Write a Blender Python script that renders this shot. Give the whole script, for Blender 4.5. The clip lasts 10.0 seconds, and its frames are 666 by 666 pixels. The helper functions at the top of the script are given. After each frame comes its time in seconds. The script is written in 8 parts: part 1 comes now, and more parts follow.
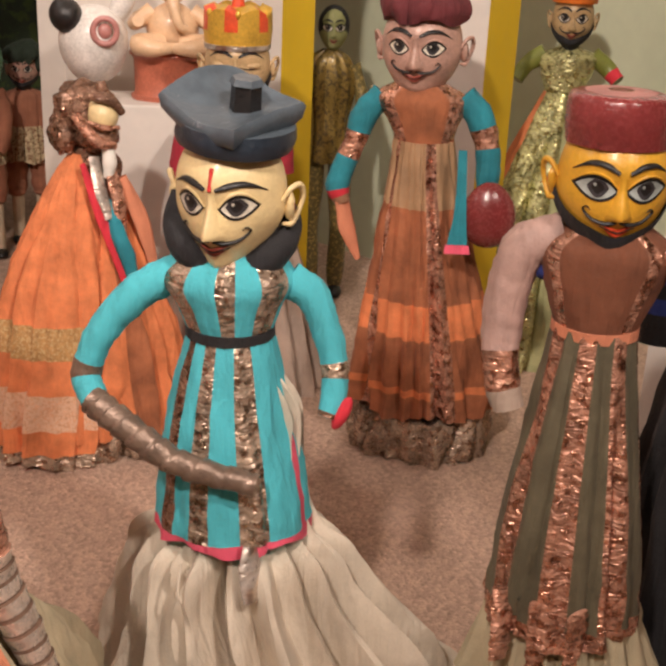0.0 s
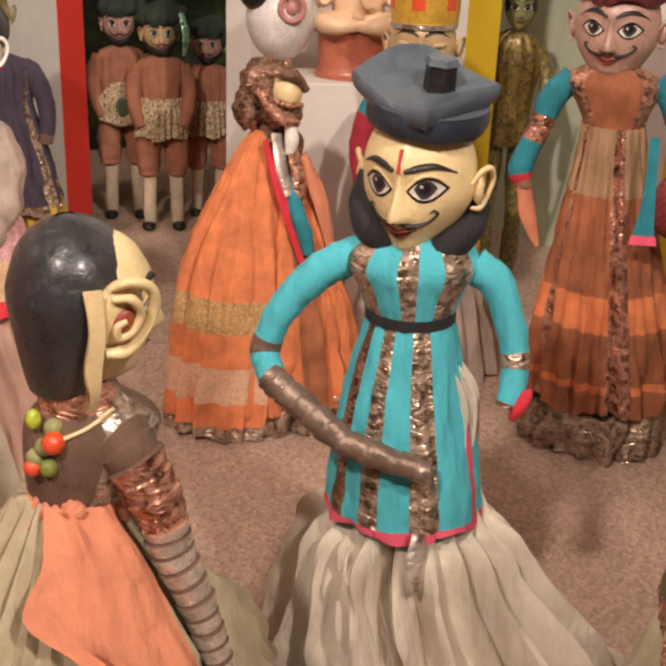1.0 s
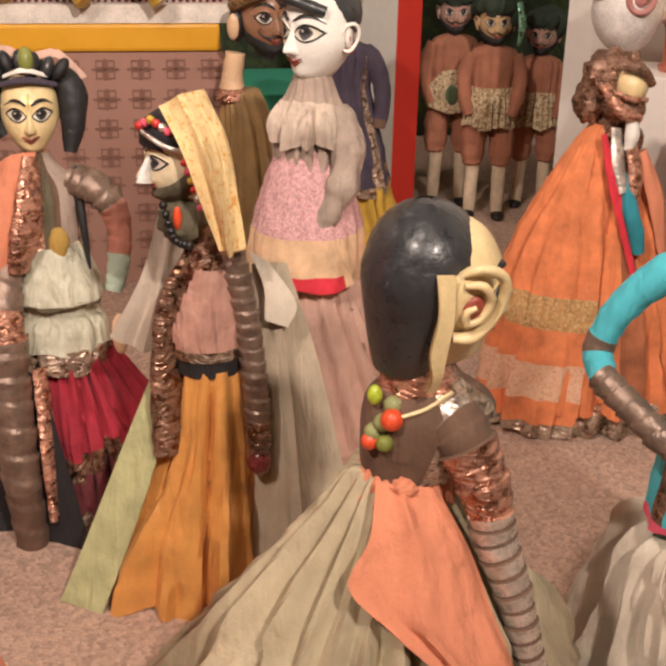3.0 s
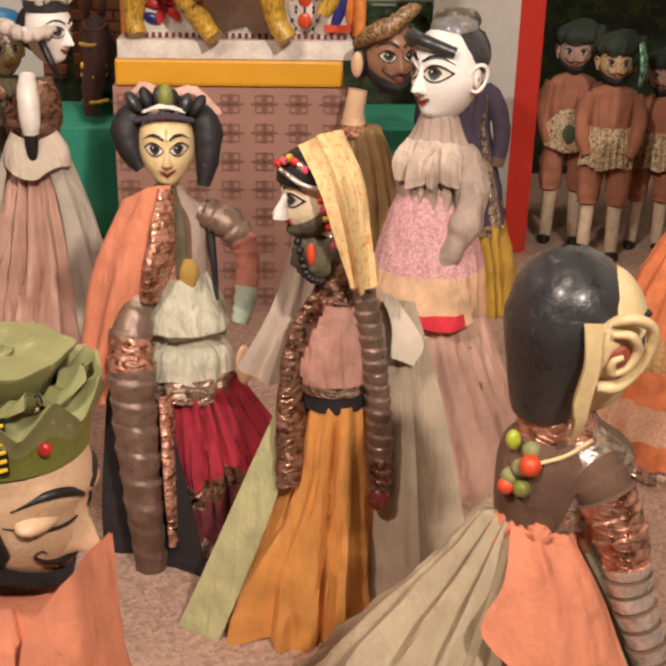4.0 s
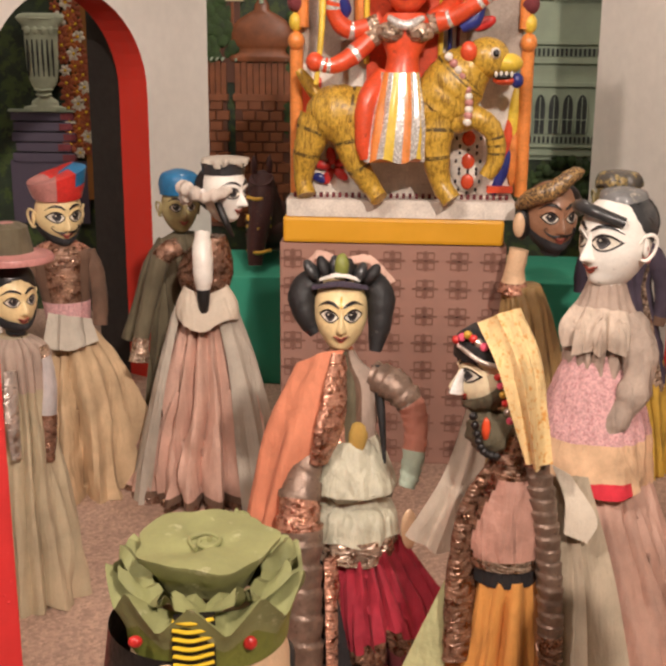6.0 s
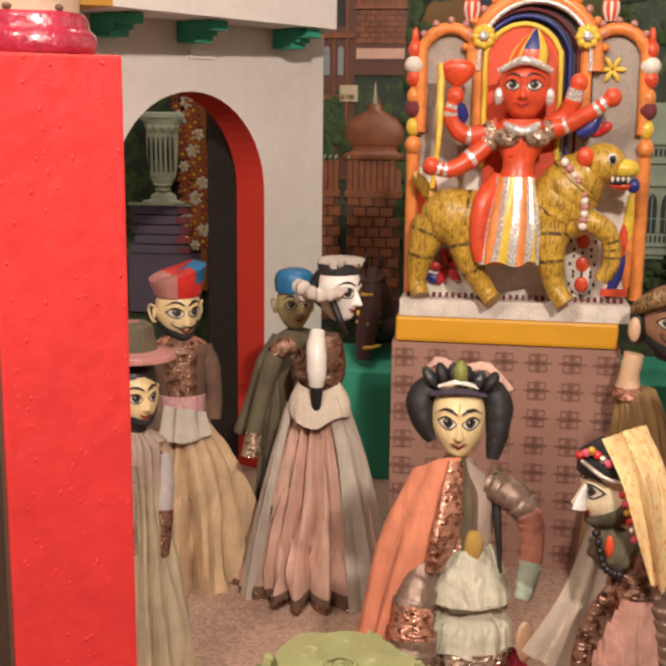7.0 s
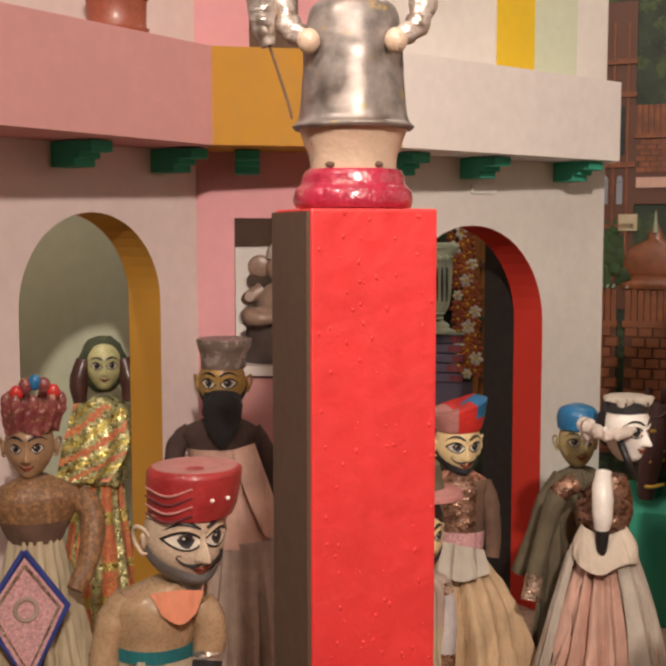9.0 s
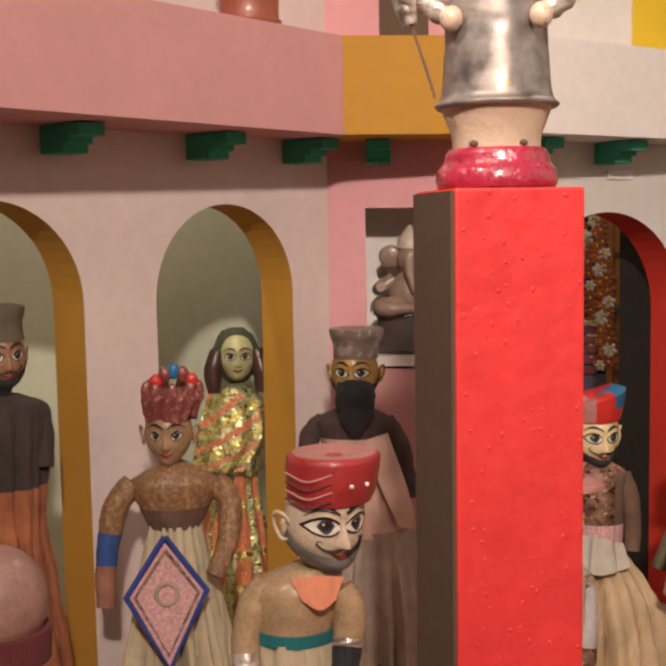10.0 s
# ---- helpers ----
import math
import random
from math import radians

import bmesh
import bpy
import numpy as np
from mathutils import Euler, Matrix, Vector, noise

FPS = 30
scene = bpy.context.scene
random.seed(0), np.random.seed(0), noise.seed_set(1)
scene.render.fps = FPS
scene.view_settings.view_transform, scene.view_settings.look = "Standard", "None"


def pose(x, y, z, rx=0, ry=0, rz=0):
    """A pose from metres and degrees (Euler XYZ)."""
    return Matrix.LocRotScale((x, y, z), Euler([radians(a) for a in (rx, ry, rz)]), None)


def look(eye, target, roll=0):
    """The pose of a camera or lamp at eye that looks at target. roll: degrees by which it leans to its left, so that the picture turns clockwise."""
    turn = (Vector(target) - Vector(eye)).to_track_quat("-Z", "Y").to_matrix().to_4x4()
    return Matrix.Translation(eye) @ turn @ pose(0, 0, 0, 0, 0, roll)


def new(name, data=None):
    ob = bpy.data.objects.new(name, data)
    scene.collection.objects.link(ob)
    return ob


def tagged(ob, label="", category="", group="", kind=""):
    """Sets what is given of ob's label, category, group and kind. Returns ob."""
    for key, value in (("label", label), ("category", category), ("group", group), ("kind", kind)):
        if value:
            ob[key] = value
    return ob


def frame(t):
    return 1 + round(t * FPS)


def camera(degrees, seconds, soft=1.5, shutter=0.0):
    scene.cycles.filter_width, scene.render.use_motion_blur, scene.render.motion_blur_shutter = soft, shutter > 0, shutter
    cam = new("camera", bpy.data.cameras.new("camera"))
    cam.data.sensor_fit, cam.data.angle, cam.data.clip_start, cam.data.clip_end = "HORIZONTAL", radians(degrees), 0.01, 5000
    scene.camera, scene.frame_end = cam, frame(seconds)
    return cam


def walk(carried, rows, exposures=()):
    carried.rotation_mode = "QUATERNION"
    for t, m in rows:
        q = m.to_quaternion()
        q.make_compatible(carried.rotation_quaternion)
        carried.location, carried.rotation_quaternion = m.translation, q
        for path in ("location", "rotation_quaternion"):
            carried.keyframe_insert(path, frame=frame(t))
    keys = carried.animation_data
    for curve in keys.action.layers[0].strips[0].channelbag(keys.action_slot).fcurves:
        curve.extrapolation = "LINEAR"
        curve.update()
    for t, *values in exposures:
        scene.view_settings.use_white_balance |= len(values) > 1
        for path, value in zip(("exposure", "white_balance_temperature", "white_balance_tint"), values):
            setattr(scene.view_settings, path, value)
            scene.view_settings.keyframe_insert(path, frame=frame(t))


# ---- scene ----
cam = camera(33.20, 10.0, soft=3.0)
PATH = [
    (0, (-0.1245, 0.2683, 0.7094), (0.0953, 1.1728, 0.3439), 2.59),
    (0.5, (-0.1382, 0.2779, 0.7077), (0.0176, 1.1906, 0.3298), 2.51),
    (1, (-0.1393, 0.2856, 0.7062), (-0.0598, 1.2042, 0.3192), 2.26),
    (1.5, (-0.1395, 0.2857, 0.7055), (-0.1301, 1.2063, 0.3149), 2.05),
    (2, (-0.1497, 0.2850, 0.7021), (-0.2208, 1.2007, 0.3068), 1.53),
    (2.5, (-0.1611, 0.2839, 0.7017), (-0.2923, 1.1903, 0.3001), 1.31),
    (2.7, (-0.1649, 0.2832, 0.7032), (-0.3150, 1.1858, 0.2998), 1.26),
    (3.8, (-0.1990, 0.2751, 0.7105), (-0.4431, 1.1641, 0.3231), 1.13),
    (4, (-0.2031, 0.2699, 0.7139), (-0.4634, 1.1580, 0.3351), 1.21),
    (4.5, (-0.2162, 0.2606, 0.7210), (-0.5168, 1.1446, 0.3628), 1.12),
    (5, (-0.2234, 0.2568, 0.7293), (-0.5571, 1.1378, 0.3940), 0.63),
    (5.5, (-0.2291, 0.2563, 0.7422), (-0.5871, 1.1380, 0.4348), 0.42),
    (5.7, (-0.2319, 0.2565, 0.7472), (-0.6008, 1.1386, 0.4543), 0.40),
    (6.8, (-0.2519, 0.2387, 0.7754), (-0.7052, 1.1044, 0.5630), 0.71),
    (7, (-0.2557, 0.2366, 0.7804), (-0.7290, 1.0949, 0.5823), 0.65),
    (7.5, (-0.2633, 0.2324, 0.7938), (-0.7818, 1.0717, 0.6300), 0.68),
    (8, (-0.2776, 0.2342, 0.8024), (-0.8377, 1.0511, 0.6644), 0.51),
    (8.5, (-0.2872, 0.2281, 0.8066), (-0.8973, 1.0122, 0.6931), 0.34),
    (9, (-0.2997, 0.2238, 0.8033), (-0.9663, 0.9633, 0.7093), -0.06),
    (9.5, (-0.3091, 0.2204, 0.7978), (-1.0155, 0.9221, 0.7053), -0.55),
    (10, (-0.3163, 0.2168, 0.7921), (-1.0597, 0.8786, 0.6956), -0.99),
]
walk(cam, [(t, look(eye, target, roll)) for t, eye, target, roll in PATH], exposures=[(0.0, 0.08), (5.0, 0.06), (8.0, 0.0), (9.0, -0.15), (10.0, -0.15)])

# ---- light: unseen warm spots above the glass front and behind the facade, pale room around ----
world = bpy.data.worlds.new("world")
world.use_nodes = True
world.node_tree.nodes["Background"].inputs[0].default_value = (1.0, 0.88, 0.80, 1)
world.node_tree.nodes["Background"].inputs[1].default_value = 0.52
scene.world = world
scene.view_settings.exposure = 0.0


def lamp(name, eye, target, watts, size, color, cone=180):
    data = bpy.data.lights.new(name, "AREA")
    data.shape, data.size, data.energy, data.color = "DISK", size, watts, color
    data.spread = radians(cone)
    ob = new(name, data)
    ob.matrix_world = look(eye, target)
    return tagged(ob, "unseen warm spotlight added above the display", "lamp", "ceiling spots")


WARM = (1.0, 0.845, 0.74)
lamp("spot_lamp", (0.80, -0.60, 2.20), (-1.60, 1.75, 0.95), 22, 0.14, WARM, 85)
lamp("spot_lamp", (-1.00, -0.50, 2.25), (0.45, 1.85, 0.78), 13, 0.14, WARM, 85)
lamp("spot_lamp", (-0.45, 0.30, 2.35), (-0.60, 1.80, 0.30), 5, 0.18, WARM, 150)
# unseen lamps added behind the facade to brighten the alcoves and the backdrop
lamp("spot_lamp", (-1.98, 1.15, 1.75), (-2.02, 1.45, 0.3), 7.0, 0.12, WARM)
lamp("spot_lamp", (0.62, 1.85, 1.75), (0.7, 1.75, 0.2), 4.0, 0.12, WARM)
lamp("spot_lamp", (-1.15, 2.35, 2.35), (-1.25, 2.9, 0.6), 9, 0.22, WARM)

# ---- materials ----
MATS = {}


def ramp(nt, fac, stops):
    n = nt.nodes.new("ShaderNodeValToRGB")
    el = n.color_ramp.elements
    while len(el) < len(stops):
        el.new(0.5)
    for e, (p, c) in zip(el, stops):
        e.position, e.color = p, (*c, 1)
    nt.links.new(fac, n.inputs[0])
    return n.outputs[0]


def tint(c, k):
    return tuple(min(1.0, v * k) for v in c)


def material(name, color, rough=0.6, metal=0.0, scale=60.0, vary=0.25, bump=0.3, fine=700.0, coat=0.0, worn=None, wear=0.12, sheen=0.0, depth=0.002, kind="noise", grain=0.35, wrinkle=0.0, stroke=None):
    """Base colour mottled at a coarse and a fine scale, with relief; worn: a second colour that shows in patches."""
    if name in MATS:
        return MATS[name]
    m = bpy.data.materials.new(name)
    m.use_nodes = True
    nt = m.node_tree
    b = nt.nodes["Principled BSDF"]
    co = nt.nodes.new("ShaderNodeTexCoord").outputs["Object"]

    def tex(s, detail=4.0, rough_=0.6):
        n = nt.nodes.new("ShaderNodeTexNoise")
        n.inputs["Scale"].default_value, n.inputs["Detail"].default_value, n.inputs["Roughness"].default_value = s, detail, rough_
        nt.links.new(co, n.inputs["Vector"])
        return n.outputs["Fac"]

    def mix(f, a, c, blend="MIX"):
        n = nt.nodes.new("ShaderNodeMix")
        n.data_type, n.blend_type = "RGBA", blend
        for sock, v in ((n.inputs[0], f), (n.inputs[6], a), (n.inputs[7], c)):
            if isinstance(v, (int, float)):
                sock.default_value = v
            elif isinstance(v, tuple):
                sock.default_value = (*v, 1)
            else:
                nt.links.new(v, sock)
        return n.outputs[2]

    coarse, small = tex(scale), tex(fine, 3.0)
    col = ramp(nt, coarse, [(0.3, tint(color, 1 - vary)), (0.7, tint(color, 1 + vary))])
    col = mix(grain, col, ramp(nt, small, [(0.3, tint(color, 0.55)), (0.7, tint(color, 1.35))]))
    if worn:
        spots = tex(scale * 1.7, 6.0, 0.7)
        if stroke:
            sm = nt.nodes.new("ShaderNodeMapping")
            sm.inputs["Scale"].default_value = stroke
            sm.inputs["Rotation"].default_value = (0, 0.35, 0)
            nt.links.new(co, sm.inputs["Vector"])
            nt.links.new(sm.outputs["Vector"], spots.node.inputs["Vector"])
        patch = ramp(nt, spots, [(1 - wear - 0.29, (0, 0, 0)), (1 - wear - 0.23, (1, 1, 1))])
        col = mix(patch, col, worn)
    nt.links.new(col, b.inputs["Base Color"])
    b.inputs["Metallic"].default_value = metal
    b.inputs["Coat Weight"].default_value = coat
    b.inputs["Coat Roughness"].default_value = 0.2
    if sheen:
        b.inputs["Sheen Weight"].default_value = sheen
    r = ramp(nt, small, [(0.3, (max(0.05, rough - 0.12),) * 3), (0.7, (min(1, rough + 0.12),) * 3)])
    nt.links.new(r, b.inputs["Roughness"])
    height = small
    if kind == "crinkle":
        cm = nt.nodes.new("ShaderNodeMapping")
        cm.inputs["Scale"].default_value = (0.8, 0.8, 2.0)
        nt.links.new(co, cm.inputs["Vector"])
        cn = nt.nodes.new("ShaderNodeTexNoise")
        cn.inputs["Scale"].default_value, cn.inputs["Detail"].default_value, cn.inputs["Distortion"].default_value = fine * 0.26, 2.0, 1.5
        nt.links.new(cm.outputs["Vector"], cn.inputs["Vector"])
        height = cn.outputs["Fac"]
        nt.links.new(ramp(nt, tex(fine * 0.5, 2.0, 0.5), [(0.46, (metal * 0.35,) * 3), (0.60, (1, 1, 1))]), b.inputs["Metallic"])
    if kind == "grit":
        v = nt.nodes.new("ShaderNodeTexVoronoi")
        v.inputs["Scale"].default_value = fine * 0.5
        nt.links.new(co, v.inputs["Vector"])
        height = mix(0.5, small, v.outputs["Distance"])
        nt.links.new(mix(0.5, col, ramp(nt, v.outputs["Color"], [(0.1, tint(color, 0.5)), (0.9, tint(color, 1.5))])), b.inputs["Base Color"])
    bp = nt.nodes.new("ShaderNodeBump")
    bp.inputs["Strength"].default_value, bp.inputs["Distance"].default_value = bump, depth
    nt.links.new(height, bp.inputs["Height"])
    if wrinkle:
        below = None
        for k_, (sc, zz, dist, amount, dst) in enumerate(((22, 0.30, 0.016, 0.8, 0.9), (75, 0.16, 0.010, 0.9, 0.4), (70, 0.7, 0.004, 0.45, 1.2))):
            mp = nt.nodes.new("ShaderNodeMapping")
            mp.inputs["Scale"].default_value = (1, 1, zz)
            nt.links.new(co, mp.inputs["Vector"])
            wn = nt.nodes.new("ShaderNodeTexNoise")
            wn.inputs["Scale"].default_value, wn.inputs["Detail"].default_value, wn.inputs["Distortion"].default_value = sc, 2.0, dst
            nt.links.new(mp.outputs["Vector"], wn.inputs["Vector"])
            wb = nt.nodes.new("ShaderNodeBump")
            wb.inputs["Strength"].default_value, wb.inputs["Distance"].default_value = wrinkle * amount, dist
            nt.links.new(wn.outputs["Fac"], wb.inputs["Height"])
            if below:
                nt.links.new(below, wb.inputs["Normal"])
            below = wb.outputs["Normal"]
        nt.links.new(below, bp.inputs["Normal"])
    nt.links.new(bp.outputs["Normal"], b.inputs["Normal"])
    MATS[name] = m
    return m


def cloth(name, color, **k):
    k = {"rough": 0.85, "scale": 22, "vary": 0.3, "bump": 0.3, "fine": 420, "sheen": 0.03, "wrinkle": 0.5, "grain": 0.10, **k}
    return material(name, color, **k)


def tinsel(name, color, **k):
    k = {"rough": 0.24, "metal": 0.88, "scale": 40, "vary": 0.6, "bump": 0.8, "fine": 260, "kind": "crinkle", "depth": 0.006, "grain": 0.25, **k}
    return material(name, color, **k)


def paint(name, color, **k):
    k = {"rough": 0.42, "scale": 38, "vary": 0.26, "bump": 0.3, "fine": 260, "coat": 0.25, "worn": tint(color, 0.45), "wear": 0.07, **k}
    return material(name, color, **k)


def plaster(name, color, **k):
    k = {"rough": 0.8, "scale": 5, "vary": 0.05, "bump": 0.12, "fine": 40, "depth": 0.002, "grain": 0.08, **k}
    return material(name, color, **k)


SAND = material("carpet_sand", (0.50, 0.34, 0.26), rough=0.95, scale=9, vary=0.15, bump=0.9, fine=420, kind="grit", depth=0.004)
WHITE_WALL = plaster("white_plaster", (0.72, 0.67, 0.62))
PINK_WALL = plaster("pale_pink_plaster", (0.70, 0.58, 0.55))
PINK_BAND = plaster("pink_paint", (0.60, 0.30, 0.29))
ROSE = plaster("rose_paint", (0.70, 0.34, 0.36))
OCHRE = plaster("ochre_paint", (0.50, 0.25, 0.03))
YELLOW = plaster("yellow_paint", (0.72, 0.48, 0.02))
RED_PAINT = plaster("red_paint", (0.62, 0.035, 0.02))
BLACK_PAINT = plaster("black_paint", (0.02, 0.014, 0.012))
GREEN_WALL = plaster("pale_green_plaster", (0.58, 0.62, 0.46))
TEAL = plaster("teal_paint", (0.035, 0.31, 0.20))
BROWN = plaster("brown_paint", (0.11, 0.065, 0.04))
PILLAR_RED = material("red_pillar_plaster", (0.78, 0.045, 0.045), rough=0.5, scale=20, vary=0.08, bump=0.42, fine=60, depth=0.003, grain=0.08)
BACKDROP_DARK = material("dark_painted_backdrop", (0.02, 0.035, 0.018), rough=0.6, scale=14, vary=0.8, bump=0.1, fine=90, worn=(0.05, 0.08, 0.02), wear=0.2)

# ---- structure ----


def mesh_object(name, verts, faces, mats, parent=None, idx=None, smooth=False):
    me = bpy.data.meshes.new(name)
    me.from_pydata(verts, [], faces)
    for m in mats:
        me.materials.append(m)
    if idx:
        me.polygons.foreach_set("material_index", idx)
    if smooth:
        me.polygons.foreach_set("use_smooth", [True] * len(faces))
    bm = bmesh.new()
    bm.from_mesh(me)
    bmesh.ops.remove_doubles(bm, verts=bm.verts, dist=1e-5)
    bmesh.ops.recalc_face_normals(bm, faces=bm.faces)
    bm.to_mesh(me)
    bm.free()
    ob = new(name, me)
    if parent:
        ob.parent = parent
    return ob


def part(name, bm, mat, parent, label=""):
    me = bpy.data.meshes.new(name)
    bmesh.ops.recalc_face_normals(bm, faces=bm.faces)
    bm.to_mesh(me)
    bm.free()
    me.materials.append(mat)
    ob = new(name, me)
    ob.parent = parent
    return tagged(ob, label)


def prism(name, outline, z0, z1, mat, parent=None, bevel=0.0):
    """An upright block over a plan outline."""
    bm = bmesh.new()
    low = [bm.verts.new((x, y, z0)) for x, y in outline]
    high = [bm.verts.new((x, y, z1)) for x, y in outline]
    n = len(outline)
    bm.faces.new(low), bm.faces.new(high)
    for i in range(n):
        bm.faces.new((low[i], low[(i + 1) % n], high[(i + 1) % n], high[i]))
    if bevel:
        bmesh.ops.bevel(bm, geom=list(bm.edges), offset=bevel, segments=2, affect="EDGES", profile=0.6)
    return part(name, bm, mat, parent)


def arch_wall(name, a, b, z1, thick, arches, mat, reveal, side=1, back=None):
    """A wall from a to b with round-headed openings (centre, half width, spring height); it thickens to the side given."""
    a, b = Vector(a), Vector(b)
    u = (b - a).normalized()
    nrm = Vector((-u.y, u.x)) * side
    length = (b - a).length
    cuts = {0.0, length}
    for c, r, s in arches:
        cuts |= {min(length, max(0, c - r * math.cos(math.pi * k / 24))) for k in range(25)}
    cuts = sorted(cuts)

    def low(s, inner):
        for c, r, h in arches:
            if c - r - 1e-6 <= s <= c + r + 1e-6 and inner:
                return h + math.sqrt(max(0, r * r - (s - c) ** 2))
        return 0.0

    verts, faces, idx = [], [], []

    def P(s, z, d):
        q = a + u * s + nrm * d
        verts.append((q.x, q.y, z))
        return len(verts) - 1

    for s0, s1 in zip(cuts, cuts[1:]):
        mid = (s0 + s1) / 2
        inside = any(c - r < mid < c + r for c, r, h in arches)
        z0, z1_ = low(s0, inside), low(s1, inside)
        f = [P(s0, z0, 0), P(s1, z1_, 0), P(s1, z1, 0), P(s0, z1, 0)]
        g = [P(s0, z0, thick), P(s1, z1_, thick), P(s1, z1, thick), P(s0, z1, thick)]
        faces += [f, g, [f[3], f[2], g[2], g[3]]]
        idx += [0, 0, 0]
        if inside:
            faces.append([f[0], f[1], g[1], g[0]])
            idx.append(1)
    for c, r, h in arches:
        for s in (c - r, c + r):
            if 0 < s < length:
                q = [P(s, 0, 0), P(s, h, 0), P(s, h, thick), P(s, 0, thick)]
                faces.append(q)
                idx.append(1)
    for s in (0, length):
        faces.append([P(s, 0, 0), P(s, z1, 0), P(s, z1, thick), P(s, 0, thick)])
        idx.append(0)
    return tagged(mesh_object(name, verts, faces, [mat, reveal], idx=idx), kind="structure")


tagged(prism("floor", [(-4, -1.5), (2.5, -1.5), (2.5, 4), (-4, 4)], -0.1, 0, SAND), "sandy brown gritty display floor", "floor", kind="structure")

# Plan frame of the painted backdrop: K in front of it, D away from the visitor, A along it
K, D, A = Vector((-0.888, 1.98)), Vector((-0.342, 0.94)), Vector((0.94, 0.342))


def plan(p, d):
    q = K + A * p + D * d
    return (q.x, q.y)


E = (-1.473, 2.388)
C2 = (-1.60, 1.74)
C1 = (-1.80, 1.53)
W0 = (-1.70, 0.55)
HIGH = 1.6
arch_wall("wall_white_west", E, C2, HIGH, 0.08, [(0.385, 0.20, 0.607)], WHITE_WALL, RED_PAINT, -1)
arch_wall("wall_pink_west", C1, W0, HIGH, 0.077, [(0.24, 0.148, 0.68), (0.667, 0.148, 0.685)], PINK_WALL, OCHRE, -1)
R0, WP, C1R, R3 = (-0.70, 2.668), (-0.13, 2.111), (0.137, 2.17), (0.75, 1.32)
arch_wall("wall_white_east", R0, WP, HIGH, 0.06, [(0.517, 0.223, 0.607)], WHITE_WALL, RED_PAINT, 1)
arch_wall("wall_niche_east", WP, C1R, HIGH, 0.04, [], WHITE_WALL, WHITE_WALL, 1)
arch_wall("wall_arches_east", C1R, R3, HIGH, 0.077, [(0.27, 0.149, 0.68), (0.66, 0.149, 0.685)], WHITE_WALL, YELLOW, 1)
bd = plan(-1.6, 1.0), plan(1.6, 1.0)
tagged(mesh_object("backdrop", [(*bd[0], 0), (*bd[1], 0), (*bd[1], 2), (*bd[0], 2)], [(0, 1, 2, 3)], [BACKDROP_DARK]), "dark green painted landscape backdrop", "backdrop", kind="structure")
# alcoves behind the arches
tagged(prism("wall_alcove_west", [(-2.25, 0.3), (-2.21, 0.3), (-2.21, 1.95), (-2.25, 1.95)], 0, HIGH, GREEN_WALL), kind="structure")
tagged(prism("wall_alcove_east", [(0.36, 2.60), (1.25, 1.30), (1.28, 1.32), (0.40, 2.62)], 0, HIGH, GREEN_WALL), kind="structure")
# unseen room that closes the place, painted pale to bounce fill light
ROOM = plaster("cream_room_paint", (0.66, 0.60, 0.52))
for nm, o in (("wall_room_south", [(-4, -1.6), (2.5, -1.6), (2.5, -1.5), (-4, -1.5)]), ("wall_room_west", [(-4.1, -1.5), (-4, -1.5), (-4, 4), (-4.1, 4)]), ("wall_room_east", [(2.5, -1.5), (2.6, -1.5), (2.6, 4), (2.5, 4)]), ("wall_room_north", [(-4, 4), (2.5, 4), (2.5, 4.1), (-4, 4.1)])):
    tagged(prism(nm, o, -0.1, 2.6, ROOM), kind="structure")
tagged(prism("ceiling", [(-4.1, -1.6), (2.6, -1.6), (2.6, 4.1), (-4.1, 4.1)], 2.6, 2.7, ROOM), kind="structure")
# balcony bands, each in its own colour
BAL = [(-1.52, 0.55), (-1.65, 1.435), (-1.462, 1.685), (-1.385, 2.285)]
WALLS = [W0, C1, C2, E]
for nm, i, mt, lb in (("balcony_pink", 0, PINK_BAND, "pink plastered balcony parapet"), ("balcony_ochre", 1, OCHRE, "ochre yellow plastered balcony parapet"), ("balcony_white", 2, plaster("white_paint", (0.78, 0.72, 0.68)), "white plastered balcony parapet")):
    tagged(prism(nm, [BAL[i], BAL[i + 1], WALLS[i + 1], WALLS[i]], 0.935, 1.09, mt), lb, "balcony", "balcony parapets", kind="structure")


def bracket(x, y, nx, ny, size=0.10):
    """Stepped corbel under the balcony: block and lip, reaching out from the wall."""
    ob = new("bracket")
    t = Vector((-ny, nx)) * 0.022
    n = Vector((nx, ny))
    o = Vector((x, y))
    for nm, reach, z0, z1 in (("block", 0.054, 0.895, 0.934), ("step", 0.066, 0.907, 0.9335), ("lip", 0.094, 0.916, 0.933)):
        k = 1.0 - reach * 0.6
        prism(nm, [tuple(o + t * k), tuple(o - t * k), tuple(o - t * k + n * reach), tuple(o + t * k + n * reach)], z0, z1, TEAL, ob, 0.002)
    return tagged(ob, "teal green stepped corbel under the balcony", "bracket", "balcony brackets")


def along(a, b, s):
    a, b = Vector(a), Vector(b)
    u = (b - a).normalized()
    return a + u * s


for s in (0.14, 0.40, 0.60):
    q = along(E, C2, s)
    bracket(q.x, q.y, 0.98, -0.19)
q = along(C2, C1, 0.20)
bracket(q.x, q.y, 0.72, -0.69)
for s in (0.09, 0.30, 0.56, 0.82):
    q = along(C1, W0, s)
    bracket(q.x, q.y, 0.99, 0.10)

p0, p1 = along(E, C2, 0.325), along(E, C2, 0.392)
o = Vector((0.98, -0.19)) * 0.005
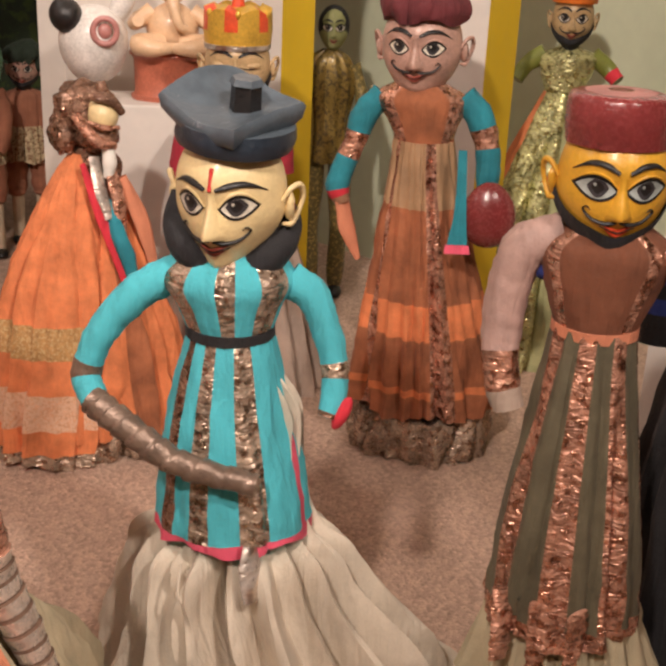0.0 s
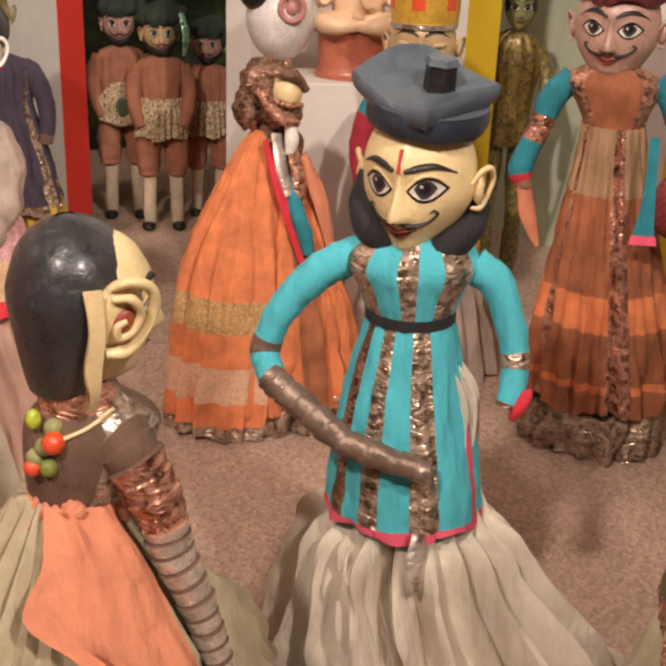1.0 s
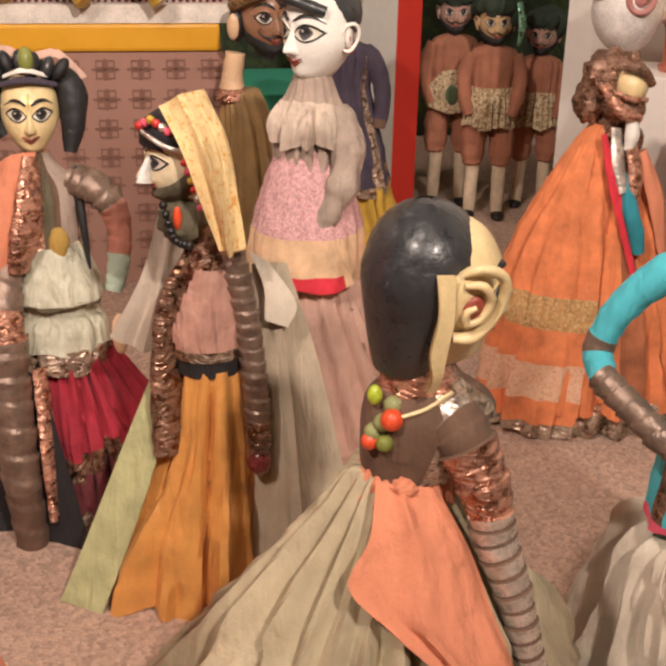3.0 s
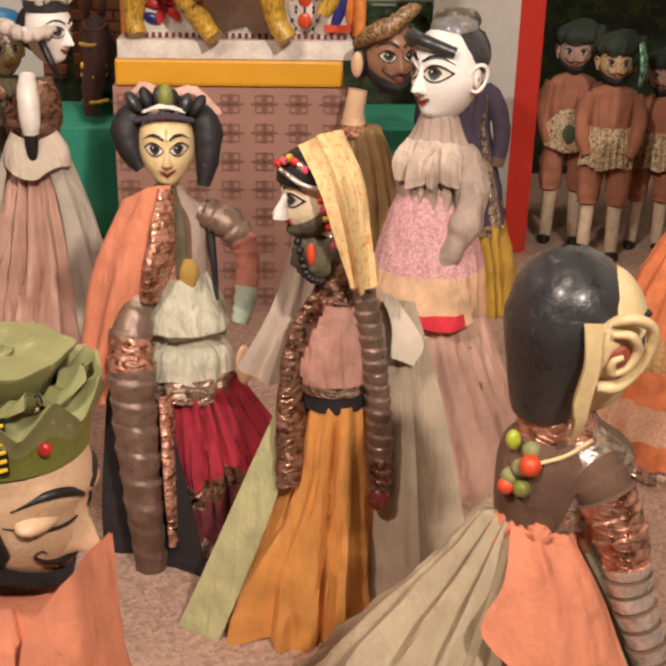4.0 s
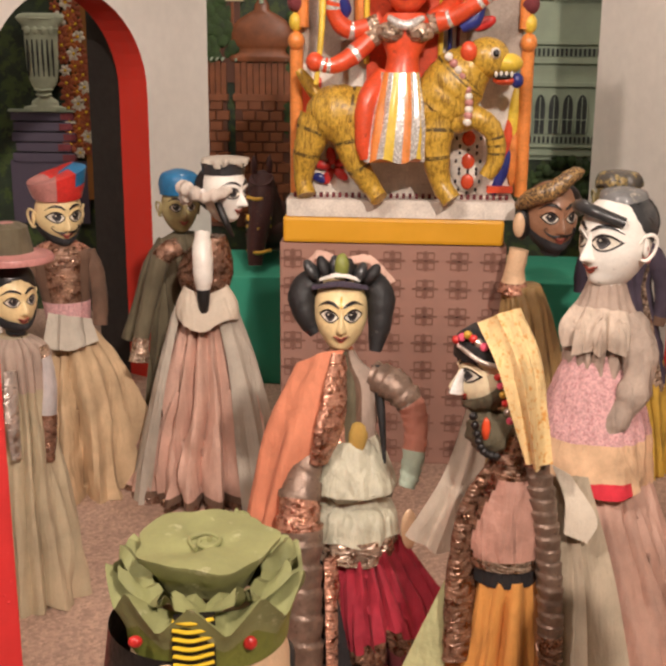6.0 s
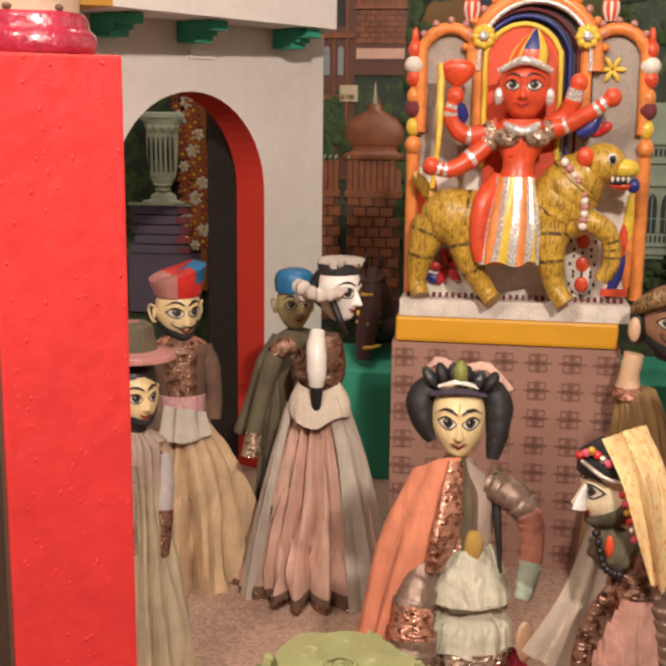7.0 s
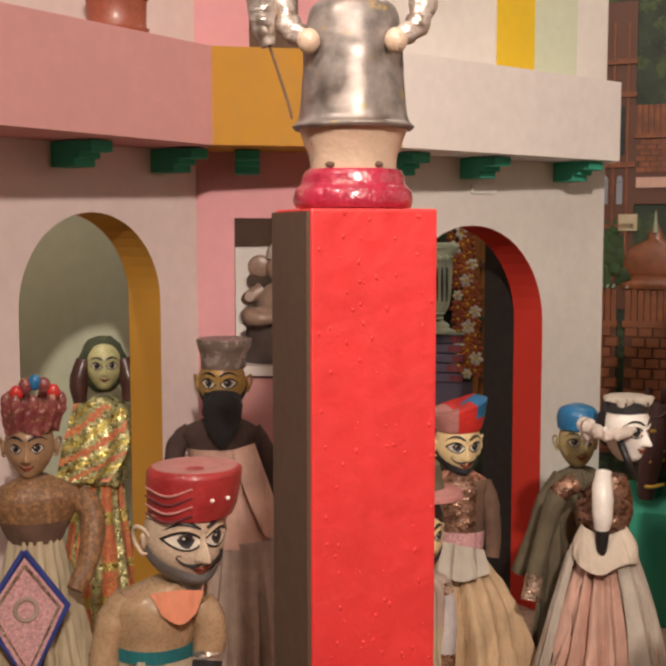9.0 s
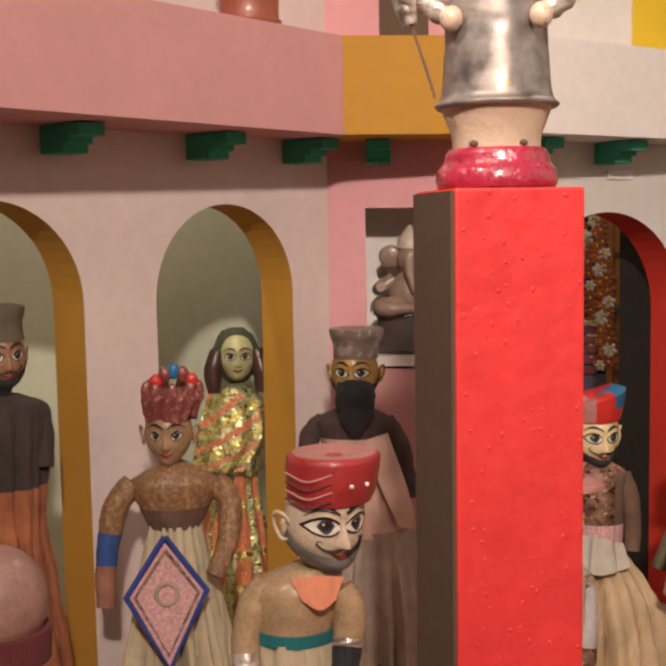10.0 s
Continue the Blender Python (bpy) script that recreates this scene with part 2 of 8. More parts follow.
tagged(prism("wall_label", [tuple(p0), tuple(p1), tuple(p1 + o), tuple(p0 + o)], 0.868, 0.884, plaster("white_card", (0.80, 0.78, 0.74))), "small white card fixed to the wall under the balcony", "label")

# ---- red pillar with the bell-skirted figure ----
PR, PL = Vector((-0.832, 0.938)), Vector((-0.884, 0.847))
nb = Vector((-0.867, 0.495)) * 0.105
pillar = new("pillar")
tagged(pillar, "square red plastered pillar with a brown side", "pillar")
prism("shaft", [tuple(PR), tuple(PL), tuple(PL + nb), tuple(PR + nb)], 0, 0.818, PILLAR_RED, pillar, 0.0025)
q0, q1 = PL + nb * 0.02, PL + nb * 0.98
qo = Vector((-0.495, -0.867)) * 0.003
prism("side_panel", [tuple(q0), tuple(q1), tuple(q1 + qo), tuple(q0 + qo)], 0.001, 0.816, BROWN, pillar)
PC = (PR + PL) / 2 + nb / 2

# ---- display stand ----
stand = new("display_stand")
tagged(stand, "brown patterned box stand with an orange-yellow top board", "stand")
TILE = plaster("brown_paper", (0.36, 0.20, 0.155), vary=0.12)
MOTIF = plaster("dark_print", (0.23, 0.115, 0.085))
hw = 0.19
prism("box", [plan(-hw, 0), plan(hw, 0), plan(hw, 0.22), plan(-hw, 0.22)], 0, 0.392, TILE, stand, 0.002)
prism("top_board", [plan(-hw + 0.006, -0.006), plan(hw - 0.006, -0.006), plan(hw - 0.006, 0.22), plan(-hw + 0.006, 0.22)], 0.3935, 0.437, plaster("orange_yellow_paint", (0.72, 0.36, 0.02), rough=0.5), stand, 0.006)

# ---- doll workshop: every doll is one mesh, built facing the visitor (-Y), X to the visitor's right ----


def spline(pts, sub):
    """Catmull-Rom through tuples of any length."""
    if len(pts) < 3 or sub < 2:
        return [tuple(p) for p in pts]
    out = []
    P = [np.array(p, float) for p in pts]
    P = [2 * P[0] - P[1]] + P + [2 * P[-1] - P[-2]]
    for i in range(1, len(P) - 2):
        a, b, c, d = P[i - 1 : i + 3]
        for k in range(sub):
            t = k / sub
            out.append(tuple(0.5 * (2 * b + (c - a) * t + (2 * a - 5 * b + 4 * c - d) * t**2 + (3 * b - a - 3 * c + d) * t**3)))
    out.append(tuple(P[-2]))
    return out


class Doll:
    def __init__(self):
        self.v, self.f, self.i, self.mats = [], [], [], []

    def m(self, mat):
        if mat not in self.mats:
            self.mats.append(mat)
        return self.mats.index(mat)

    def grid(self, rows, mat, closed=True, caps=(True, True), pick=None):
        n, start = len(rows[0]), len(self.v)
        for r in rows:
            self.v += [tuple(p) for p in r]
        last = n if closed else n - 1
        for a in range(len(rows) - 1):
            for b in range(last):
                c = (b + 1) % n
                self.f.append((start + a * n + b, start + a * n + c, start + (a + 1) * n + c, start + (a + 1) * n + b))
                chosen = pick((b + 0.5) / n, (a + 0.5) / (len(rows) - 1)) if pick else None
                self.i.append(self.m(chosen or mat))
        if closed:
            for end, row in zip(caps, (0, len(rows) - 1)):
                if end:
                    self.f.append(tuple(start + row * n + b for b in range(n)))
                    self.i.append(self.m(mat))
        return start

    def lathe(self, rings, mat, seg=40, folds=None, sub=4, pick=None, caps=(True, True), turn=0.0):
        """rings from bottom to top: z, rx, ry, cx, cy. folds: count, depth at the bottom, depth at the top, seed."""
        rings = [tuple(r) + (0.0,) * (5 - len(r)) for r in rings]
        rings = spline(rings, sub)
        if folds:
            seg = max(seg, folds[0] * 12)
        rnd = random.Random(folds[3] if folds else 0)
        ph = [rnd.uniform(0, 6.28) for _ in range(4)]
        rows = []
        for k, (z, rx, ry, cx, cy) in enumerate(rings):
            row, t = [], k / (len(rings) - 1)
            for j in range(seg):
                a = -math.pi + 2 * math.pi * j / seg
                w = 1.0 + 0.03 * noise.noise((3 * math.sin(a), 3 * math.cos(a), z * 60))
                if folds:
                    n, d0, d1, _ = folds
                    n = int(n * 1.6) if n > 7 else n
                    amp = d0 + (d1 - d0) * t
                    wob = 0.7 * math.sin(3 * a + ph[2] + 1.6 * t) + 0.5 * math.sin(5 * a + ph[1] - 2.2 * t)
                    s = 0.5 * n * a + ph[0] + wob + 1.3 * math.sin(2 * a + ph[3])
                    s += 1.5 * noise.noise((1.7 * math.sin(a) + ph[1], 1.7 * math.cos(a), z * 9 + ph[0]))
                    deep = 0.6 + 0.4 * math.sin(4 * a + ph[2] + 1.5 * t)
                    w += 0.5 * amp * noise.noise((2.2 * math.sin(a) + ph[0], 2.2 * math.cos(a), z * 14)) + 2.5 * amp * (deep * (0.6 - 1.7 * (1 - abs(math.sin(s))) ** 1.6) + 0.30 * math.sin((n + 4) * a + ph[1] + wob + t))
                    w += 0.034 * noise.noise((5 * math.sin(a) + ph[3], 5 * math.cos(a), z * 38)) + 0.014 * noise.noise((11 * math.sin(a), 11 * math.cos(a) + ph[0], z * 85))
                row.append((cx + rx * w * math.sin(a + turn), cy - ry * w * math.cos(a + turn), z + (0.004 * math.sin(5 * a + ph[1]) if folds and k == 0 else 0)))
            rows.append(row)
        fn = (lambda u, t: pick(-math.pi + 2 * math.pi * u, t)) if pick else None
        self.grid(rows, mat, True, caps, fn)

    def tube(self, pts, radii, mat, seg=12, sub=5, ridges=0, depth=0.12, pick=None, flat=1.0, wrap=0, lap=0.16, spiral=1.0):
        """wrap: turns of an overlapping ribbon wound round it."""
        if isinstance(radii, (int, float)):
            radii = [radii] * len(pts)
        path = spline([(*p, r) for p, r in zip(pts, radii)], sub)
        P = [Vector(p[:3]) for p in path]
        rows, side = [], None
        for k, p in enumerate(P):
            t = (P[min(k + 1, len(P) - 1)] - P[max(k - 1, 0)]).normalized()
            if side is None:
                side = t.orthogonal().normalized()
            side = (side - t * side.dot(t)).normalized()
            up = t.cross(side)
            r = path[k][3] * (1 + 0.05 * noise.noise((p.x * 60, p.y * 60, p.z * 60)) + (depth * math.sin(2 * math.pi * ridges * k / (len(P) - 1)) if ridges else 0))
            row = []
            for j in range(seg):
                q = 2 * math.pi * j / seg
                o = side * math.cos(q) + up * (flat * math.sin(q))
                w = p + o * r
                turn = (wrap * k / (len(P) - 1) + spiral * j / seg) % 1.0
                step = lap * (0.5 - turn) + 0.05 * noise.noise((3.0 * math.floor(wrap * k / (len(P) - 1) + spiral * j / seg), 0.5, p.z * 40)) if wrap else 0.0
                row.append(p + o * (r * (1 + step + (0.05 if wrap else 0.10) * noise.noise((w.x * 75, w.y * 75, w.z * 95)))))
            rows.append(row)
        self.grid(rows, mat, True, (True, True), (lambda u, t: pick(t)) if pick else None)

    def ball(self, c, r, mat, rot=(0, 0, 0), taper=0.0, seg=20, rings=12, pick=None, rough=0.0):
        R = Euler([radians(a) for a in rot]).to_matrix()
        rows = []
        for k in range(rings + 1):
            th = math.pi * (0.02 + 0.96 * k / rings)
            z, s = -math.cos(th), math.sin(th)
            w = 1 + taper * z
            row = []
            for j in range(seg):
                a = -math.pi + 2 * math.pi * j / seg
                g = 1 + (rough * noise.noise((c[0] * 50 + 3 * s * math.sin(a), 3 * s * math.cos(a), 3 * z)) if rough else 0)
                row.append(Vector(c) + R @ Vector((r[0] * s * w * g * math.sin(a), -r[1] * s * w * g * math.cos(a), r[2] * z * g)))
            rows.append(row)
        self.grid(rows, mat, True, (True, True), (lambda u, t: pick(-math.pi + 2 * math.pi * u, t)) if pick else None)

    def sheet(self, ctrl, mat, sub=6, ripple=0.0, waves=5, thick=0.0012, seed=1, pick=None, along=True):
        """A piece of cloth through a grid of control points."""
        rows = [spline(r, sub) for r in ctrl]
        cols = [spline([r[j] for r in rows], sub) for j in range(len(rows[0]))]
        G = [[Vector(cols[j][i]) for j in range(len(cols))] for i in range(len(cols[0]))]
        nr, nc = len(G), len(G[0])
        N = [[None] * nc for _ in range(nr)]
        for i in range(nr):
            for j in range(nc):
                du = G[min(i + 1, nr - 1)][j] - G[max(i - 1, 0)][j]
                dv = G[i][min(j + 1, nc - 1)] - G[i][max(j - 1, 0)]
                n = du.cross(dv)
                N[i][j] = n.normalized() if n.length > 1e-12 else Vector((0, -1, 0))
        for i in range(nr):
            for j in range(nc):
                s = (j / (nc - 1)) if along else (i / (nr - 1))
                k = (i / (nr - 1)) if along else 1.0
                G[i][j] = G[i][j] + N[i][j] * (ripple * (0.3 + 0.7 * k) * (math.sin(6.28 * waves * s + seed) + 0.5 * math.sin(6.28 * waves * 1.7 * s + 2 * seed + 2 * k)))
        front = [[G[i][j] for j in range(nc)] for i in range(nr)]
        self.grid(front, mat, False, pick=pick)
        self.grid([[G[i][j] + N[i][j] * thick for j in range(nc)] for i in range(nr)], mat, False, pick=pick)

    def beads(self, pts, r, mat, sub=1):
        for p in spline(pts, sub):
            self.ball(p, (r, r, r), mat, seg=8, rings=6)

    def mark(self):
        return len(self.v)

    def move(self, start, M):
        self.v[start:] = [tuple(M @ Vector(p)) for p in self.v[start:]]

    def head(self, c, w, h, d, skin, yaw=0, pitch=0, roll=0, eye=0.13, brow=None, lip=None, nose=1.0, ears=True, hair=None, mous=None, beard=None, long_beard=0.0, jaw=0.28, white=None, lid=None, ear_col=None, half_shut=False, mark=None, smile=0.3, wedge=1.8, arch=1.0):
        """Carved and painted head; w, h, d are full sizes."""
        s0 = self.mark()
        ink = INK

        def profile(q):
            """Half width, front and back depth at height share q (-1 chin, 1 crown)."""
            cap = max(0.0, 1 - abs(q) ** 2.5) ** 0.46
            low = max(0.0, -q - 0.05)
            wide = w / 2 * cap * (1 - (0.22 + 0.42 * jaw) * low**1.3)
            swell = 0.05 * math.exp(-(((q - 0.40) / 0.15) ** 2)) - 0.06 * math.exp(-(((q - 0.12) / 0.14) ** 2)) + 0.14 * math.exp(-(((q + 0.82) / 0.15) ** 2)) - 0.04 * math.exp(-(((q + 0.58) / 0.08) ** 2))
            return wide, d / 2 * cap * (1 + swell), d / 2 * cap * (1 - 0.30 * low)

        def around(a, q):
            wide, front, back = profile(q)
            sn, cs = abs(math.sin(a)), math.cos(a)
            p, depth = (wedge, front) if cs > 0 else (2.0, back)
            r = 1.0 / ((sn / wide) ** p + (abs(cs) / depth) ** p) ** (1 / p)
            return r * math.sin(a), -r * cs

        rows = []
        for k in range(27):
            q = -math.cos(math.pi * (0.035 + 0.93 * k / 26))
            rows.append([(*around(-math.pi + 2 * math.pi * j / 36, q), q * h / 2) for j in range(36)])
        self.grid(rows, skin)

        def face(x, z, out=0.0):
            wide, front, back = profile(max(-0.97, min(0.97, 2 * z / h)))
            u = min(0.995, abs(x) / wide)
            return Vector((x, -front * (1 - u**wedge) ** (1 / wedge) - out, z))

        def painted(cx, cz, rx, up, down, mat, out, tilt=0.0, point=2.0, clip=None):
            """An almond painted on the face; clip: the almond that bounds it."""
            rows = []
            for j in range(9):
                v = 1 - j / 4
                row = []
                for i in range(15):
                    u = i / 7 - 1
                    lim = (up if v > 0 else down) * max(0.0, 1 - abs(u) ** point)
                    x, z = cx + rx * u, cz + v * lim + tilt * u * rx
                    if clip:
                        ax, az, ar, au, ad, at = clip
                        e = max(0.0, 1 - abs((x - ax) / ar) ** 2)
                        z = max(az + at * (x - ax) - ad * e, min(az + at * (x - ax) + au * e, z))
                    row.append(face(x, z, out))
                rows.append(row)
            self.grid(rows, mat, False)

        white = white or EYE_WHITE
        for sx in (-1, 1):
            ex, ez = sx * w * 0.215, h * 0.055
            er, eh = w * eye * 1.02, h * (0.03 if half_shut else 0.042 + 0.20 * eye)
            tl = sx * 0.05
            if not half_shut:
                painted(ex, ez, er * 1.22, eh * 1.36, eh * 1.26, ink, 0.0006, tl)
                painted(ex, ez - eh * 0.04, er, eh * 0.96, eh * 0.94, lid or white, 0.0011, tl)
            bound = (ex, ez - eh * 0.04, er, eh * 0.96, eh * 0.94, tl)
            if half_shut:
                cv = [face(ex + er * u * 1.25, ez - eh * 0.9 * (1 - u * u) + tl * u * er, 0.0012) for u in (-1, -0.5, 0, 0.5, 1)]
                self.tube(cv, [h * 0.003, h * 0.008, h * 0.009, h * 0.008, h * 0.003], ink, seg=6, sub=3)
                self.ball(face(ex, ez + eh * 0.4, -0.0075), (er * 1.25, 0.010, eh * 1.7), lid or skin, seg=18, rings=10)
            else:
                ir = eh * 0.98
                ix = ex - sx * er * 0.06
                painted(ix, ez + eh * 0.12, ir, ir, ir, IRIS, 0.0016, 0.0, 2.0, bound)
                painted(ix, ez + eh * 0.12, ir * 0.60, ir * 0.60, ir * 0.60, ink, 0.0020, 0.0, 2.0, bound)
                # small white dot paints a catchlight onto the pupil
                painted(ix - ir * 0.30, ez + eh * 0.38, ir * 0.18, ir * 0.18, ir * 0.18, white, 0.0024, 0.0, 2.0, bound)
                lidline = [face(ex + er * u * 1.2, ez + eh * 1.45 * (1 - u * u) + tl * u * er, 0.0006) for u in (-1, -0.5, 0, 0.5, 1)]
                self.tube(lidline, [h * 0.003, h * 0.010, h * 0.012, h * 0.010, h * 0.003], skin, seg=6, sub=3)
            b = [face(sx * w * x, h * z, 0.0002) for x, z in ((0.045, 0.178), (0.15, 0.18 + 0.045 * arch), (0.28, 0.185 + 0.04 * arch), (0.41, 0.150))]
            self.tube(b, [h * 0.014, h * 0.026, h * 0.022, h * 0.005], brow or ink, seg=8, sub=4, flat=0.5)
            if ears:
                wide = profile(0.0)[0]
                ec = Vector((sx * wide * 1.02, d * 0.06, -h * 0.01))
                col = ear_col or skin
                rim = [ec + Vector((sx * w * ox, d * oy, h * oz)) for ox, oy, oz in ((-0.02, -0.10, 0.05), (0.04, -0.06, 0.13), (0.09, 0.04, 0.14), (0.10, 0.11, 0.06), (0.07, 0.09, -0.05), (0.03, 0.0, -0.13), (-0.02, -0.07, -0.12))]
                self.tube(rim, [w * 0.016, w * 0.024, w * 0.027, w * 0.027, w * 0.024, w * 0.028, w * 0.016], col, seg=8, sub=4)
                self.ball(ec + Vector((sx * w * 0.005, d * 0.01, 0)), (w * 0.05, d * 0.10, h * 0.11), col, (0, 0, sx * 30), seg=12, rings=8)
                self.ball(ec + Vector((sx * w * 0.045, -d * 0.015, 0.0)), (w * 0.022, d * 0.04, h * 0.05), lip or LIP, (0, 0, sx * 30), seg=10, rings=6)
        rows = []
        for t in (0.0, 0.2, 0.4, 0.6, 0.78, 0.92, 1.0, 1.06):
            z = h * (0.15 - 0.285 * min(t, 1.0) - (0.03 if t > 1 else 0))
            rise = d * (0.01 + 0.14 * nose * t**1.3) * (0.25 if t > 1 else (0.86 if t > 0.95 else 1.0))
            hw = w * (0.036 + 0.062 * t**2.2)
            ridge = face(0, z, rise)
            rows.append([face(-hw * 1.25, z, -0.001), face(-hw * 0.9, z, rise * 0.28), Vector((-hw * 0.34, ridge.y + rise * 0.12, z)), ridge, Vector((hw * 0.34, ridge.y + rise * 0.12, z)), face(hw * 0.9, z, rise * 0.28), face(hw * 1.25, z, -0.001)])
        self.grid(rows, skin, False)
        for sx in (-1, 1):
            self.ball(face(sx * w * 0.042, -h * 0.148, d * 0.045 * nose), (w * 0.014, d * 0.02, h * 0.006), ink, seg=6, rings=4)
        mz = -h * 0.245
        mp = [face(x * w, mz + abs(x) * h * smile, 0.0005) for x in (-0.14, -0.06, 0, 0.06, 0.14)]
        self.tube(mp, [w * 0.004, w * 0.018, w * 0.014, w * 0.018, w * 0.004], lip or LIP, seg=8, sub=3)
        lp = [face(x * w, mz - h * 0.035 + abs(x) * h * smile * 1.2, 0.0008) for x in (-0.10, -0.05, 0, 0.05, 0.10)]
        self.tube(lp, [w * 0.004, w * 0.019, w * 0.024, w * 0.019, w * 0.004], lip or LIP, seg=8, sub=3)
        sl = [face(x * w, mz - h * 0.015 + abs(x) * h * smile, 0.0022) for x in (-0.15, -0.07, 0, 0.07, 0.15)]
        self.tube(sl, h * 0.0045, ink, seg=6, sub=3)
        if mous:
            for sx in (-1, 1):
                q = [face(sx * w * x, h * z, 0.0012) for x, z in ((0.015, -0.178), (0.11, -0.192), (0.22, -0.175), (0.30, -0.115), (0.275, -0.085), (0.245, -0.105))]
                self.tube(q, [h * 0.010, h * 0.017, h * 0.013, h * 0.009, h * 0.006, h * 0.004], mous, seg=8, sub=4, flat=0.6)
        if mark:
            self.tube([face(0, h * 0.17, 0.0002), face(0, h * 0.31, 0.0002)], w * 0.018, mark, seg=8, sub=1)
        if beard:
            rows = []
            for k in range(10):
                t = k / 9
                row = []
                for j in range(29):
                    a = radians(-112 + 224 * j / 28)
                    edge = 0.03 + 0.235 * max(0.0, math.cos(a)) ** 0.6 if abs(a) < 1.55 else 0.03 * abs(math.cos(a))
                    if abs(a) < 0.5:
                        edge += 0.04 * (1 - abs(a) / 0.5)
                    z = -h * (edge + (0.50 - edge + long_beard * max(0, math.cos(a))) * t)
                    q = max(-0.86, 2 * z / h)
                    x, y = around(a, q)
                    grow = 1.02 + 0.10 * math.sin(math.pi * min(1.0, t * 1.2)) - 0.28 * max(0.0, t - 0.7) / 0.3 * (1 if long_beard else 0.5)
                    row.append((x * grow, y * grow - 0.0015, z))
                rows.append(row)
            rows.append([(x * 0.4, y * 0.5, z - h * 0.02) for x, y, z in rows[-1]])
            self.grid(rows, beard, False)
        if hair:
            self.ball((0, d * 0.07, h * 0.07), (w * 0.535, d * 0.53, h * 0.475), hair, seg=26, rings=14, pick=lambda a, t: None)
        self.move(s0, Matrix.Translation(c) @ Euler((radians(pitch), radians(roll), radians(yaw)), "XYZ").to_matrix().to_4x4())
        return s0

    def place(self, name, x, y, deg, label, category="puppet", group="", base=(0.0, 0.0), top=0.5, size=(1.0, 1.0)):
        """Sets the doll at x, y, turned so that its front looks along deg; base: shift of its foot against its head."""
        me = bpy.data.meshes.new(name)
        pts = [(px + base[0] * (1 - pz / top), py + base[1] * (1 - pz / top), pz) for px, py, pz in self.v]
        me.from_pydata([(px * size[0], py * size[0], pz * size[1]) for px, py, pz in pts], [], self.f)
        for mt in self.mats:
            me.materials.append(mt)
        me.polygons.foreach_set("material_index", self.i)
        me.polygons.foreach_set("use_smooth", [True] * len(self.f))
        bm = bmesh.new()
        bm.from_mesh(me)
        bmesh.ops.recalc_face_normals(bm, faces=bm.faces)
        bm.to_mesh(me)
        bm.free()
        me.set_sharp_from_angle(angle=radians(48))
        ob = new(name, me)
        ob.matrix_world = pose(x, y, 0, 0, 0, deg + 90)
        return tagged(ob, label, category, group)


INK = paint("black_ink", (0.012, 0.010, 0.010), rough=0.45, worn=None, coat=0.1)
IRIS = paint("brown_iris", (0.05, 0.045, 0.05), worn=None)
LIP = paint("lip_red", (0.34, 0.07, 0.045))
EYE_WHITE = paint("eye_white", (0.72, 0.66, 0.55), worn=None)
CREAM = paint("cream_face_paint", (0.80, 0.62, 0.33), vary=0.12, grain=0.15, worn=(0.30, 0.18, 0.09), wear=0.04)
YELLOW_FACE = paint("golden_face_paint", (0.72, 0.38, 0.035), vary=0.15, grain=0.2)
PALE_FACE = paint("white_face_paint", (0.84, 0.80, 0.73), vary=0.07, grain=0.12, worn=(0.22, 0.18, 0.16), wear=0.05)
BROWN_FACE = paint("brown_face_paint", (0.33, 0.17, 0.10))
PEACH_FACE = paint("peach_face_paint", (0.74, 0.50, 0.31), vary=0.12, grain=0.15)
ROSE_FACE = paint("rose_brown_face_paint", (0.50, 0.30, 0.24))
TAN_FACE = paint("tan_face_paint", (0.55, 0.38, 0.20))
OLIVE_FACE = paint("olive_face_paint", (0.36, 0.30, 0.14))
HAIR = paint("black_hair_paint", (0.013, 0.012, 0.013), rough=0.6, coat=0.0, worn=(0.10, 0.09, 0.085), wear=0.05, bump=0.5, fine=160)
HAIR_GREY = paint("worn_black_lacquer", (0.032, 0.033, 0.035), rough=0.36, worn=(0.10, 0.10, 0.10), wear=0.06, bump=0.5, fine=120)
BEARD = cloth("black_beard_cloth", (0.022, 0.021, 0.024), fine=900)
BLUE_GREY = paint("blue_grey_hat_paint", (0.09, 0.115, 0.14), worn=(0.20, 0.22, 0.25), wear=0.08, bump=0.7, fine=60)
TURQ = cloth("turquoise_cotton", (0.08, 0.50, 0.59), vary=0.10)
TEAL_CLOTH = cloth("teal_cotton", (0.02, 0.22, 0.28))
LINEN = cloth("old_cream_linen", (0.66, 0.57, 0.46), vary=0.15, scale=14)
KHAKI = cloth("faded_khaki_cotton", (0.50, 0.42, 0.28), vary=0.25, scale=14)
OLD_BROWN = cloth("old_brown_cotton", (0.15, 0.085, 0.055), vary=0.3)
OLIVE_CLOTH = cloth("dull_olive_cotton", (0.12, 0.10, 0.06), vary=0.3)
ORANGE_GAUZE = cloth("orange_gauze", (0.68, 0.21, 0.08), vary=0.28, scale=30)
CORAL = cloth("coral_cotton", (0.68, 0.25, 0.14), vary=0.15)
ORANGE = cloth("orange_cotton", (0.66, 0.30, 0.08), vary=0.18, rough=0.42)
YELLOW_CLOTH = cloth("pale_yellow_print", (0.86, 0.62, 0.30), worn=(0.74, 0.34, 0.08), wear=0.15, scale=110, vary=0.12)
CRIMSON = cloth("crimson_cotton", (0.36, 0.02, 0.04))
PINK_TRIM = cloth("hot_pink_trim", (0.75, 0.10, 0.17))
RED_TRIM = cloth("red_trim", (0.62, 0.03, 0.05))
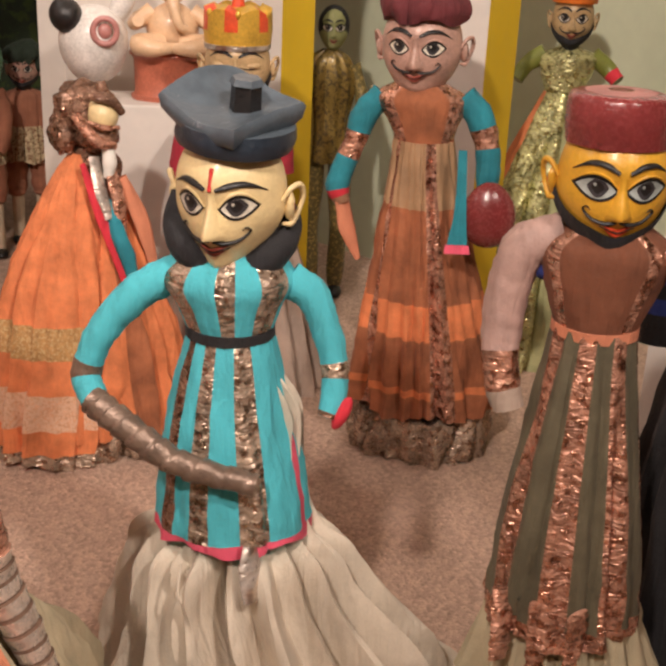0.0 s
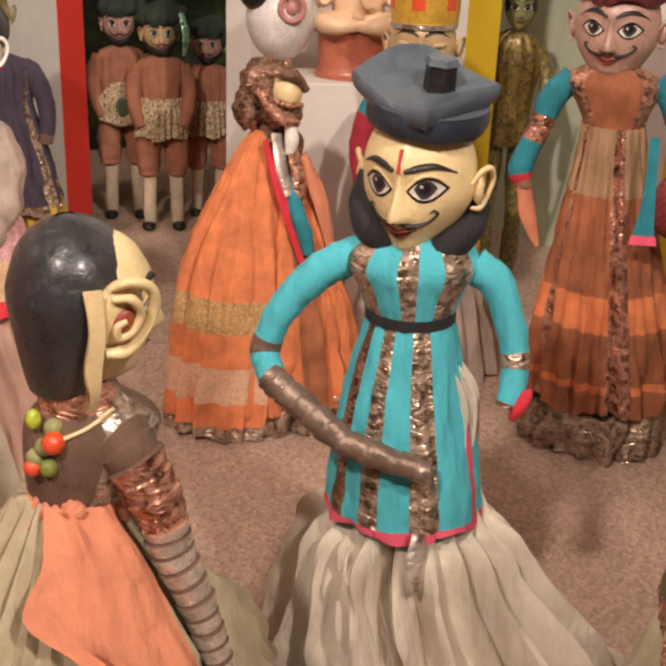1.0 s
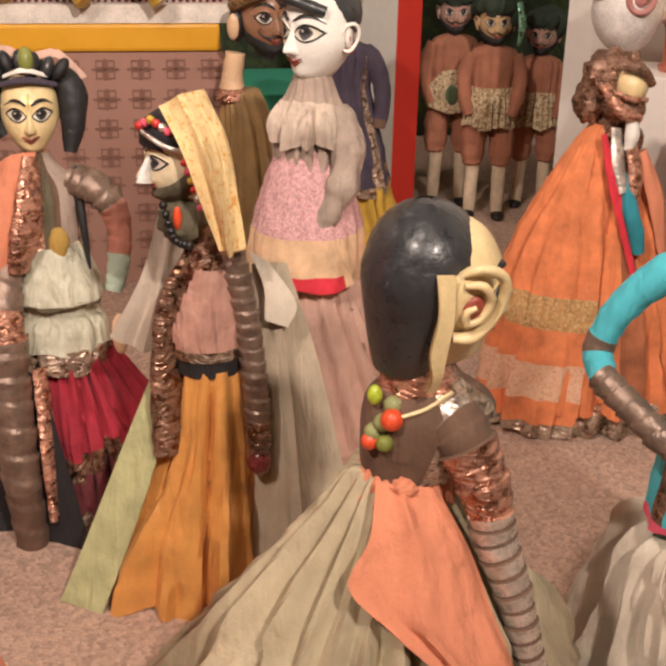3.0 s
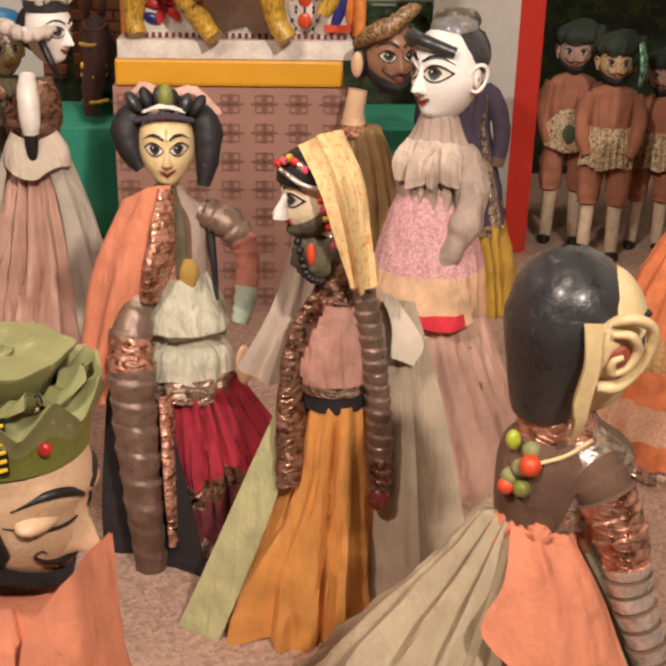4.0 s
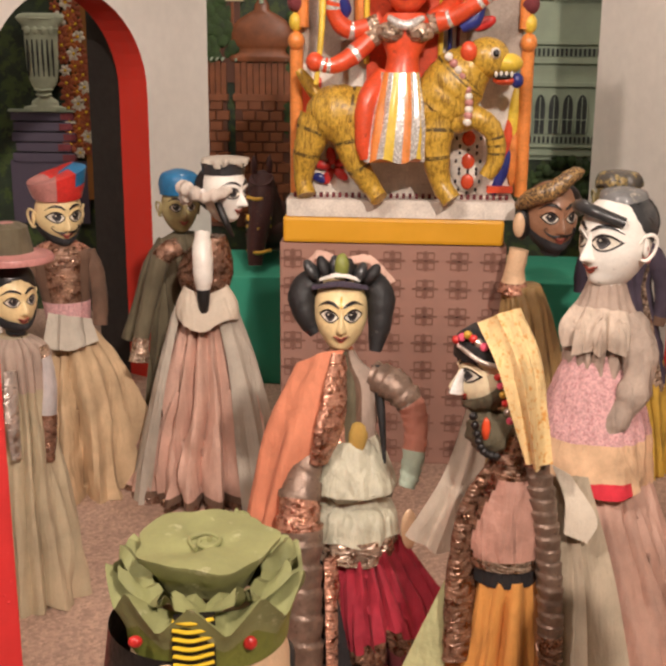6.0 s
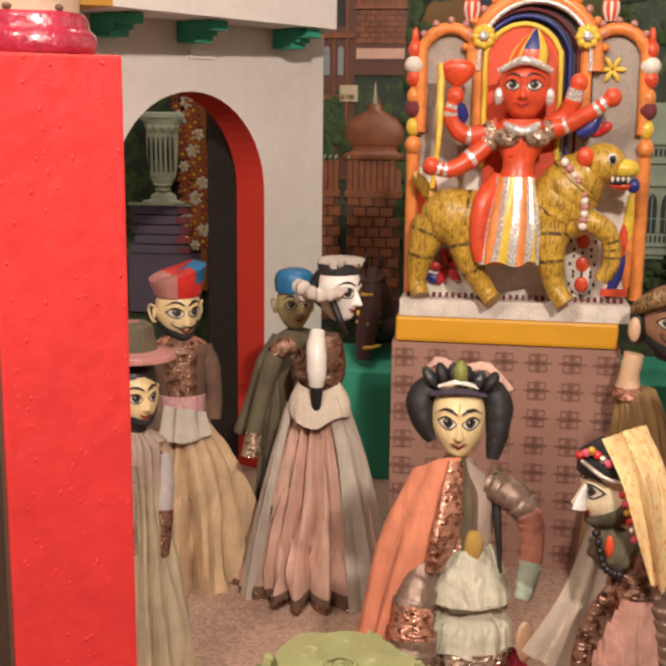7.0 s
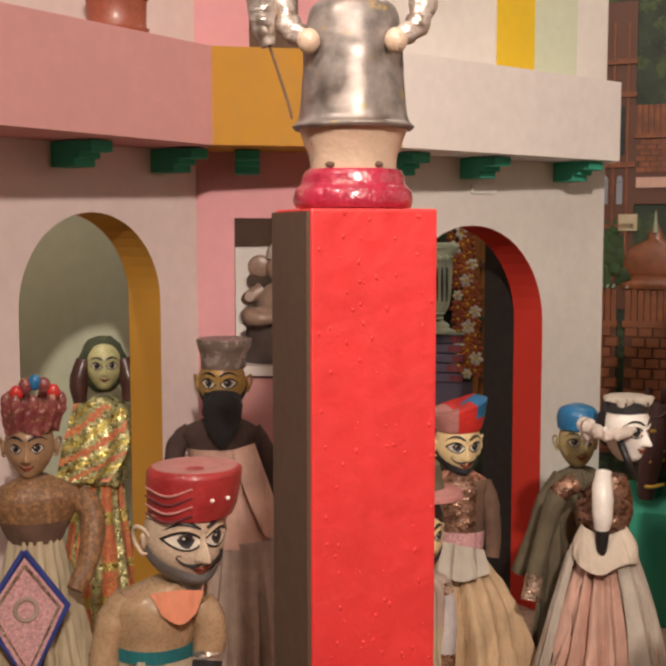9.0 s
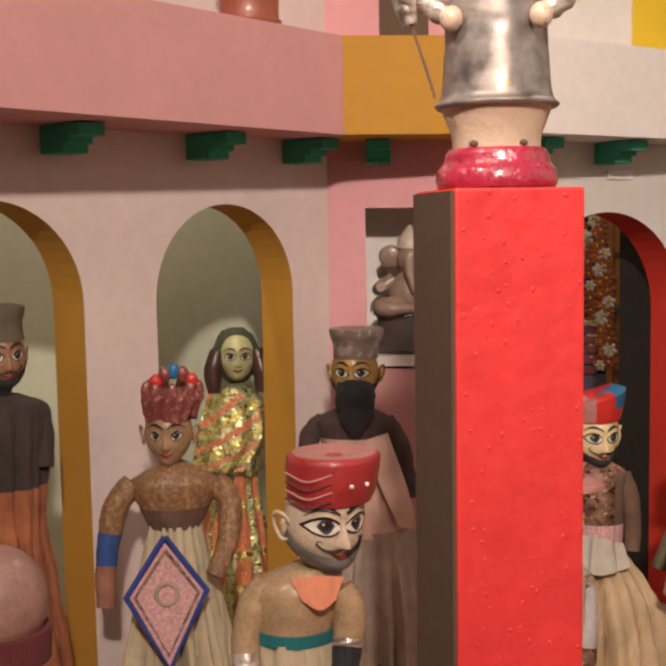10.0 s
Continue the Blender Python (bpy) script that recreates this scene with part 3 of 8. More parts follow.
DUSTY_PINK = cloth("dusty_pink_cotton", (0.60, 0.38, 0.30), vary=0.22, scale=16)
PINK_PRINT = cloth("pink_floral_print", (0.66, 0.38, 0.38), worn=(0.46, 0.20, 0.22), wear=0.17, scale=210)
PEACH_CLOTH = cloth("peach_cotton", (0.70, 0.46, 0.28))
GREY_ROSE = cloth("grey_rose_cotton", (0.42, 0.32, 0.26), vary=0.22)
GREY_GAUZE = cloth("grey_gauze", (0.48, 0.43, 0.36), vary=0.15)
PURPLE_DARK = cloth("dark_purple_velvet", (0.06, 0.045, 0.07))
BLACK_CLOTH = cloth("black_cotton", (0.02, 0.018, 0.02))
MAROON = cloth("maroon_cotton", (0.14, 0.025, 0.03))
GREEN_PALE = cloth("pale_green_cotton", (0.46, 0.46, 0.24))
SAGE = cloth("sage_white_satin", (0.52, 0.50, 0.38), rough=0.5, wrinkle=0.8, vary=0.3)
BROWN_RED = cloth("red_brown_gauze", (0.34, 0.115, 0.05), vary=0.4, scale=30)
COPPER = tinsel("copper_brocade", (0.50, 0.25, 0.17))
SILVER = tinsel("old_silver_brocade", (0.42, 0.31, 0.23))
BROCADE_DARK = tinsel("dark_tarnished_brocade", (0.24, 0.13, 0.085), metal=0.8)
GOLD = tinsel("gold_tinsel", (0.80, 0.56, 0.16))
GREEN_GOLD = tinsel("green_gold_tinsel", (0.52, 0.50, 0.24))
WOUND = material("wound_taupe_ribbon", (0.24, 0.165, 0.125), rough=0.38, metal=0.4, scale=60, vary=0.35, bump=0.35, fine=180, depth=0.003, grain=0.15, worn=(0.16, 0.10, 0.07), wear=0.1)
WOUND_PALE = material("wound_silver_ribbon", (0.70, 0.60, 0.52), rough=0.3, metal=0.5, scale=60, vary=0.35, bump=0.4, fine=180, depth=0.003, grain=0.15)
SILVER_BAND = tinsel("silver_ribbon", (0.60, 0.52, 0.46), fine=160, bump=0.5, rough=0.36)
LEAF_GREEN = paint("leaf_green_paint", (0.28, 0.285, 0.12), grain=0.12, vary=0.15, worn=(0.44, 0.42, 0.24), wear=0.1, rough=0.75, coat=0.0)
DEEP_GREEN = paint("moss_green_paint", (0.20, 0.22, 0.04), rough=0.6)
RED_GLOSS = paint("glossy_red_paint", (0.60, 0.03, 0.025))
MAROON_GLOSS = paint("glossy_maroon_paint", (0.22, 0.035, 0.035), coat=0.6, rough=0.25)
PINK_GLOSS = paint("dull_pink_paint", (0.50, 0.22, 0.20))
BLUE_PAINT = paint("blue_paint", (0.02, 0.16, 0.35))
NAVY = cloth("navy_trim", (0.03, 0.05, 0.25))
SLEEVE_PINK = cloth("pale_rose_satin", (0.48, 0.31, 0.27), rough=0.6)
WHITE_CLAY = paint("white_clay", (0.74, 0.70, 0.66), worn=None)
ORANGE_PAINT = paint("orange_gloss_paint", (0.80, 0.20, 0.03))
RED_ORANGE = paint("vermilion_paint", (0.70, 0.08, 0.025))
GOLD_PAINT = paint("gold_paint", (0.70, 0.42, 0.06), metal=0.35)

# ---- the dolls ----


def stripes(*bands):
    """pick function: (angle from, angle to, material) in degrees, or (None, height share, material) for a hem."""
    def pick(a, t):
        g = math.degrees(a)
        for lo, hi, mt in bands:
            if lo is None:
                if t < hi:
                    return mt
            elif lo <= g <= hi:
                return mt
        return None
    return pick


def zones(*steps):
    """pick function along a tube: (share up to, material)."""
    def pick(t):
        for hi, mt in steps:
            if t <= hi:
                return mt
        return steps[-1][1]
    return pick


def turquoise_man():
    d = Doll()
    d.lathe([(0.0, 0.130, 0.116, 0.050, 0.0), (0.06, 0.108, 0.098, 0.034, 0), (0.13, 0.083, 0.076, 0.014, 0), (0.170, 0.071, 0.064, 0.008, 0), (0.190, 0.052, 0.046, 0.008, 0.004), (0.23, 0.046, 0.042, 0.006, 0.004), (0.30, 0.038, 0.036, 0.012, 0.004), (0.34, 0.026, 0.026, 0.004, 0.002)], LINEN, folds=(10, 0.25, 0.13, 3), sub=6)
    st = stripes((None, 0.07, PINK_TRIM), (-66, -50, BROCADE_DARK), (-34, -18, SILVER), (4, 27, SILVER), (100, 120, SILVER), (-130, -110, SILVER))
    d.lathe([(0.190, 0.069, 0.062, 0.002, -0.004), (0.24, 0.064, 0.058, 0.0, -0.004), (0.31, 0.050, 0.048, -0.003, 0), (0.366, 0.036, 0.036, -0.003, 0)], TURQ, seg=160, folds=(6, 0.020, 0.012, 5), sub=6, pick=lambda a, t: PINK_TRIM if 60 < math.degrees(a) < 70 and t < 0.55 else st(a, t))
    d.lathe([(0.366, 0.0375, 0.037, -0.003, 0), (0.375, 0.0375, 0.037, -0.003, 0)], BLACK_CLOTH, sub=1)
    d.lathe([(0.372, 0.036, 0.035, -0.003, 0), (0.395, 0.045, 0.04, -0.004, 0), (0.415, 0.056, 0.042, -0.005, 0), (0.432, 0.045, 0.035, -0.004, 0), (0.445, 0.022, 0.022, -0.002, 0)], TURQ, seg=64, sub=5, pick=stripes((-70, -38, SILVER), (-14, 8, SILVER), (28, 60, SILVER)))
    d.tube([(-0.045, 0, 0.418), (-0.076, -0.005, 0.404), (-0.105, -0.008, 0.373), (-0.117, -0.010, 0.348), (-0.121, -0.014, 0.330), (-0.113, -0.03, 0.315)], [0.016, 0.0148, 0.0135, 0.0128, 0.013, 0.012], TURQ, seg=16, sub=5, ridges=11, depth=0.035, pick=zones((0.62, TURQ), (0.78, WOUND), (1, TURQ)))
    d.tube([(-0.115, -0.029, 0.316), (-0.085, -0.05, 0.302), (-0.045, -0.066, 0.279), (0.018, -0.074, 0.262)], [0.0125, 0.0120, 0.0110, 0.0095], WOUND, seg=18, sub=32, wrap=9, lap=0.2)
    d.tube([(0.044, 0, 0.414), (0.064, -0.004, 0.400), (0.077, -0.008, 0.37), (0.084, -0.015, 0.342), (0.083, -0.026, 0.318), (0.078, -0.033, 0.303)], [0.016, 0.0145, 0.013, 0.0118, 0.011, 0.0085], TURQ, seg=16, sub=8, ridges=18, depth=0.02, pick=zones((0.58, TURQ), (0.68, SILVER), (0.95, TURQ), (1, BROCADE_DARK)))
    d.ball((0.090, -0.035, 0.308), (0.006, 0.008, 0.016), RED_TRIM, (0, 25, 0))
    d.tube([(0.016, -0.066, 0.20), (0.015, -0.074, 0.18), (0.017, -0.08, 0.155)], [0.009, 0.012, 0.010], SILVER_BAND, sub=6, flat=0.4)
    d.tube([(-0.042, -0.07, 0.185), (-0.044, -0.08, 0.165), (-0.04, -0.082, 0.152)], 0.0015, LINEN)
    d.head((-0.004, -0.004, 0.481), 0.091, 0.116, 0.090, CREAM, yaw=-20, pitch=4, eye=0.128, mous=INK, mark=RED_GLOSS, jaw=0.95, nose=1.25, smile=0.25, wedge=1.55, arch=0.6)
    d.tube([(-0.046, 0.006, 0.485), (-0.047, -0.002, 0.460), (-0.034, -0.014, 0.440), (-0.008, -0.020, 0.426), (0.026, -0.014, 0.438), (0.042, 0.0, 0.458), (0.041, 0.008, 0.478)], [0.005, 0.011, 0.014, 0.011, 0.015, 0.012, 0.006], BEARD, seg=14, sub=6)
    s = d.mark()
    d.lathe([(0.010, 0.045, 0.046), (0.018, 0.0475, 0.048), (0.028, 0.046, 0.046)], BLUE_GREY, sub=2, pick=stripes((-180, 180, paint("dark_navy_paint", (0.02, 0.03, 0.045), worn=(0.2, 0.14, 0.05), wear=0.1))))
    rows = []
    for z, k in ((0.018, 0.80), (0.024, 0.96), (0.033, 1.0), (0.037, 0.95), (0.035, 0.72), (0.036, 0.4), (0.036, 0.06)):
        row = []
        for j in range(48):
            a = 2 * math.pi * j / 48
            e = 1.16 / (abs(math.sin(a)) ** 1.12 + abs(math.cos(a)) ** 1.12) ** (1 / 1.12) * (1.0 if math.sin(a) > 0 else 1.08)
            row.append((0.047 * k * e * math.sin(a) - 0.002, -0.045 * k * e * math.cos(a), z + 0.020 * k * k * (0.5 - 0.5 * math.cos(a)) + 0.006 * k * k * math.sin(2 * a)))
        rows.append(row)
    d.grid(rows, BLUE_GREY)
    d.tube([(0.006, 0.0, 0.034), (0.006, 0.002, 0.056)], [0.013, 0.012], INK, seg=6, sub=1)
    d.tube([(0.006, 0.002, 0.056), (0.006, 0.002, 0.061)], [0.014, 0.012], BLUE_GREY, seg=6, sub=1)
    d.move(s, Matrix.Translation((-0.001, -0.001, 0.5165)) @ Euler((radians(7), radians(3), 0)).to_matrix().to_4x4())
    d.place("puppet", 0.0, 1.13, -98.2, "cream-faced bearded wooden puppet in a turquoise coat with a blue-grey hat", group="string puppets")


def yellow_man():
    d = Doll()
    d.lathe([(0.0, 0.095, 0.085, 0.0, 0), (0.10, 0.066, 0.06, -0.005, 0), (0.18, 0.05, 0.045, -0.01, 0), (0.30, 0.036, 0.034, -0.012, 0)], KHAKI, folds=(9, 0.12, 0.05, 11), sub=5)
    d.lathe([(0.115, 0.068, 0.066, -0.01, -0.006), (0.22, 0.058, 0.058, -0.012, -0.006), (0.33, 0.042, 0.042, -0.013, -0.003), (0.39, 0.034, 0.034, -0.013, 0)], OLIVE_CLOTH, seg=72, folds=(8, 0.05, 0.02, 12), sub=6, pick=stripes((None, 0.06, COPPER), (-62, -40, COPPER), (-16, 8, COPPER), (30, 54, COPPER), (80, 110, COPPER)))
    for k, x in enumerate((-0.058, -0.026, 0.006)):
        d.tube([(x, -0.055 - 0.012 * k, 0.16), (x + 0.002, -0.066, 0.12), (x + 0.002, -0.07, 0.095 - 0.015 * k)], [0.011, 0.012, 0.010], COPPER, sub=6, flat=0.35, ridges=5)
    d.lathe([(0.383, 0.036, 0.035, -0.013, 0), (0.392, 0.036, 0.035, -0.013, 0)], CORAL, sub=1)
    d.lathe([(0.388, 0.034, 0.033, -0.013, 0), (0.42, 0.045, 0.036, -0.013, 0), (0.455, 0.055, 0.036, -0.012, 0), (0.475, 0.03, 0.028, -0.01, 0)], cloth("dark_rust_bodice", (0.20, 0.07, 0.035)), seg=48, sub=5, pick=stripes((-50, -34, COPPER), (34, 52, COPPER)))
    d.tube([(-0.045, 0, 0.462), (-0.075, -0.003, 0.448), (-0.086, -0.005, 0.41), (-0.088, -0.01, 0.37), (-0.082, -0.018, 0.335), (-0.074, -0.022, 0.312)], [0.018, 0.0195, 0.018, 0.0165, 0.015, 0.0135], SLEEVE_PINK, seg=16, sub=8, ridges=14, depth=0.02, pick=zones((0.66, SLEEVE_PINK), (0.84, COPPER), (1, GREY_ROSE)))
    d.tube([(0.035, 0, 0.462), (0.065, -0.003, 0.44), (0.074, -0.005, 0.39), (0.07, -0.02, 0.33)], [0.02, 0.02, 0.018, 0.014], BLACK_CLOTH, seg=16, sub=8, pick=zones((0.3, COPPER), (0.4, BLACK_CLOTH), (0.45, SILVER_BAND), (0.6, BLACK_CLOTH), (0.66, SILVER_BAND), (1, BLACK_CLOTH)))
    d.ball((-0.056, 0.0, 0.434), (0.016, 0.014, 0.012), NAVY)
    d.head((-0.014, 0, 0.508), 0.088, 0.108, 0.085, YELLOW_FACE, yaw=12, pitch=4, mous=INK, beard=BEARD, long_beard=0.62, jaw=0.3, eye=0.16, lip=RED_ORANGE, white=paint("blue_grey_eye", (0.40, 0.44, 0.42), worn=None))
    # pink top of the maroon fez puts its bright reflections into the colour
    d.lathe([(0.540, 0.040, 0.040, -0.015, 0), (0.556, 0.041, 0.041, -0.016, 0), (0.572, 0.039, 0.039, -0.017, 0), (0.578, 0.034, 0.034, -0.017, 0), (0.580, 0.01, 0.01, -0.017, 0)], MAROON_GLOSS, sub=3, pick=lambda a, t: PINK_GLOSS if t > 0.82 else None)
    d.place("puppet", 0.3, 1.05, -118.5, "golden-faced puppet with black beard, maroon fez and copper-striped coat", group="string puppets")
    d = Doll()
    d.lathe([(0.0, 0.09, 0.08), (0.2, 0.07, 0.06), (0.36, 0.045, 0.04), (0.44, 0.05, 0.04), (0.47, 0.02, 0.02)], BLACK_CLOTH, folds=(8, 0.1, 0.03, 8), sub=5)
    d.tube([(-0.04, 0, 0.44), (-0.07, -0.01, 0.40), (-0.075, -0.02, 0.33)], [0.02, 0.019, 0.015], BLACK_CLOTH, pick=zones((0.5, BLACK_CLOTH), (0.56, NAVY), (0.7, BLACK_CLOTH), (0.75, NAVY), (1, BLACK_CLOTH)))
    d.head((0, 0, 0.51), 0.08, 0.10, 0.08, TAN_FACE, hair=HAIR)
    d.place("puppet", 0.475, 1.13, -118, "puppet in a plain black gown with dark blue bands", group="string puppets")


def moustached_man():
    d = Doll()
    d.lathe([(0.0, 0.085, 0.075, 0.022, -0.004), (0.03, 0.09, 0.08, 0.022, -0.004), (0.065, 0.086, 0.076, 0.024, -0.004)], SILVER, folds=(9, 0.09, 0.06, 21), sub=3)
    d.lathe([(0.070, 0.094, 0.082, 0.026, 0), (0.14, 0.087, 0.078, 0.022, 0), (0.27, 0.062, 0.058, 0.012, 0), (0.38, 0.042, 0.042, 0.004, 0), (0.432, 0.036, 0.036, 0.002, 0)], BROWN_RED, folds=(11, 0.07, 0.03, 22), sub=6, pick=lambda a, t: COPPER if 6 < math.degrees(a) < 24 or -60 < math.degrees(a) < -50 else (cloth("taupe_gold_gauze", (0.40, 0.24, 0.13), rough=0.5) if t > 0.66 else (ORANGE_GAUZE if 0.34 < t < 0.42 or 0.12 < t < 0.17 else None)))
    d.lathe([(0.428, 0.034, 0.034, 0.002, 0), (0.455, 0.044, 0.036, 0, 0), (0.485, 0.056, 0.037, -0.004, 0), (0.503, 0.03, 0.028, -0.006, 0)], COPPER, sub=5, pick=stripes((-40, 40, BROWN_RED)))
    d.tube([(-0.05, 0, 0.486), (-0.071, -0.003, 0.46), (-0.083, -0.006, 0.42), (-0.096, -0.012, 0.385), (-0.10, -0.016, 0.365), (-0.092, -0.02, 0.345)], [0.0165, 0.0165, 0.014, 0.0145, 0.015, 0.009], TEAL_CLOTH, sub=7, pick=zones((0.3, TEAL_CLOTH), (0.48, COPPER), (0.82, TEAL_CLOTH), (0.92, RED_TRIM), (1, BROWN_FACE)))
    d.tube([(-0.094, -0.02, 0.35), (-0.085, -0.02, 0.31), (-0.07, -0.02, 0.27)], [0.01, 0.012, 0.004], CORAL, flat=0.5)
    d.tube([(0.045, 0, 0.488), (0.066, -0.003, 0.465), (0.079, -0.006, 0.43), (0.083, -0.012, 0.395), (0.081, -0.016, 0.37)], [0.017, 0.018, 0.015, 0.015, 0.011], TEAL_CLOTH, sub=7, pick=zones((0.35, TEAL_CLOTH), (0.55, COPPER), (1, TEAL_CLOTH)))
    d.ball((0.086, -0.045, 0.348), (0.033, 0.022, 0.043), MAROON_GLOSS, taper=-0.1)
    d.sheet([[(0.044, -0.05, 0.43), (0.054, -0.05, 0.43)], [(0.044, -0.066, 0.36), (0.058, -0.064, 0.36)], [(0.038, -0.075, 0.315), (0.062, -0.073, 0.315)]], TEAL_CLOTH)
    d.sheet([[(0.036, -0.076, 0.315), (0.064, -0.074, 0.315)], [(0.035, -0.079, 0.304), (0.066, -0.076, 0.304)]], PINK_TRIM)
    d.head((-0.008, 0, 0.545), 0.096, 0.118, 0.09, ROSE_FACE, yaw=-10, pitch=3, mous=INK, jaw=0.2, eye=0.12)
    d.lathe([(0.580, 0.047, 0.046, -0.007, 0), (0.592, 0.052, 0.05, -0.007, 0), (0.606, 0.05, 0.048, -0.008, 0), (0.62, 0.035, 0.034, -0.008, 0), (0.626, 0.01, 0.01, -0.008, 0)], MAROON, sub=3, folds=(6, 0.05, 0.03, 4))
    d.place("puppet", 0.309, 1.619, -107.8, "moustached puppet with blue sleeves, red-brown gauze skirt and maroon turban", group="string puppets", size=(1.04, 0.985))


def orange_woman():
    d = Doll()
    d.lathe([(0.0, 0.09, 0.08, 0.03, 0), (0.03, 0.096, 0.085, 0.028, 0), (0.05, 0.09, 0.08, 0.026, 0)], SILVER, folds=(10, 0.08, 0.05, 31), sub=3)
    d.lathe([(0.035, 0.105, 0.09, 0.02, 0), (0.15, 0.09, 0.08, 0.02, 0), (0.27, 0.055, 0.055, 0.018, 0), (0.36, 0.03, 0.03, 0.018, 0)], ORANGE_GAUZE, folds=(10, 0.08, 0.03, 32), sub=6, pick=stripes((20, 40, BROWN_RED)))
    d.lathe([(0.005, 0.080, 0.085, -0.038, -0.016), (0.12, 0.082, 0.08, -0.026, -0.014), (0.22, 0.072, 0.07, -0.020, -0.012), (0.31, 0.046, 0.05, -0.012, -0.010), (0.375, 0.022, 0.03, -0.004, -0.006), (0.40, 0.010, 0.014, 0.002, -0.004)], ORANGE_GAUZE, folds=(9, 0.06, 0.03, 33), sub=7, pick=lambda a, t: cloth("olive_gold_band", (0.44, 0.24, 0.09), worn=(0.56, 0.38, 0.18), wear=0.2, scale=150) if 0.27 < t < 0.34 else (cloth("pale_lace_band", (0.64, 0.34, 0.20), worn=(0.70, 0.44, 0.30), wear=0.26, scale=170) if 0.09 < t < 0.16 else (SILVER if t < 0.02 else None)))
    d.lathe([(0.35, 0.026, 0.026, 0.02, 0), (0.385, 0.034, 0.028, 0.02, 0), (0.41, 0.016, 0.016, 0.018, 0)], BROCADE_DARK, sub=4)
    d.tube([(0.006, -0.045, 0.395), (0.022, -0.052, 0.34), (0.044, -0.055, 0.27), (0.058, -0.058, 0.22)], [0.004, 0.008, 0.007, 0.004], RED_TRIM, flat=0.5)
    d.tube([(0.02, -0.03, 0.40), (0.026, -0.045, 0.36), (0.036, -0.05, 0.325)], [0.008, 0.010, 0.008], SILVER_BAND, flat=0.5)
    d.tube([(0.034, -0.03, 0.40), (0.046, -0.042, 0.35), (0.05, -0.048, 0.30)], [0.007, 0.010, 0.007], COPPER, flat=0.6)
    d.tube([(0.038, -0.035, 0.345), (0.043, -0.05, 0.31), (0.055, -0.055, 0.275), (0.06, -0.055, 0.25)], [0.008, 0.010, 0.010, 0.007], TEAL_CLOTH)
    d.tube([(0.05, -0.02, 0.37), (0.075, -0.02, 0.31), (0.09, -0.02, 0.24)], [0.01, 0.012, 0.006], CORAL, flat=0.5)
    d.ball((0.032, -0.016, 0.452), (0.019, 0.024, 0.024), CREAM, seg=24, rings=14)
    d.ball((0.024, -0.010, 0.424), (0.028, 0.033, 0.020), BROCADE_DARK, rough=0.2)
    d.ball((0.012, 0.010, 0.450), (0.038, 0.036, 0.040), BROCADE_DARK, rough=0.25, seg=24)
    d.ball((-0.014, 0.0, 0.425), (0.020, 0.026, 0.026), BROCADE_DARK, rough=0.3)
    d.tube([(0.018, -0.034, 0.478), (0.040, -0.036, 0.474), (0.054, -0.022, 0.455)], [0.006, 0.007, 0.005], BROCADE_DARK)
    d.tube([(0.014, -0.044, 0.447), (0.032, -0.044, 0.440), (0.050, -0.034, 0.438)], [0.003, 0.004, 0.003], COPPER)
    d.tube([(0.0, -0.038, 0.455), (0.022, -0.046, 0.425), (0.045, -0.036, 0.415)], [0.006, 0.008, 0.005], COPPER)
    d.tube([(0.036, -0.034, 0.42), (0.038, -0.036, 0.395), (0.036, -0.036, 0.375)], [0.007, 0.009, 0.006], PALE_FACE)
    d.place("puppet", -0.12, 1.722, -90.8, "woman puppet under a long orange gauze veil with silver hem", group="string puppets", base=(0, -0.03), top=0.45, size=(1.06, 0.973))


def crowned_king():
    d = Doll()
    d.lathe([(0.0, 0.12, 0.10, 0.02, 0), (0.18, 0.085, 0.075, 0.015, 0), (0.34, 0.05, 0.05, 0.006, 0), (0.42, 0.045, 0.04, 0.003, 0), (0.44, 0.02, 0.02, 0, 0)], GREY_ROSE, folds=(10, 0.1, 0.03, 41), sub=5)
    d.tube([(-0.04, 0, 0.42), (-0.065, -0.004, 0.38), (-0.075, -0.01, 0.33), (-0.07, -0.02, 0.28)], [0.018, 0.018, 0.016, 0.012], TEAL_CLOTH, pick=zones((0.35, TEAL_CLOTH), (1, CRIMSON)))
    d.tube([(0.04, 0, 0.42), (0.065, -0.004, 0.38), (0.075, -0.01, 0.33)], [0.018, 0.018, 0.014], CRIMSON)
    d.head((0.005, 0, 0.478), 0.092, 0.108, 0.088, TAN_FACE, yaw=-4, beard=BEARD, long_beard=0.2, mous=INK, eye=0.12, half_shut=True)
    d.lathe([(0.505, 0.046, 0.045, 0.005, 0), (0.512, 0.047, 0.046, 0.005, 0)], SILVER_BAND, sub=1)
    rows = []
    for z, k in ((0.512, 0.98), (0.53, 1.02), (0.55, 1.0), (0.556, 0.7)):
        rows.append([(0.005 + 0.047 * k * math.sin(a), -0.045 * k * math.cos(a), z + (0.010 * abs(math.sin(3 * a)) if z > 0.54 else 0)) for a in (2 * math.pi * j / 48 for j in range(48))])
    d.grid(rows, GOLD_PAINT, pick=lambda u, t: RED_ORANGE if t > 0.3 and (u * 6) % 1 > 0.62 else None)
    d.tube([(0.005, 0, 0.55), (0.005, 0, 0.58)], [0.012, 0.006], RED_ORANGE)
    for k in range(6):
        a = k * 1.05
        d.ball((0.005 + 0.045 * math.sin(a), -0.044 * math.cos(a), 0.553), (0.004, 0.004, 0.006), GOLD_PAINT, seg=8, rings=6)
    d.place("puppet", 0.10, 1.85, -98.4, "black-bearded king puppet with a golden crown and grey-rose gown", group="string puppets")


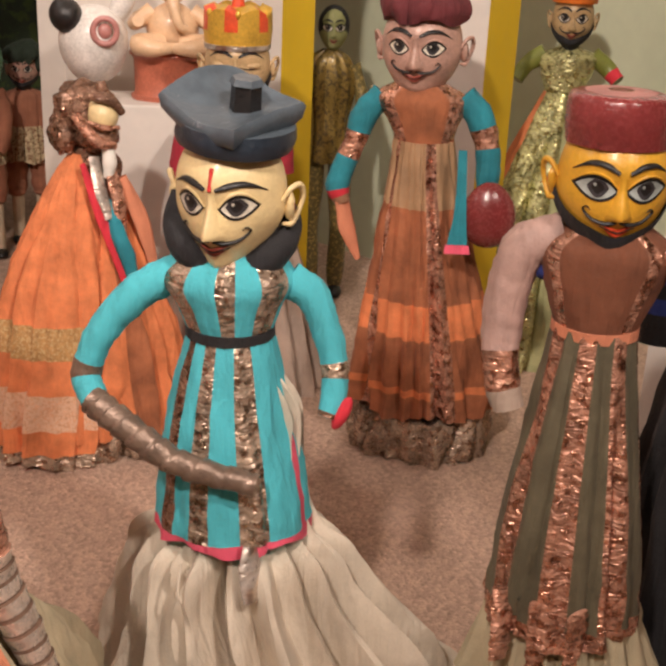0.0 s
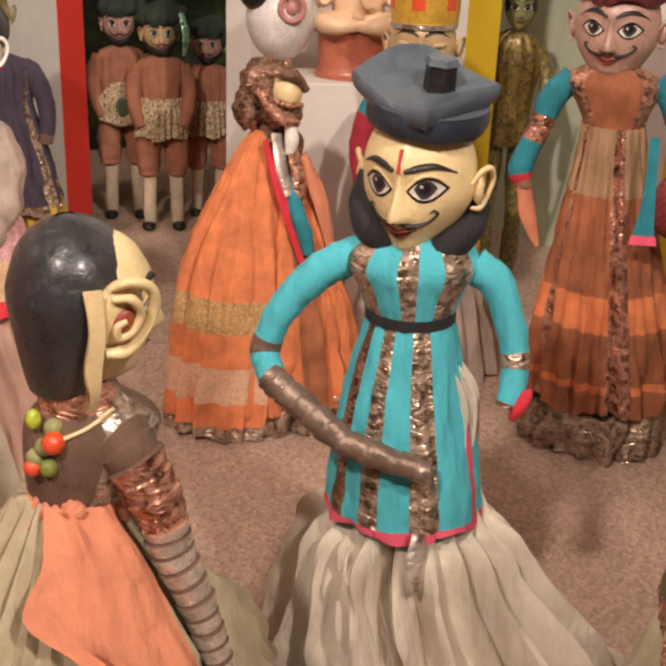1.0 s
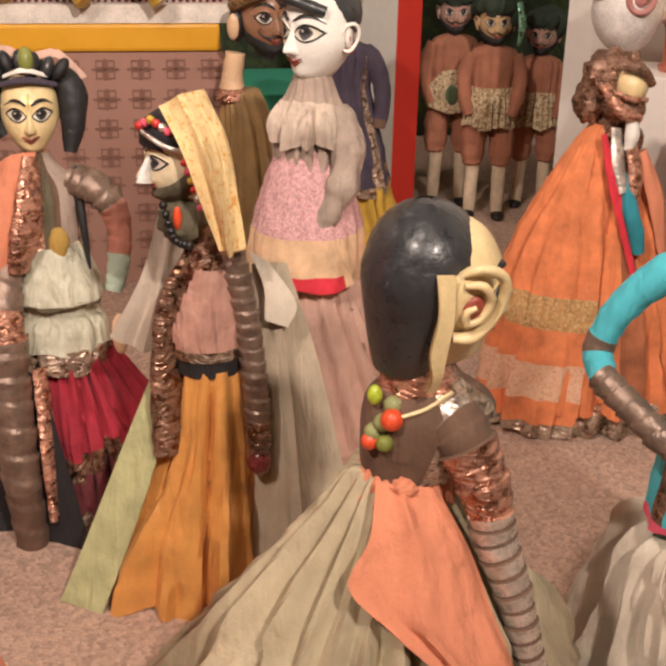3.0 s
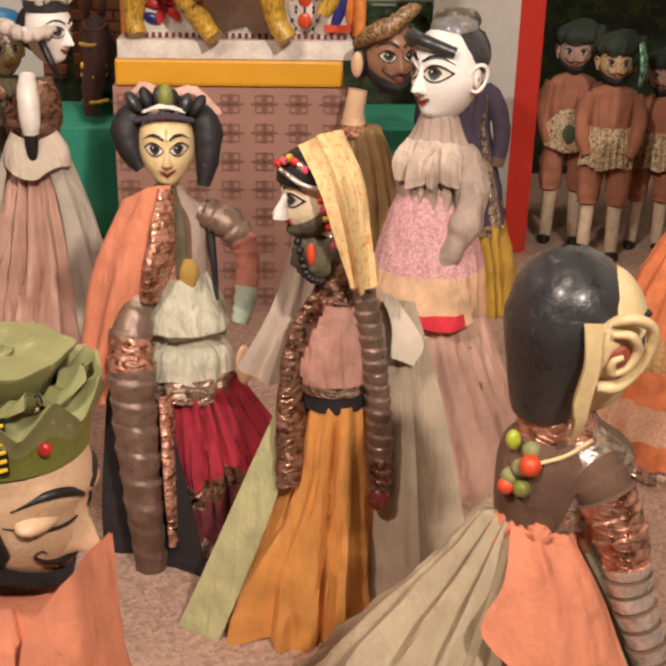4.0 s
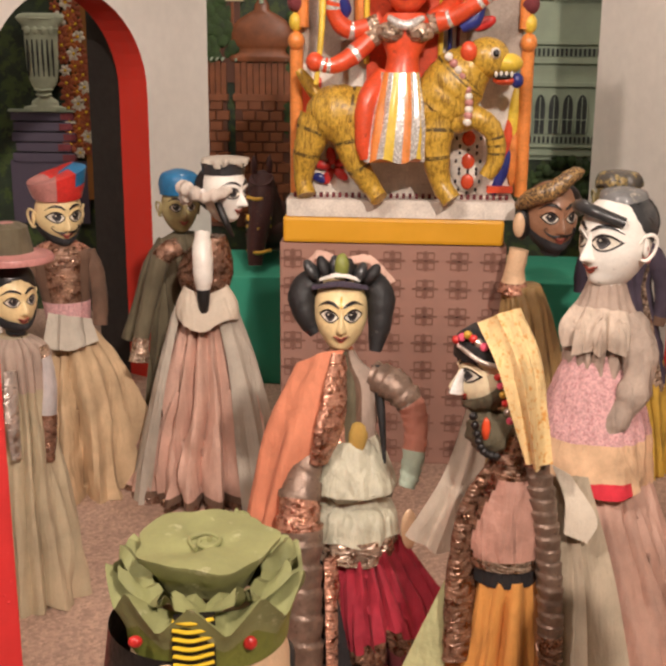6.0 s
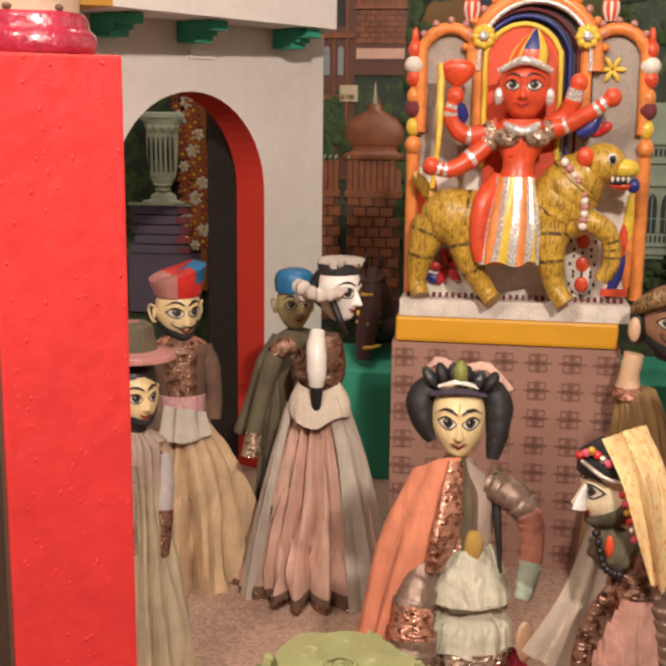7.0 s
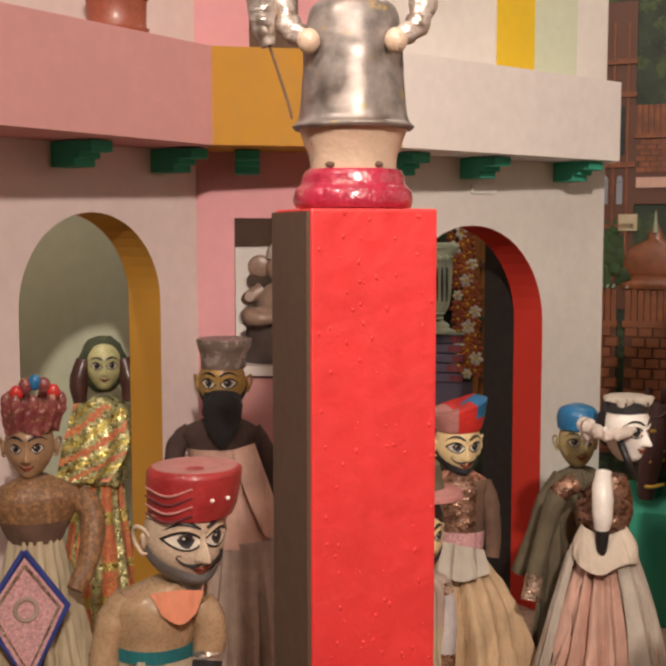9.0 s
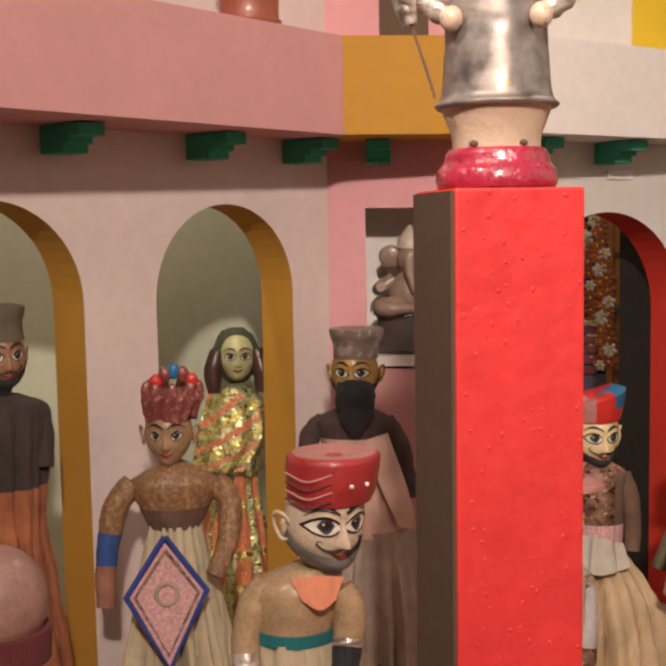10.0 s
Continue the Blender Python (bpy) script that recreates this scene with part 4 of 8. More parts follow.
def cow_figure():
    d = Doll()
    d.lathe([(0.0, 0.05, 0.05), (0.02, 0.05, 0.05), (0.03, 0.03, 0.03), (0.2, 0.04, 0.035), (0.33, 0.035, 0.03), (0.40, 0.016, 0.016), (0.44, 0.02, 0.02)], WHITE_CLAY, sub=4)
    d.ball((0.002, 0, 0.487), (0.051, 0.05, 0.058), WHITE_CLAY, taper=0.1, seg=28, rings=18)
    d.ball((-0.036, -0.018, 0.53), (0.024, 0.03, 0.026), INK, (0, -25, 0))
    d.ball((0.045, 0.0, 0.545), (0.016, 0.012, 0.03), WHITE_CLAY, (0, 30, 0))
    d.tube([(0.018 + 0.017 * math.cos(a), -0.050, 0.512 + 0.018 * math.sin(a)) for a in (k * 0.45 for k in range(15))], 0.0045, PINK_GLOSS, sub=2)
    d.ball((0.018, -0.046, 0.512), (0.010, 0.008, 0.011), PINK_GLOSS)
    d.place("cow_figure", -0.09, 2.0, -91.0, "white painted clay cow figure with a black ear", "figurine")


def seated_idol(name, x, y, z, deg, base, body, trim, s, label):
    d = Doll()
    d.lathe([(0.0, 0.062, 0.04), (0.008, 0.064, 0.042), (0.012, 0.058, 0.037), (0.06, 0.060, 0.038), (0.068, 0.066, 0.043), (0.074, 0.064, 0.04)], base, sub=2)
    d.ball((0, 0, 0.105), (0.04, 0.034, 0.04), body)
    for sx in (-1, 1):
        d.tube([(sx * 0.015, -0.02, 0.085), (sx * 0.05, -0.035, 0.085), (sx * 0.03, -0.05, 0.082), (sx * 0.0, -0.045, 0.082)], [0.018, 0.016, 0.013, 0.008], body)
        d.tube([(sx * 0.03, 0, 0.13), (sx * 0.055, -0.01, 0.115), (sx * 0.05, -0.035, 0.12)], [0.014, 0.012, 0.009], body)
        d.ball((sx * 0.034, 0.0, 0.172), (0.022, 0.006, 0.02), body)
    d.ball((0, -0.004, 0.168), (0.024, 0.024, 0.026), body)
    d.tube([(0, -0.025, 0.165), (0.002, -0.04, 0.14), (0.010, -0.045, 0.115), (0.022, -0.04, 0.11)], [0.011, 0.009, 0.007, 0.005], body)
    d.lathe([(0.186, 0.024, 0.024), (0.20, 0.022, 0.022), (0.215, 0.012, 0.012), (0.226, 0.003, 0.003)], trim, sub=2)
    for k in range(7):
        a = (k - 3) * 0.4
        d.ball((0.045 * math.sin(a), -0.034 * math.cos(a), 0.04), (0.006, 0.003, 0.005), trim, seg=8, rings=6)
    d.v = [(px * s, py * s, pz * s) for px, py, pz in d.v]
    d.v = [(px, py, pz + z) for px, py, pz in d.v]
    return d.place(name, x, y, deg, label, "statue")


def demon():
    d = Doll()
    dark = paint("mottled_olive_paint", (0.16, 0.13, 0.05), worn=(0.42, 0.30, 0.10), wear=0.2, scale=90)
    for sx in (-1, 1):
        d.tube([(sx * 0.02, 0, 0.30), (sx * 0.026, -0.006, 0.17), (sx * 0.024, 0, 0.02)], [0.022, 0.019, 0.014], dark, ridges=8)
        d.ball((sx * 0.024, -0.012, 0.01), (0.014, 0.026, 0.012), INK)
        d.tube([(sx * 0.04, 0, 0.43), (sx * 0.06, -0.01, 0.37), (sx * 0.055, -0.04, 0.31)], [0.015, 0.013, 0.010], dark, ridges=9)
    d.lathe([(0.26, 0.042, 0.036), (0.33, 0.035, 0.03), (0.40, 0.046, 0.034), (0.44, 0.035, 0.026), (0.455, 0.015, 0.015)], paint("old_gilt_armour", (0.28, 0.19, 0.05), metal=0.4, worn=(0.10, 0.07, 0.03), wear=0.2, scale=80), sub=4, folds=(7, 0.07, 0.05, 6))
    d.tube([(0.03, -0.06, 0.22), (0.06, -0.05, 0.33), (0.075, -0.03, 0.40)], [0.004, 0.004, 0.003], dark)
    d.head((0.004, 0, 0.49), 0.052, 0.075, 0.055, LEAF_GREEN, eye=0.16, ears=False, hair=HAIR)
    d.place("puppet", 0.325, 2.23, -102.4, "small olive demon puppet with gilded armour standing in the arch", group="string puppets")


def green_dancer():
    d = Doll()
    d.lathe([(0.0, 0.10, 0.09, -0.02, 0), (0.2, 0.085, 0.075, -0.01, 0), (0.34, 0.055, 0.05, 0.006, 0), (0.44, 0.028, 0.028, 0.02, 0)], GREEN_GOLD, folds=(9, 0.09, 0.03, 51), sub=6, pick=stripes((20, 70, GREEN_PALE), (-90, -60, ORANGE_GAUZE)))
    d.lathe([(0.44, 0.028, 0.026, 0.02, 0), (0.475, 0.042, 0.03, 0.022, 0), (0.495, 0.045, 0.03, 0.024, 0), (0.508, 0.015, 0.015, 0.024, 0)], GREEN_GOLD, sub=4)
    d.tube([(-0.012, 0, 0.497), (-0.038, 0, 0.478), (-0.053, -0.01, 0.455)], [0.014, 0.013, 0.011], DEEP_GREEN)
    d.tube([(0.058, 0, 0.497), (0.082, 0, 0.48), (0.10, -0.01, 0.462)], [0.014, 0.013, 0.011], DEEP_GREEN, pick=zones((0.7, DEEP_GREEN), (1, RED_TRIM)))
    d.head((0.023, 0, 0.547), 0.062, 0.085, 0.064, TAN_FACE, beard=BEARD, hair=None, mous=INK)
    d.lathe([(0.573, 0.033, 0.034, 0.023, 0), (0.59, 0.036, 0.035, 0.023, 0), (0.61, 0.02, 0.02, 0.023, 0)], ORANGE_PAINT, sub=3)
    d.place("puppet", 0.60, 1.90, -113.9, "bearded dancer puppet in glittering green and gold dress", group="string puppets")


def soldier(x, y, deg, s, kind, seed):
    d = Doll()
    shirt = cloth("rust_tunic", (0.36, 0.145, 0.085), vary=0.25)
    sock = cloth("cream_stocking", (0.62, 0.50, 0.36))
    apron = cloth("printed_cream_apron", (0.60, 0.48, 0.30), worn=(0.20, 0.08, 0.04), wear=0.2, scale=120)
    for sx in (-1, 1):
        d.tube([(sx * 0.027, 0, 0.12), (sx * 0.028, 0, 0.06), (sx * 0.029, 0, 0.012)], [0.015, 0.014, 0.012], sock)
        d.ball((sx * 0.031, -0.012, 0.008), (0.014, 0.024, 0.009), INK)
        d.tube([(sx * 0.026, 0, 0.22), (sx * 0.028, 0, 0.17), (sx * 0.028, 0, 0.125), (sx * 0.027, 0, 0.112)], [0.024, 0.026, 0.023, 0.016], shirt, ridges=4, depth=0.06)
        d.tube([(sx * 0.04, 0, 0.335), (sx * 0.054, -0.006, 0.30), (sx * 0.052, -0.02, 0.255), (sx * 0.042, -0.03, 0.22)], [0.017, 0.016, 0.014, 0.011], shirt, ridges=5, depth=0.06)
    d.lathe([(0.20, 0.046, 0.036), (0.25, 0.042, 0.033), (0.31, 0.046, 0.034), (0.342, 0.044, 0.03), (0.355, 0.018, 0.018)], shirt, sub=4, folds=(7, 0.04, 0.03, seed))
    if kind:
        d.lathe([(0.196, 0.05, 0.046), (0.24, 0.047, 0.043), (0.275, 0.043, 0.036)], apron, folds=(12, 0.07, 0.03, seed), sub=4)
    else:
        d.sheet([[(-0.022, -0.036, 0.285), (0.0, -0.042, 0.29), (0.022, -0.036, 0.285)], [(-0.052, -0.03, 0.245), (0, -0.046, 0.245), (0.052, -0.03, 0.245)], [(-0.046, -0.03, 0.212), (0, -0.046, 0.202), (0.046, -0.03, 0.212)]], apron, ripple=0.002)
        d.ball((0, -0.047, 0.24), (0.014, 0.003, 0.02), paint("faded_green_print", (0.08, 0.12, 0.06)))
    d.head((0.0, 0, 0.396), 0.066, 0.085, 0.064, ROSE_FACE if seed % 2 else TAN_FACE, yaw=-8 + 6 * (seed % 3), beard=BEARD, mous=INK, eye=0.13)
    hat = cloth("dark_green_turban", (0.025, 0.04, 0.025))
    d.lathe([(0.415, 0.034, 0.035, 0, 0.002), (0.428, 0.042, 0.042, 0, 0.004), (0.444, 0.038, 0.038, 0.003, 0.006), (0.46, 0.014, 0.016, 0.012, 0.008)], hat, sub=4, folds=(5, 0.06, 0.04, seed))
    d.ball((0.036, 0.0, 0.42), (0.016, 0.02, 0.034), hat, (0, 20, 0))
    if seed == 2:
        d.tube([(0.042, -0.02, 0.44), (0.05, -0.03, 0.40), (0.046, -0.03, 0.36)], [0.008, 0.010, 0.005], tinsel("green_tinsel", (0.25, 0.5, 0.35)), flat=0.5)
    d.v = [(px * s, py * s, pz * s) for px, py, pz in d.v]
    d.place("soldier_puppet", x, y, deg, "rust-red soldier puppet with printed apron and cream stockings", "puppet", "soldiers in the arch")


def black_haired_woman():
    d = Doll()
    d.lathe([(0.0, 0.20, 0.17, -0.03, 0), (0.08, 0.165, 0.145, -0.028, 0), (0.17, 0.115, 0.105, -0.022, 0), (0.26, 0.06, 0.06, -0.018, 0), (0.315, 0.028, 0.03, -0.018, 0)], KHAKI, folds=(12, 0.17, 0.10, 61), sub=7)
    d.sheet([[(-0.030, -0.032, 0.318), (-0.012, -0.036, 0.318), (0.010, -0.030, 0.314)], [(-0.032, -0.058, 0.29), (0.004, -0.066, 0.285), (0.034, -0.045, 0.278)], [(-0.044, -0.076, 0.264), (0.012, -0.088, 0.25), (0.052, -0.06, 0.24)], [(-0.014, -0.090, 0.242), (0.028, -0.096, 0.23), (0.062, -0.066, 0.22)], [(0.020, -0.102, 0.215), (0.048, -0.102, 0.205), (0.072, -0.072, 0.195)], [(0.058, -0.122, 0.165), (0.076, -0.118, 0.15), (0.092, -0.09, 0.14)], [(0.100, -0.138, 0.10), (0.113, -0.13, 0.085), (0.125, -0.105, 0.07)]], CORAL, ripple=0.0048, waves=2.6, thick=0.002, sub=8)
    d.lathe([(0.305, 0.030, 0.03, -0.012, 0), (0.335, 0.04, 0.036, -0.004, 0), (0.365, 0.044, 0.036, 0.002, 0), (0.383, 0.026, 0.024, -0.002, 0), (0.395, 0.02, 0.02, -0.004, 0)], OLD_BROWN, sub=5, seg=60, pick=stripes((14, 80, SILVER)))
    d.tube([(0.008, -0.012, 0.366), (0.024, -0.024, 0.352), (0.042, -0.032, 0.315), (0.05, -0.036, 0.282), (0.066, -0.04, 0.24), (0.078, -0.044, 0.20), (0.092, -0.046, 0.155)], [0.018, 0.020, 0.017, 0.015, 0.013, 0.011, 0.009], SILVER_BAND, seg=20, sub=30, wrap=20, lap=0.10, spiral=0.0, pick=lambda t: SILVER_BAND if t < 0.1 else (OLD_BROWN if t < 0.2 else (COPPER if t < 0.40 else (OLD_BROWN if (t * 20) % 1 > 0.80 else WOUND_PALE))))
    d.lathe([(0.370, 0.030, 0.028, -0.004, 0), (0.382, 0.027, 0.027, -0.005, 0), (0.397, 0.023, 0.024, -0.008, 0)], COPPER, sub=3, folds=(6, 0.03, 0.02, 4))
    d.beads([(-0.022, -0.026, 0.372), (-0.028, -0.028, 0.360), (-0.034, -0.026, 0.352)], 0.0065, LEAF_GREEN)
    d.ball((-0.022, -0.034, 0.3655), (0.0075, 0.0075, 0.0075), RED_ORANGE)
    d.ball((-0.036, -0.028, 0.346), (0.006, 0.006, 0.006), RED_ORANGE)
    d.ball((-0.026, -0.032, 0.347), (0.006, 0.006, 0.006), DEEP_GREEN)
    d.ball((-0.034, -0.024, 0.378), (0.005, 0.005, 0.007), paint("lime_paint", (0.5, 0.6, 0.05)))
    d.tube([(-0.018, -0.034, 0.367), (0.0, -0.032, 0.374), (0.016, -0.022, 0.382)], 0.0015, CREAM)
    d.head((0.004, 0, 0.443), 0.072, 0.104, 0.080, CREAM, yaw=108, pitch=4, ears=False)
    rows = []
    for k in range(14):
        t = k / 13
        z = 0.391 + 0.112 * t
        r = math.sqrt(max(0.02, 1 - max(0, (t - 0.5) / 0.51) ** 2)) * (0.58 + 0.42 * min(1, t * 1.7) ** 0.8)
        rows.append([(-0.007 - 0.007 * (1 - t) ** 2 + 0.040 * r * math.sin(a), 0.0 - 0.045 * r * math.cos(a), z) for a in (radians(30 - 240 * j / 28) for j in range(29))])
    d.grid(rows, HAIR_GREY, False)
    d.ball((-0.006, 0.002, 0.462), (0.039, 0.044, 0.041), HAIR_GREY, seg=26, rings=14)
    # cupped ear, its inner curl, and the painted strip down to the neck
    s0 = d.mark()
    d.ball((0, 0.004, 0), (0.019, 0.010, 0.027), CREAM, seg=20, rings=12)
    d.tube([(-0.014, 0.0, 0.020), (-0.004, -0.006, 0.029), (0.012, -0.008, 0.026), (0.020, -0.008, 0.012), (0.018, -0.008, -0.008), (0.008, -0.007, -0.023), (-0.006, -0.004, -0.027)], [0.003, 0.0048, 0.005, 0.0048, 0.0042, 0.005, 0.004], CREAM, seg=12, sub=6, flat=0.8)
    d.tube([(-0.012, -0.004, 0.014), (-0.002, -0.010, 0.018), (0.009, -0.010, 0.008), (0.007, -0.010, -0.006), (-0.002, -0.009, -0.012), (-0.006, -0.009, -0.004), (-0.001, -0.011, 0.002)], [0.0022, 0.0034, 0.0036, 0.003, 0.003, 0.003, 0.002], CREAM, seg=10, sub=6)
    d.ball((0.001, -0.006, -0.002), (0.009, 0.004, 0.011), LIP, seg=12, rings=8)
    d.move(s0, Matrix.Translation((0.022, -0.035, 0.450)) @ Euler((radians(10), radians(14), radians(30))).to_matrix().to_4x4() @ Matrix.Diagonal((0.86, 0.9, 0.88, 1)))
    d.sheet([[(0.001, -0.044, 0.470), (0.012, -0.042, 0.470)], [(0.003, -0.045, 0.445), (0.012, -0.042, 0.44)], [(-0.001, -0.045, 0.420), (0.009, -0.041, 0.42)], [(0.000, -0.043, 0.402), (0.006, -0.038, 0.402)], [(-0.003, -0.038, 0.390), (0.002, -0.034, 0.390)]], CREAM, sub=6, thick=0.003, ripple=0.001, waves=1)
    d.lathe([(0.298, 0.038, 0.038, -0.014, 0), (0.310, 0.034, 0.035, -0.013, 0), (0.322, 0.029, 0.030, -0.010, 0)], CORAL, folds=(13, 0.05, 0.03, 5), sub=4)
    d.ball((-0.012, -0.037, 0.316), (0.009, 0.006, 0.007), CORAL, rough=0.35)
    d.place("puppet", -0.24, 0.95, -83.2, "woman puppet with black lacquered hair, khaki skirt and coral sash", group="string puppets")


def yellow_veil():
    d = Doll()
    d.lathe([(0.0, 0.075, 0.065, 0.0, 0), (0.07, 0.066, 0.058, 0.004, 0), (0.16, 0.041, 0.042, 0.022, 0), (0.250, 0.028, 0.03, 0.028, 0)], ORANGE, folds=(6, 0.20, 0.09, 71), sub=8)
    d.lathe([(0.0, 0.085, 0.03, -0.02, 0.01), (0.02, 0.08, 0.028, -0.016, 0.01)], KHAKI, folds=(6, 0.1, 0.1, 3), sub=2)
    d.lathe([(0.244, 0.032, 0.031, 0.026, 0), (0.264, 0.035, 0.033, 0.025, 0)], BLACK_CLOTH, sub=1)
    d.lathe([(0.262, 0.037, 0.035, 0.025, 0), (0.280, 0.040, 0.036, 0.024, 0), (0.31, 0.038, 0.033, 0.025, 0), (0.345, 0.028, 0.026, 0.028, 0), (0.37, 0.020, 0.020, 0.028, 0), (0.39, 0.016, 0.016, 0.020, 0)], BROCADE_DARK, seg=72, sub=6, pick=lambda a, t: (SILVER if t < 0.15 else (cloth("creased_rose_satin", (0.50, 0.27, 0.21), rough=0.5, wrinkle=1.0) if t < 0.62 else None)) if abs(math.degrees(a) - 6) < 58 * (1 - 1.1 * abs(t - 0.26)) else None)
    d.tube([(0.044, -0.012, 0.388), (0.055, -0.018, 0.338), (0.064, -0.02, 0.28), (0.07, -0.024, 0.22), (0.073, -0.026, 0.165)], [0.0105, 0.0122, 0.012, 0.0118, 0.011], WOUND, seg=18, sub=36, wrap=19, lap=0.2, pick=zones((0.12, COPPER), (0.85, WOUND), (1, BROCADE_DARK)))
    d.ball((0.072, -0.028, 0.153), (0.012, 0.010, 0.014), MAROON_GLOSS)
    d.tube([(0.012, -0.008, 0.362), (-0.008, -0.012, 0.318), (-0.015, -0.016, 0.25), (-0.013, -0.02, 0.165)], [0.008, 0.013, 0.017, 0.020], BROCADE_DARK, seg=16, sub=10, ridges=10, depth=0.03, flat=0.6)
    # olive shell over cheeks and jaw stands in for a beard-like shadow
    d.head((0.004, 0, 0.446), 0.056, 0.076, 0.058, paint("ivory_face_paint", (0.86, 0.74, 0.50), vary=0.1, grain=0.1), yaw=-72, pitch=5, nose=1.5, eye=0.16, lip=RED_GLOSS, beard=OLIVE_CLOTH)
    d.tube([(-0.020, -0.014, 0.452), (-0.024, -0.016, 0.442), (-0.026, -0.018, 0.430)], [0.003, 0.006, 0.009], WHITE_CLAY, seg=10, sub=4, flat=0.5)
    d.lathe([(0.462, 0.028, 0.03, -0.002, 0), (0.478, 0.027, 0.029, -0.002, 0), (0.489, 0.016, 0.018, 0, 0)], HAIR, sub=3)
    d.tube([(-0.026, -0.02, 0.476), (-0.006, -0.034, 0.466), (0.014, -0.03, 0.46)], 0.0022, SILVER_BAND)
    for k, c in enumerate((RED_GLOSS, PINK_TRIM, GOLD_PAINT, RED_GLOSS, SILVER_BAND, PINK_TRIM)):
        d.ball((-0.028 + 0.005 * k, -0.02 - 0.002 * k, 0.487 - 0.003 * abs(k - 2)), (0.004, 0.004, 0.004), c, seg=8, rings=6)
        d.ball((0.010 + 0.0025 * k, -0.034, 0.452 - 0.008 * k), (0.0035, 0.0035, 0.0035), c, seg=8, rings=6)
    d.ball((0.002, -0.026, 0.400), (0.004, 0.004, 0.011), RED_ORANGE)
    d.beads([(-0.010, -0.026, 0.412), (-0.006, -0.028, 0.396), (-0.002, -0.03, 0.384), (0.004, -0.03, 0.378), (0.012, -0.03, 0.376)], 0.004, INK, sub=2)
    d.ball((0.006, -0.008, 0.392), (0.022, 0.02, 0.02), OLIVE_CLOTH, rough=0.3)
    d.sheet([[(-0.008, -0.022, 0.498), (0.010, -0.032, 0.510), (0.028, 0.0, 0.507)], [(0.010, -0.044, 0.466), (0.028, -0.048, 0.470), (0.047, -0.016, 0.468)], [(0.026, -0.044, 0.42), (0.040, -0.050, 0.42), (0.054, -0.02, 0.42)], [(0.040, -0.040, 0.378), (0.049, -0.044, 0.372), (0.057, -0.030, 0.376)]], YELLOW_CLOTH, ripple=0.0046, waves=2.5, thick=0.002)
    d.sheet([[(-0.012, 0.03, 0.415), (0.0, 0.03, 0.42), (0.012, 0.03, 0.41)], [(-0.034, 0.04, 0.33), (-0.016, 0.035, 0.33), (0.002, 0.035, 0.33)], [(-0.072, 0.05, 0.255), (-0.040, 0.05, 0.238), (-0.005, 0.04, 0.25)]], LINEN, ripple=0.003, waves=2)
    d.sheet([[(0.066, 0.01, 0.355), (0.082, 0.0, 0.35)], [(0.078, -0.005, 0.325), (0.108, -0.01, 0.312)], [(0.078, -0.01, 0.295), (0.10, -0.01, 0.288)]], LINEN, ripple=0.002)
    d.sheet([[(0.07, 0.02, 0.34), (0.084, 0.01, 0.345), (0.098, 0.02, 0.34)], [(0.074, 0.0, 0.24), (0.10, -0.01, 0.24), (0.128, 0.01, 0.24)], [(0.070, -0.01, 0.12), (0.11, -0.03, 0.12), (0.158, 0.0, 0.10)], [(0.064, -0.015, 0.0), (0.12, -0.045, 0.0), (0.185, 0.0, 0.0)]], cloth("tan_muslin", (0.50, 0.41, 0.30), vary=0.2), ripple=0.006, waves=2.2, thick=0.002)
    d.sheet([[(-0.022, 0.0, 0.25), (-0.006, -0.012, 0.25)], [(-0.064, -0.01, 0.15), (-0.030, -0.03, 0.15)], [(-0.105, -0.02, 0.05), (-0.066, -0.045, 0.05)], [(-0.128, -0.03, 0.0), (-0.086, -0.055, 0.0)]], GREEN_PALE, ripple=0.004, waves=1.5)
    d.place("puppet", -0.5, 1.2, -73.2, "puppet in profile with yellow printed scarf, brocade arms and orange skirt", group="string puppets")


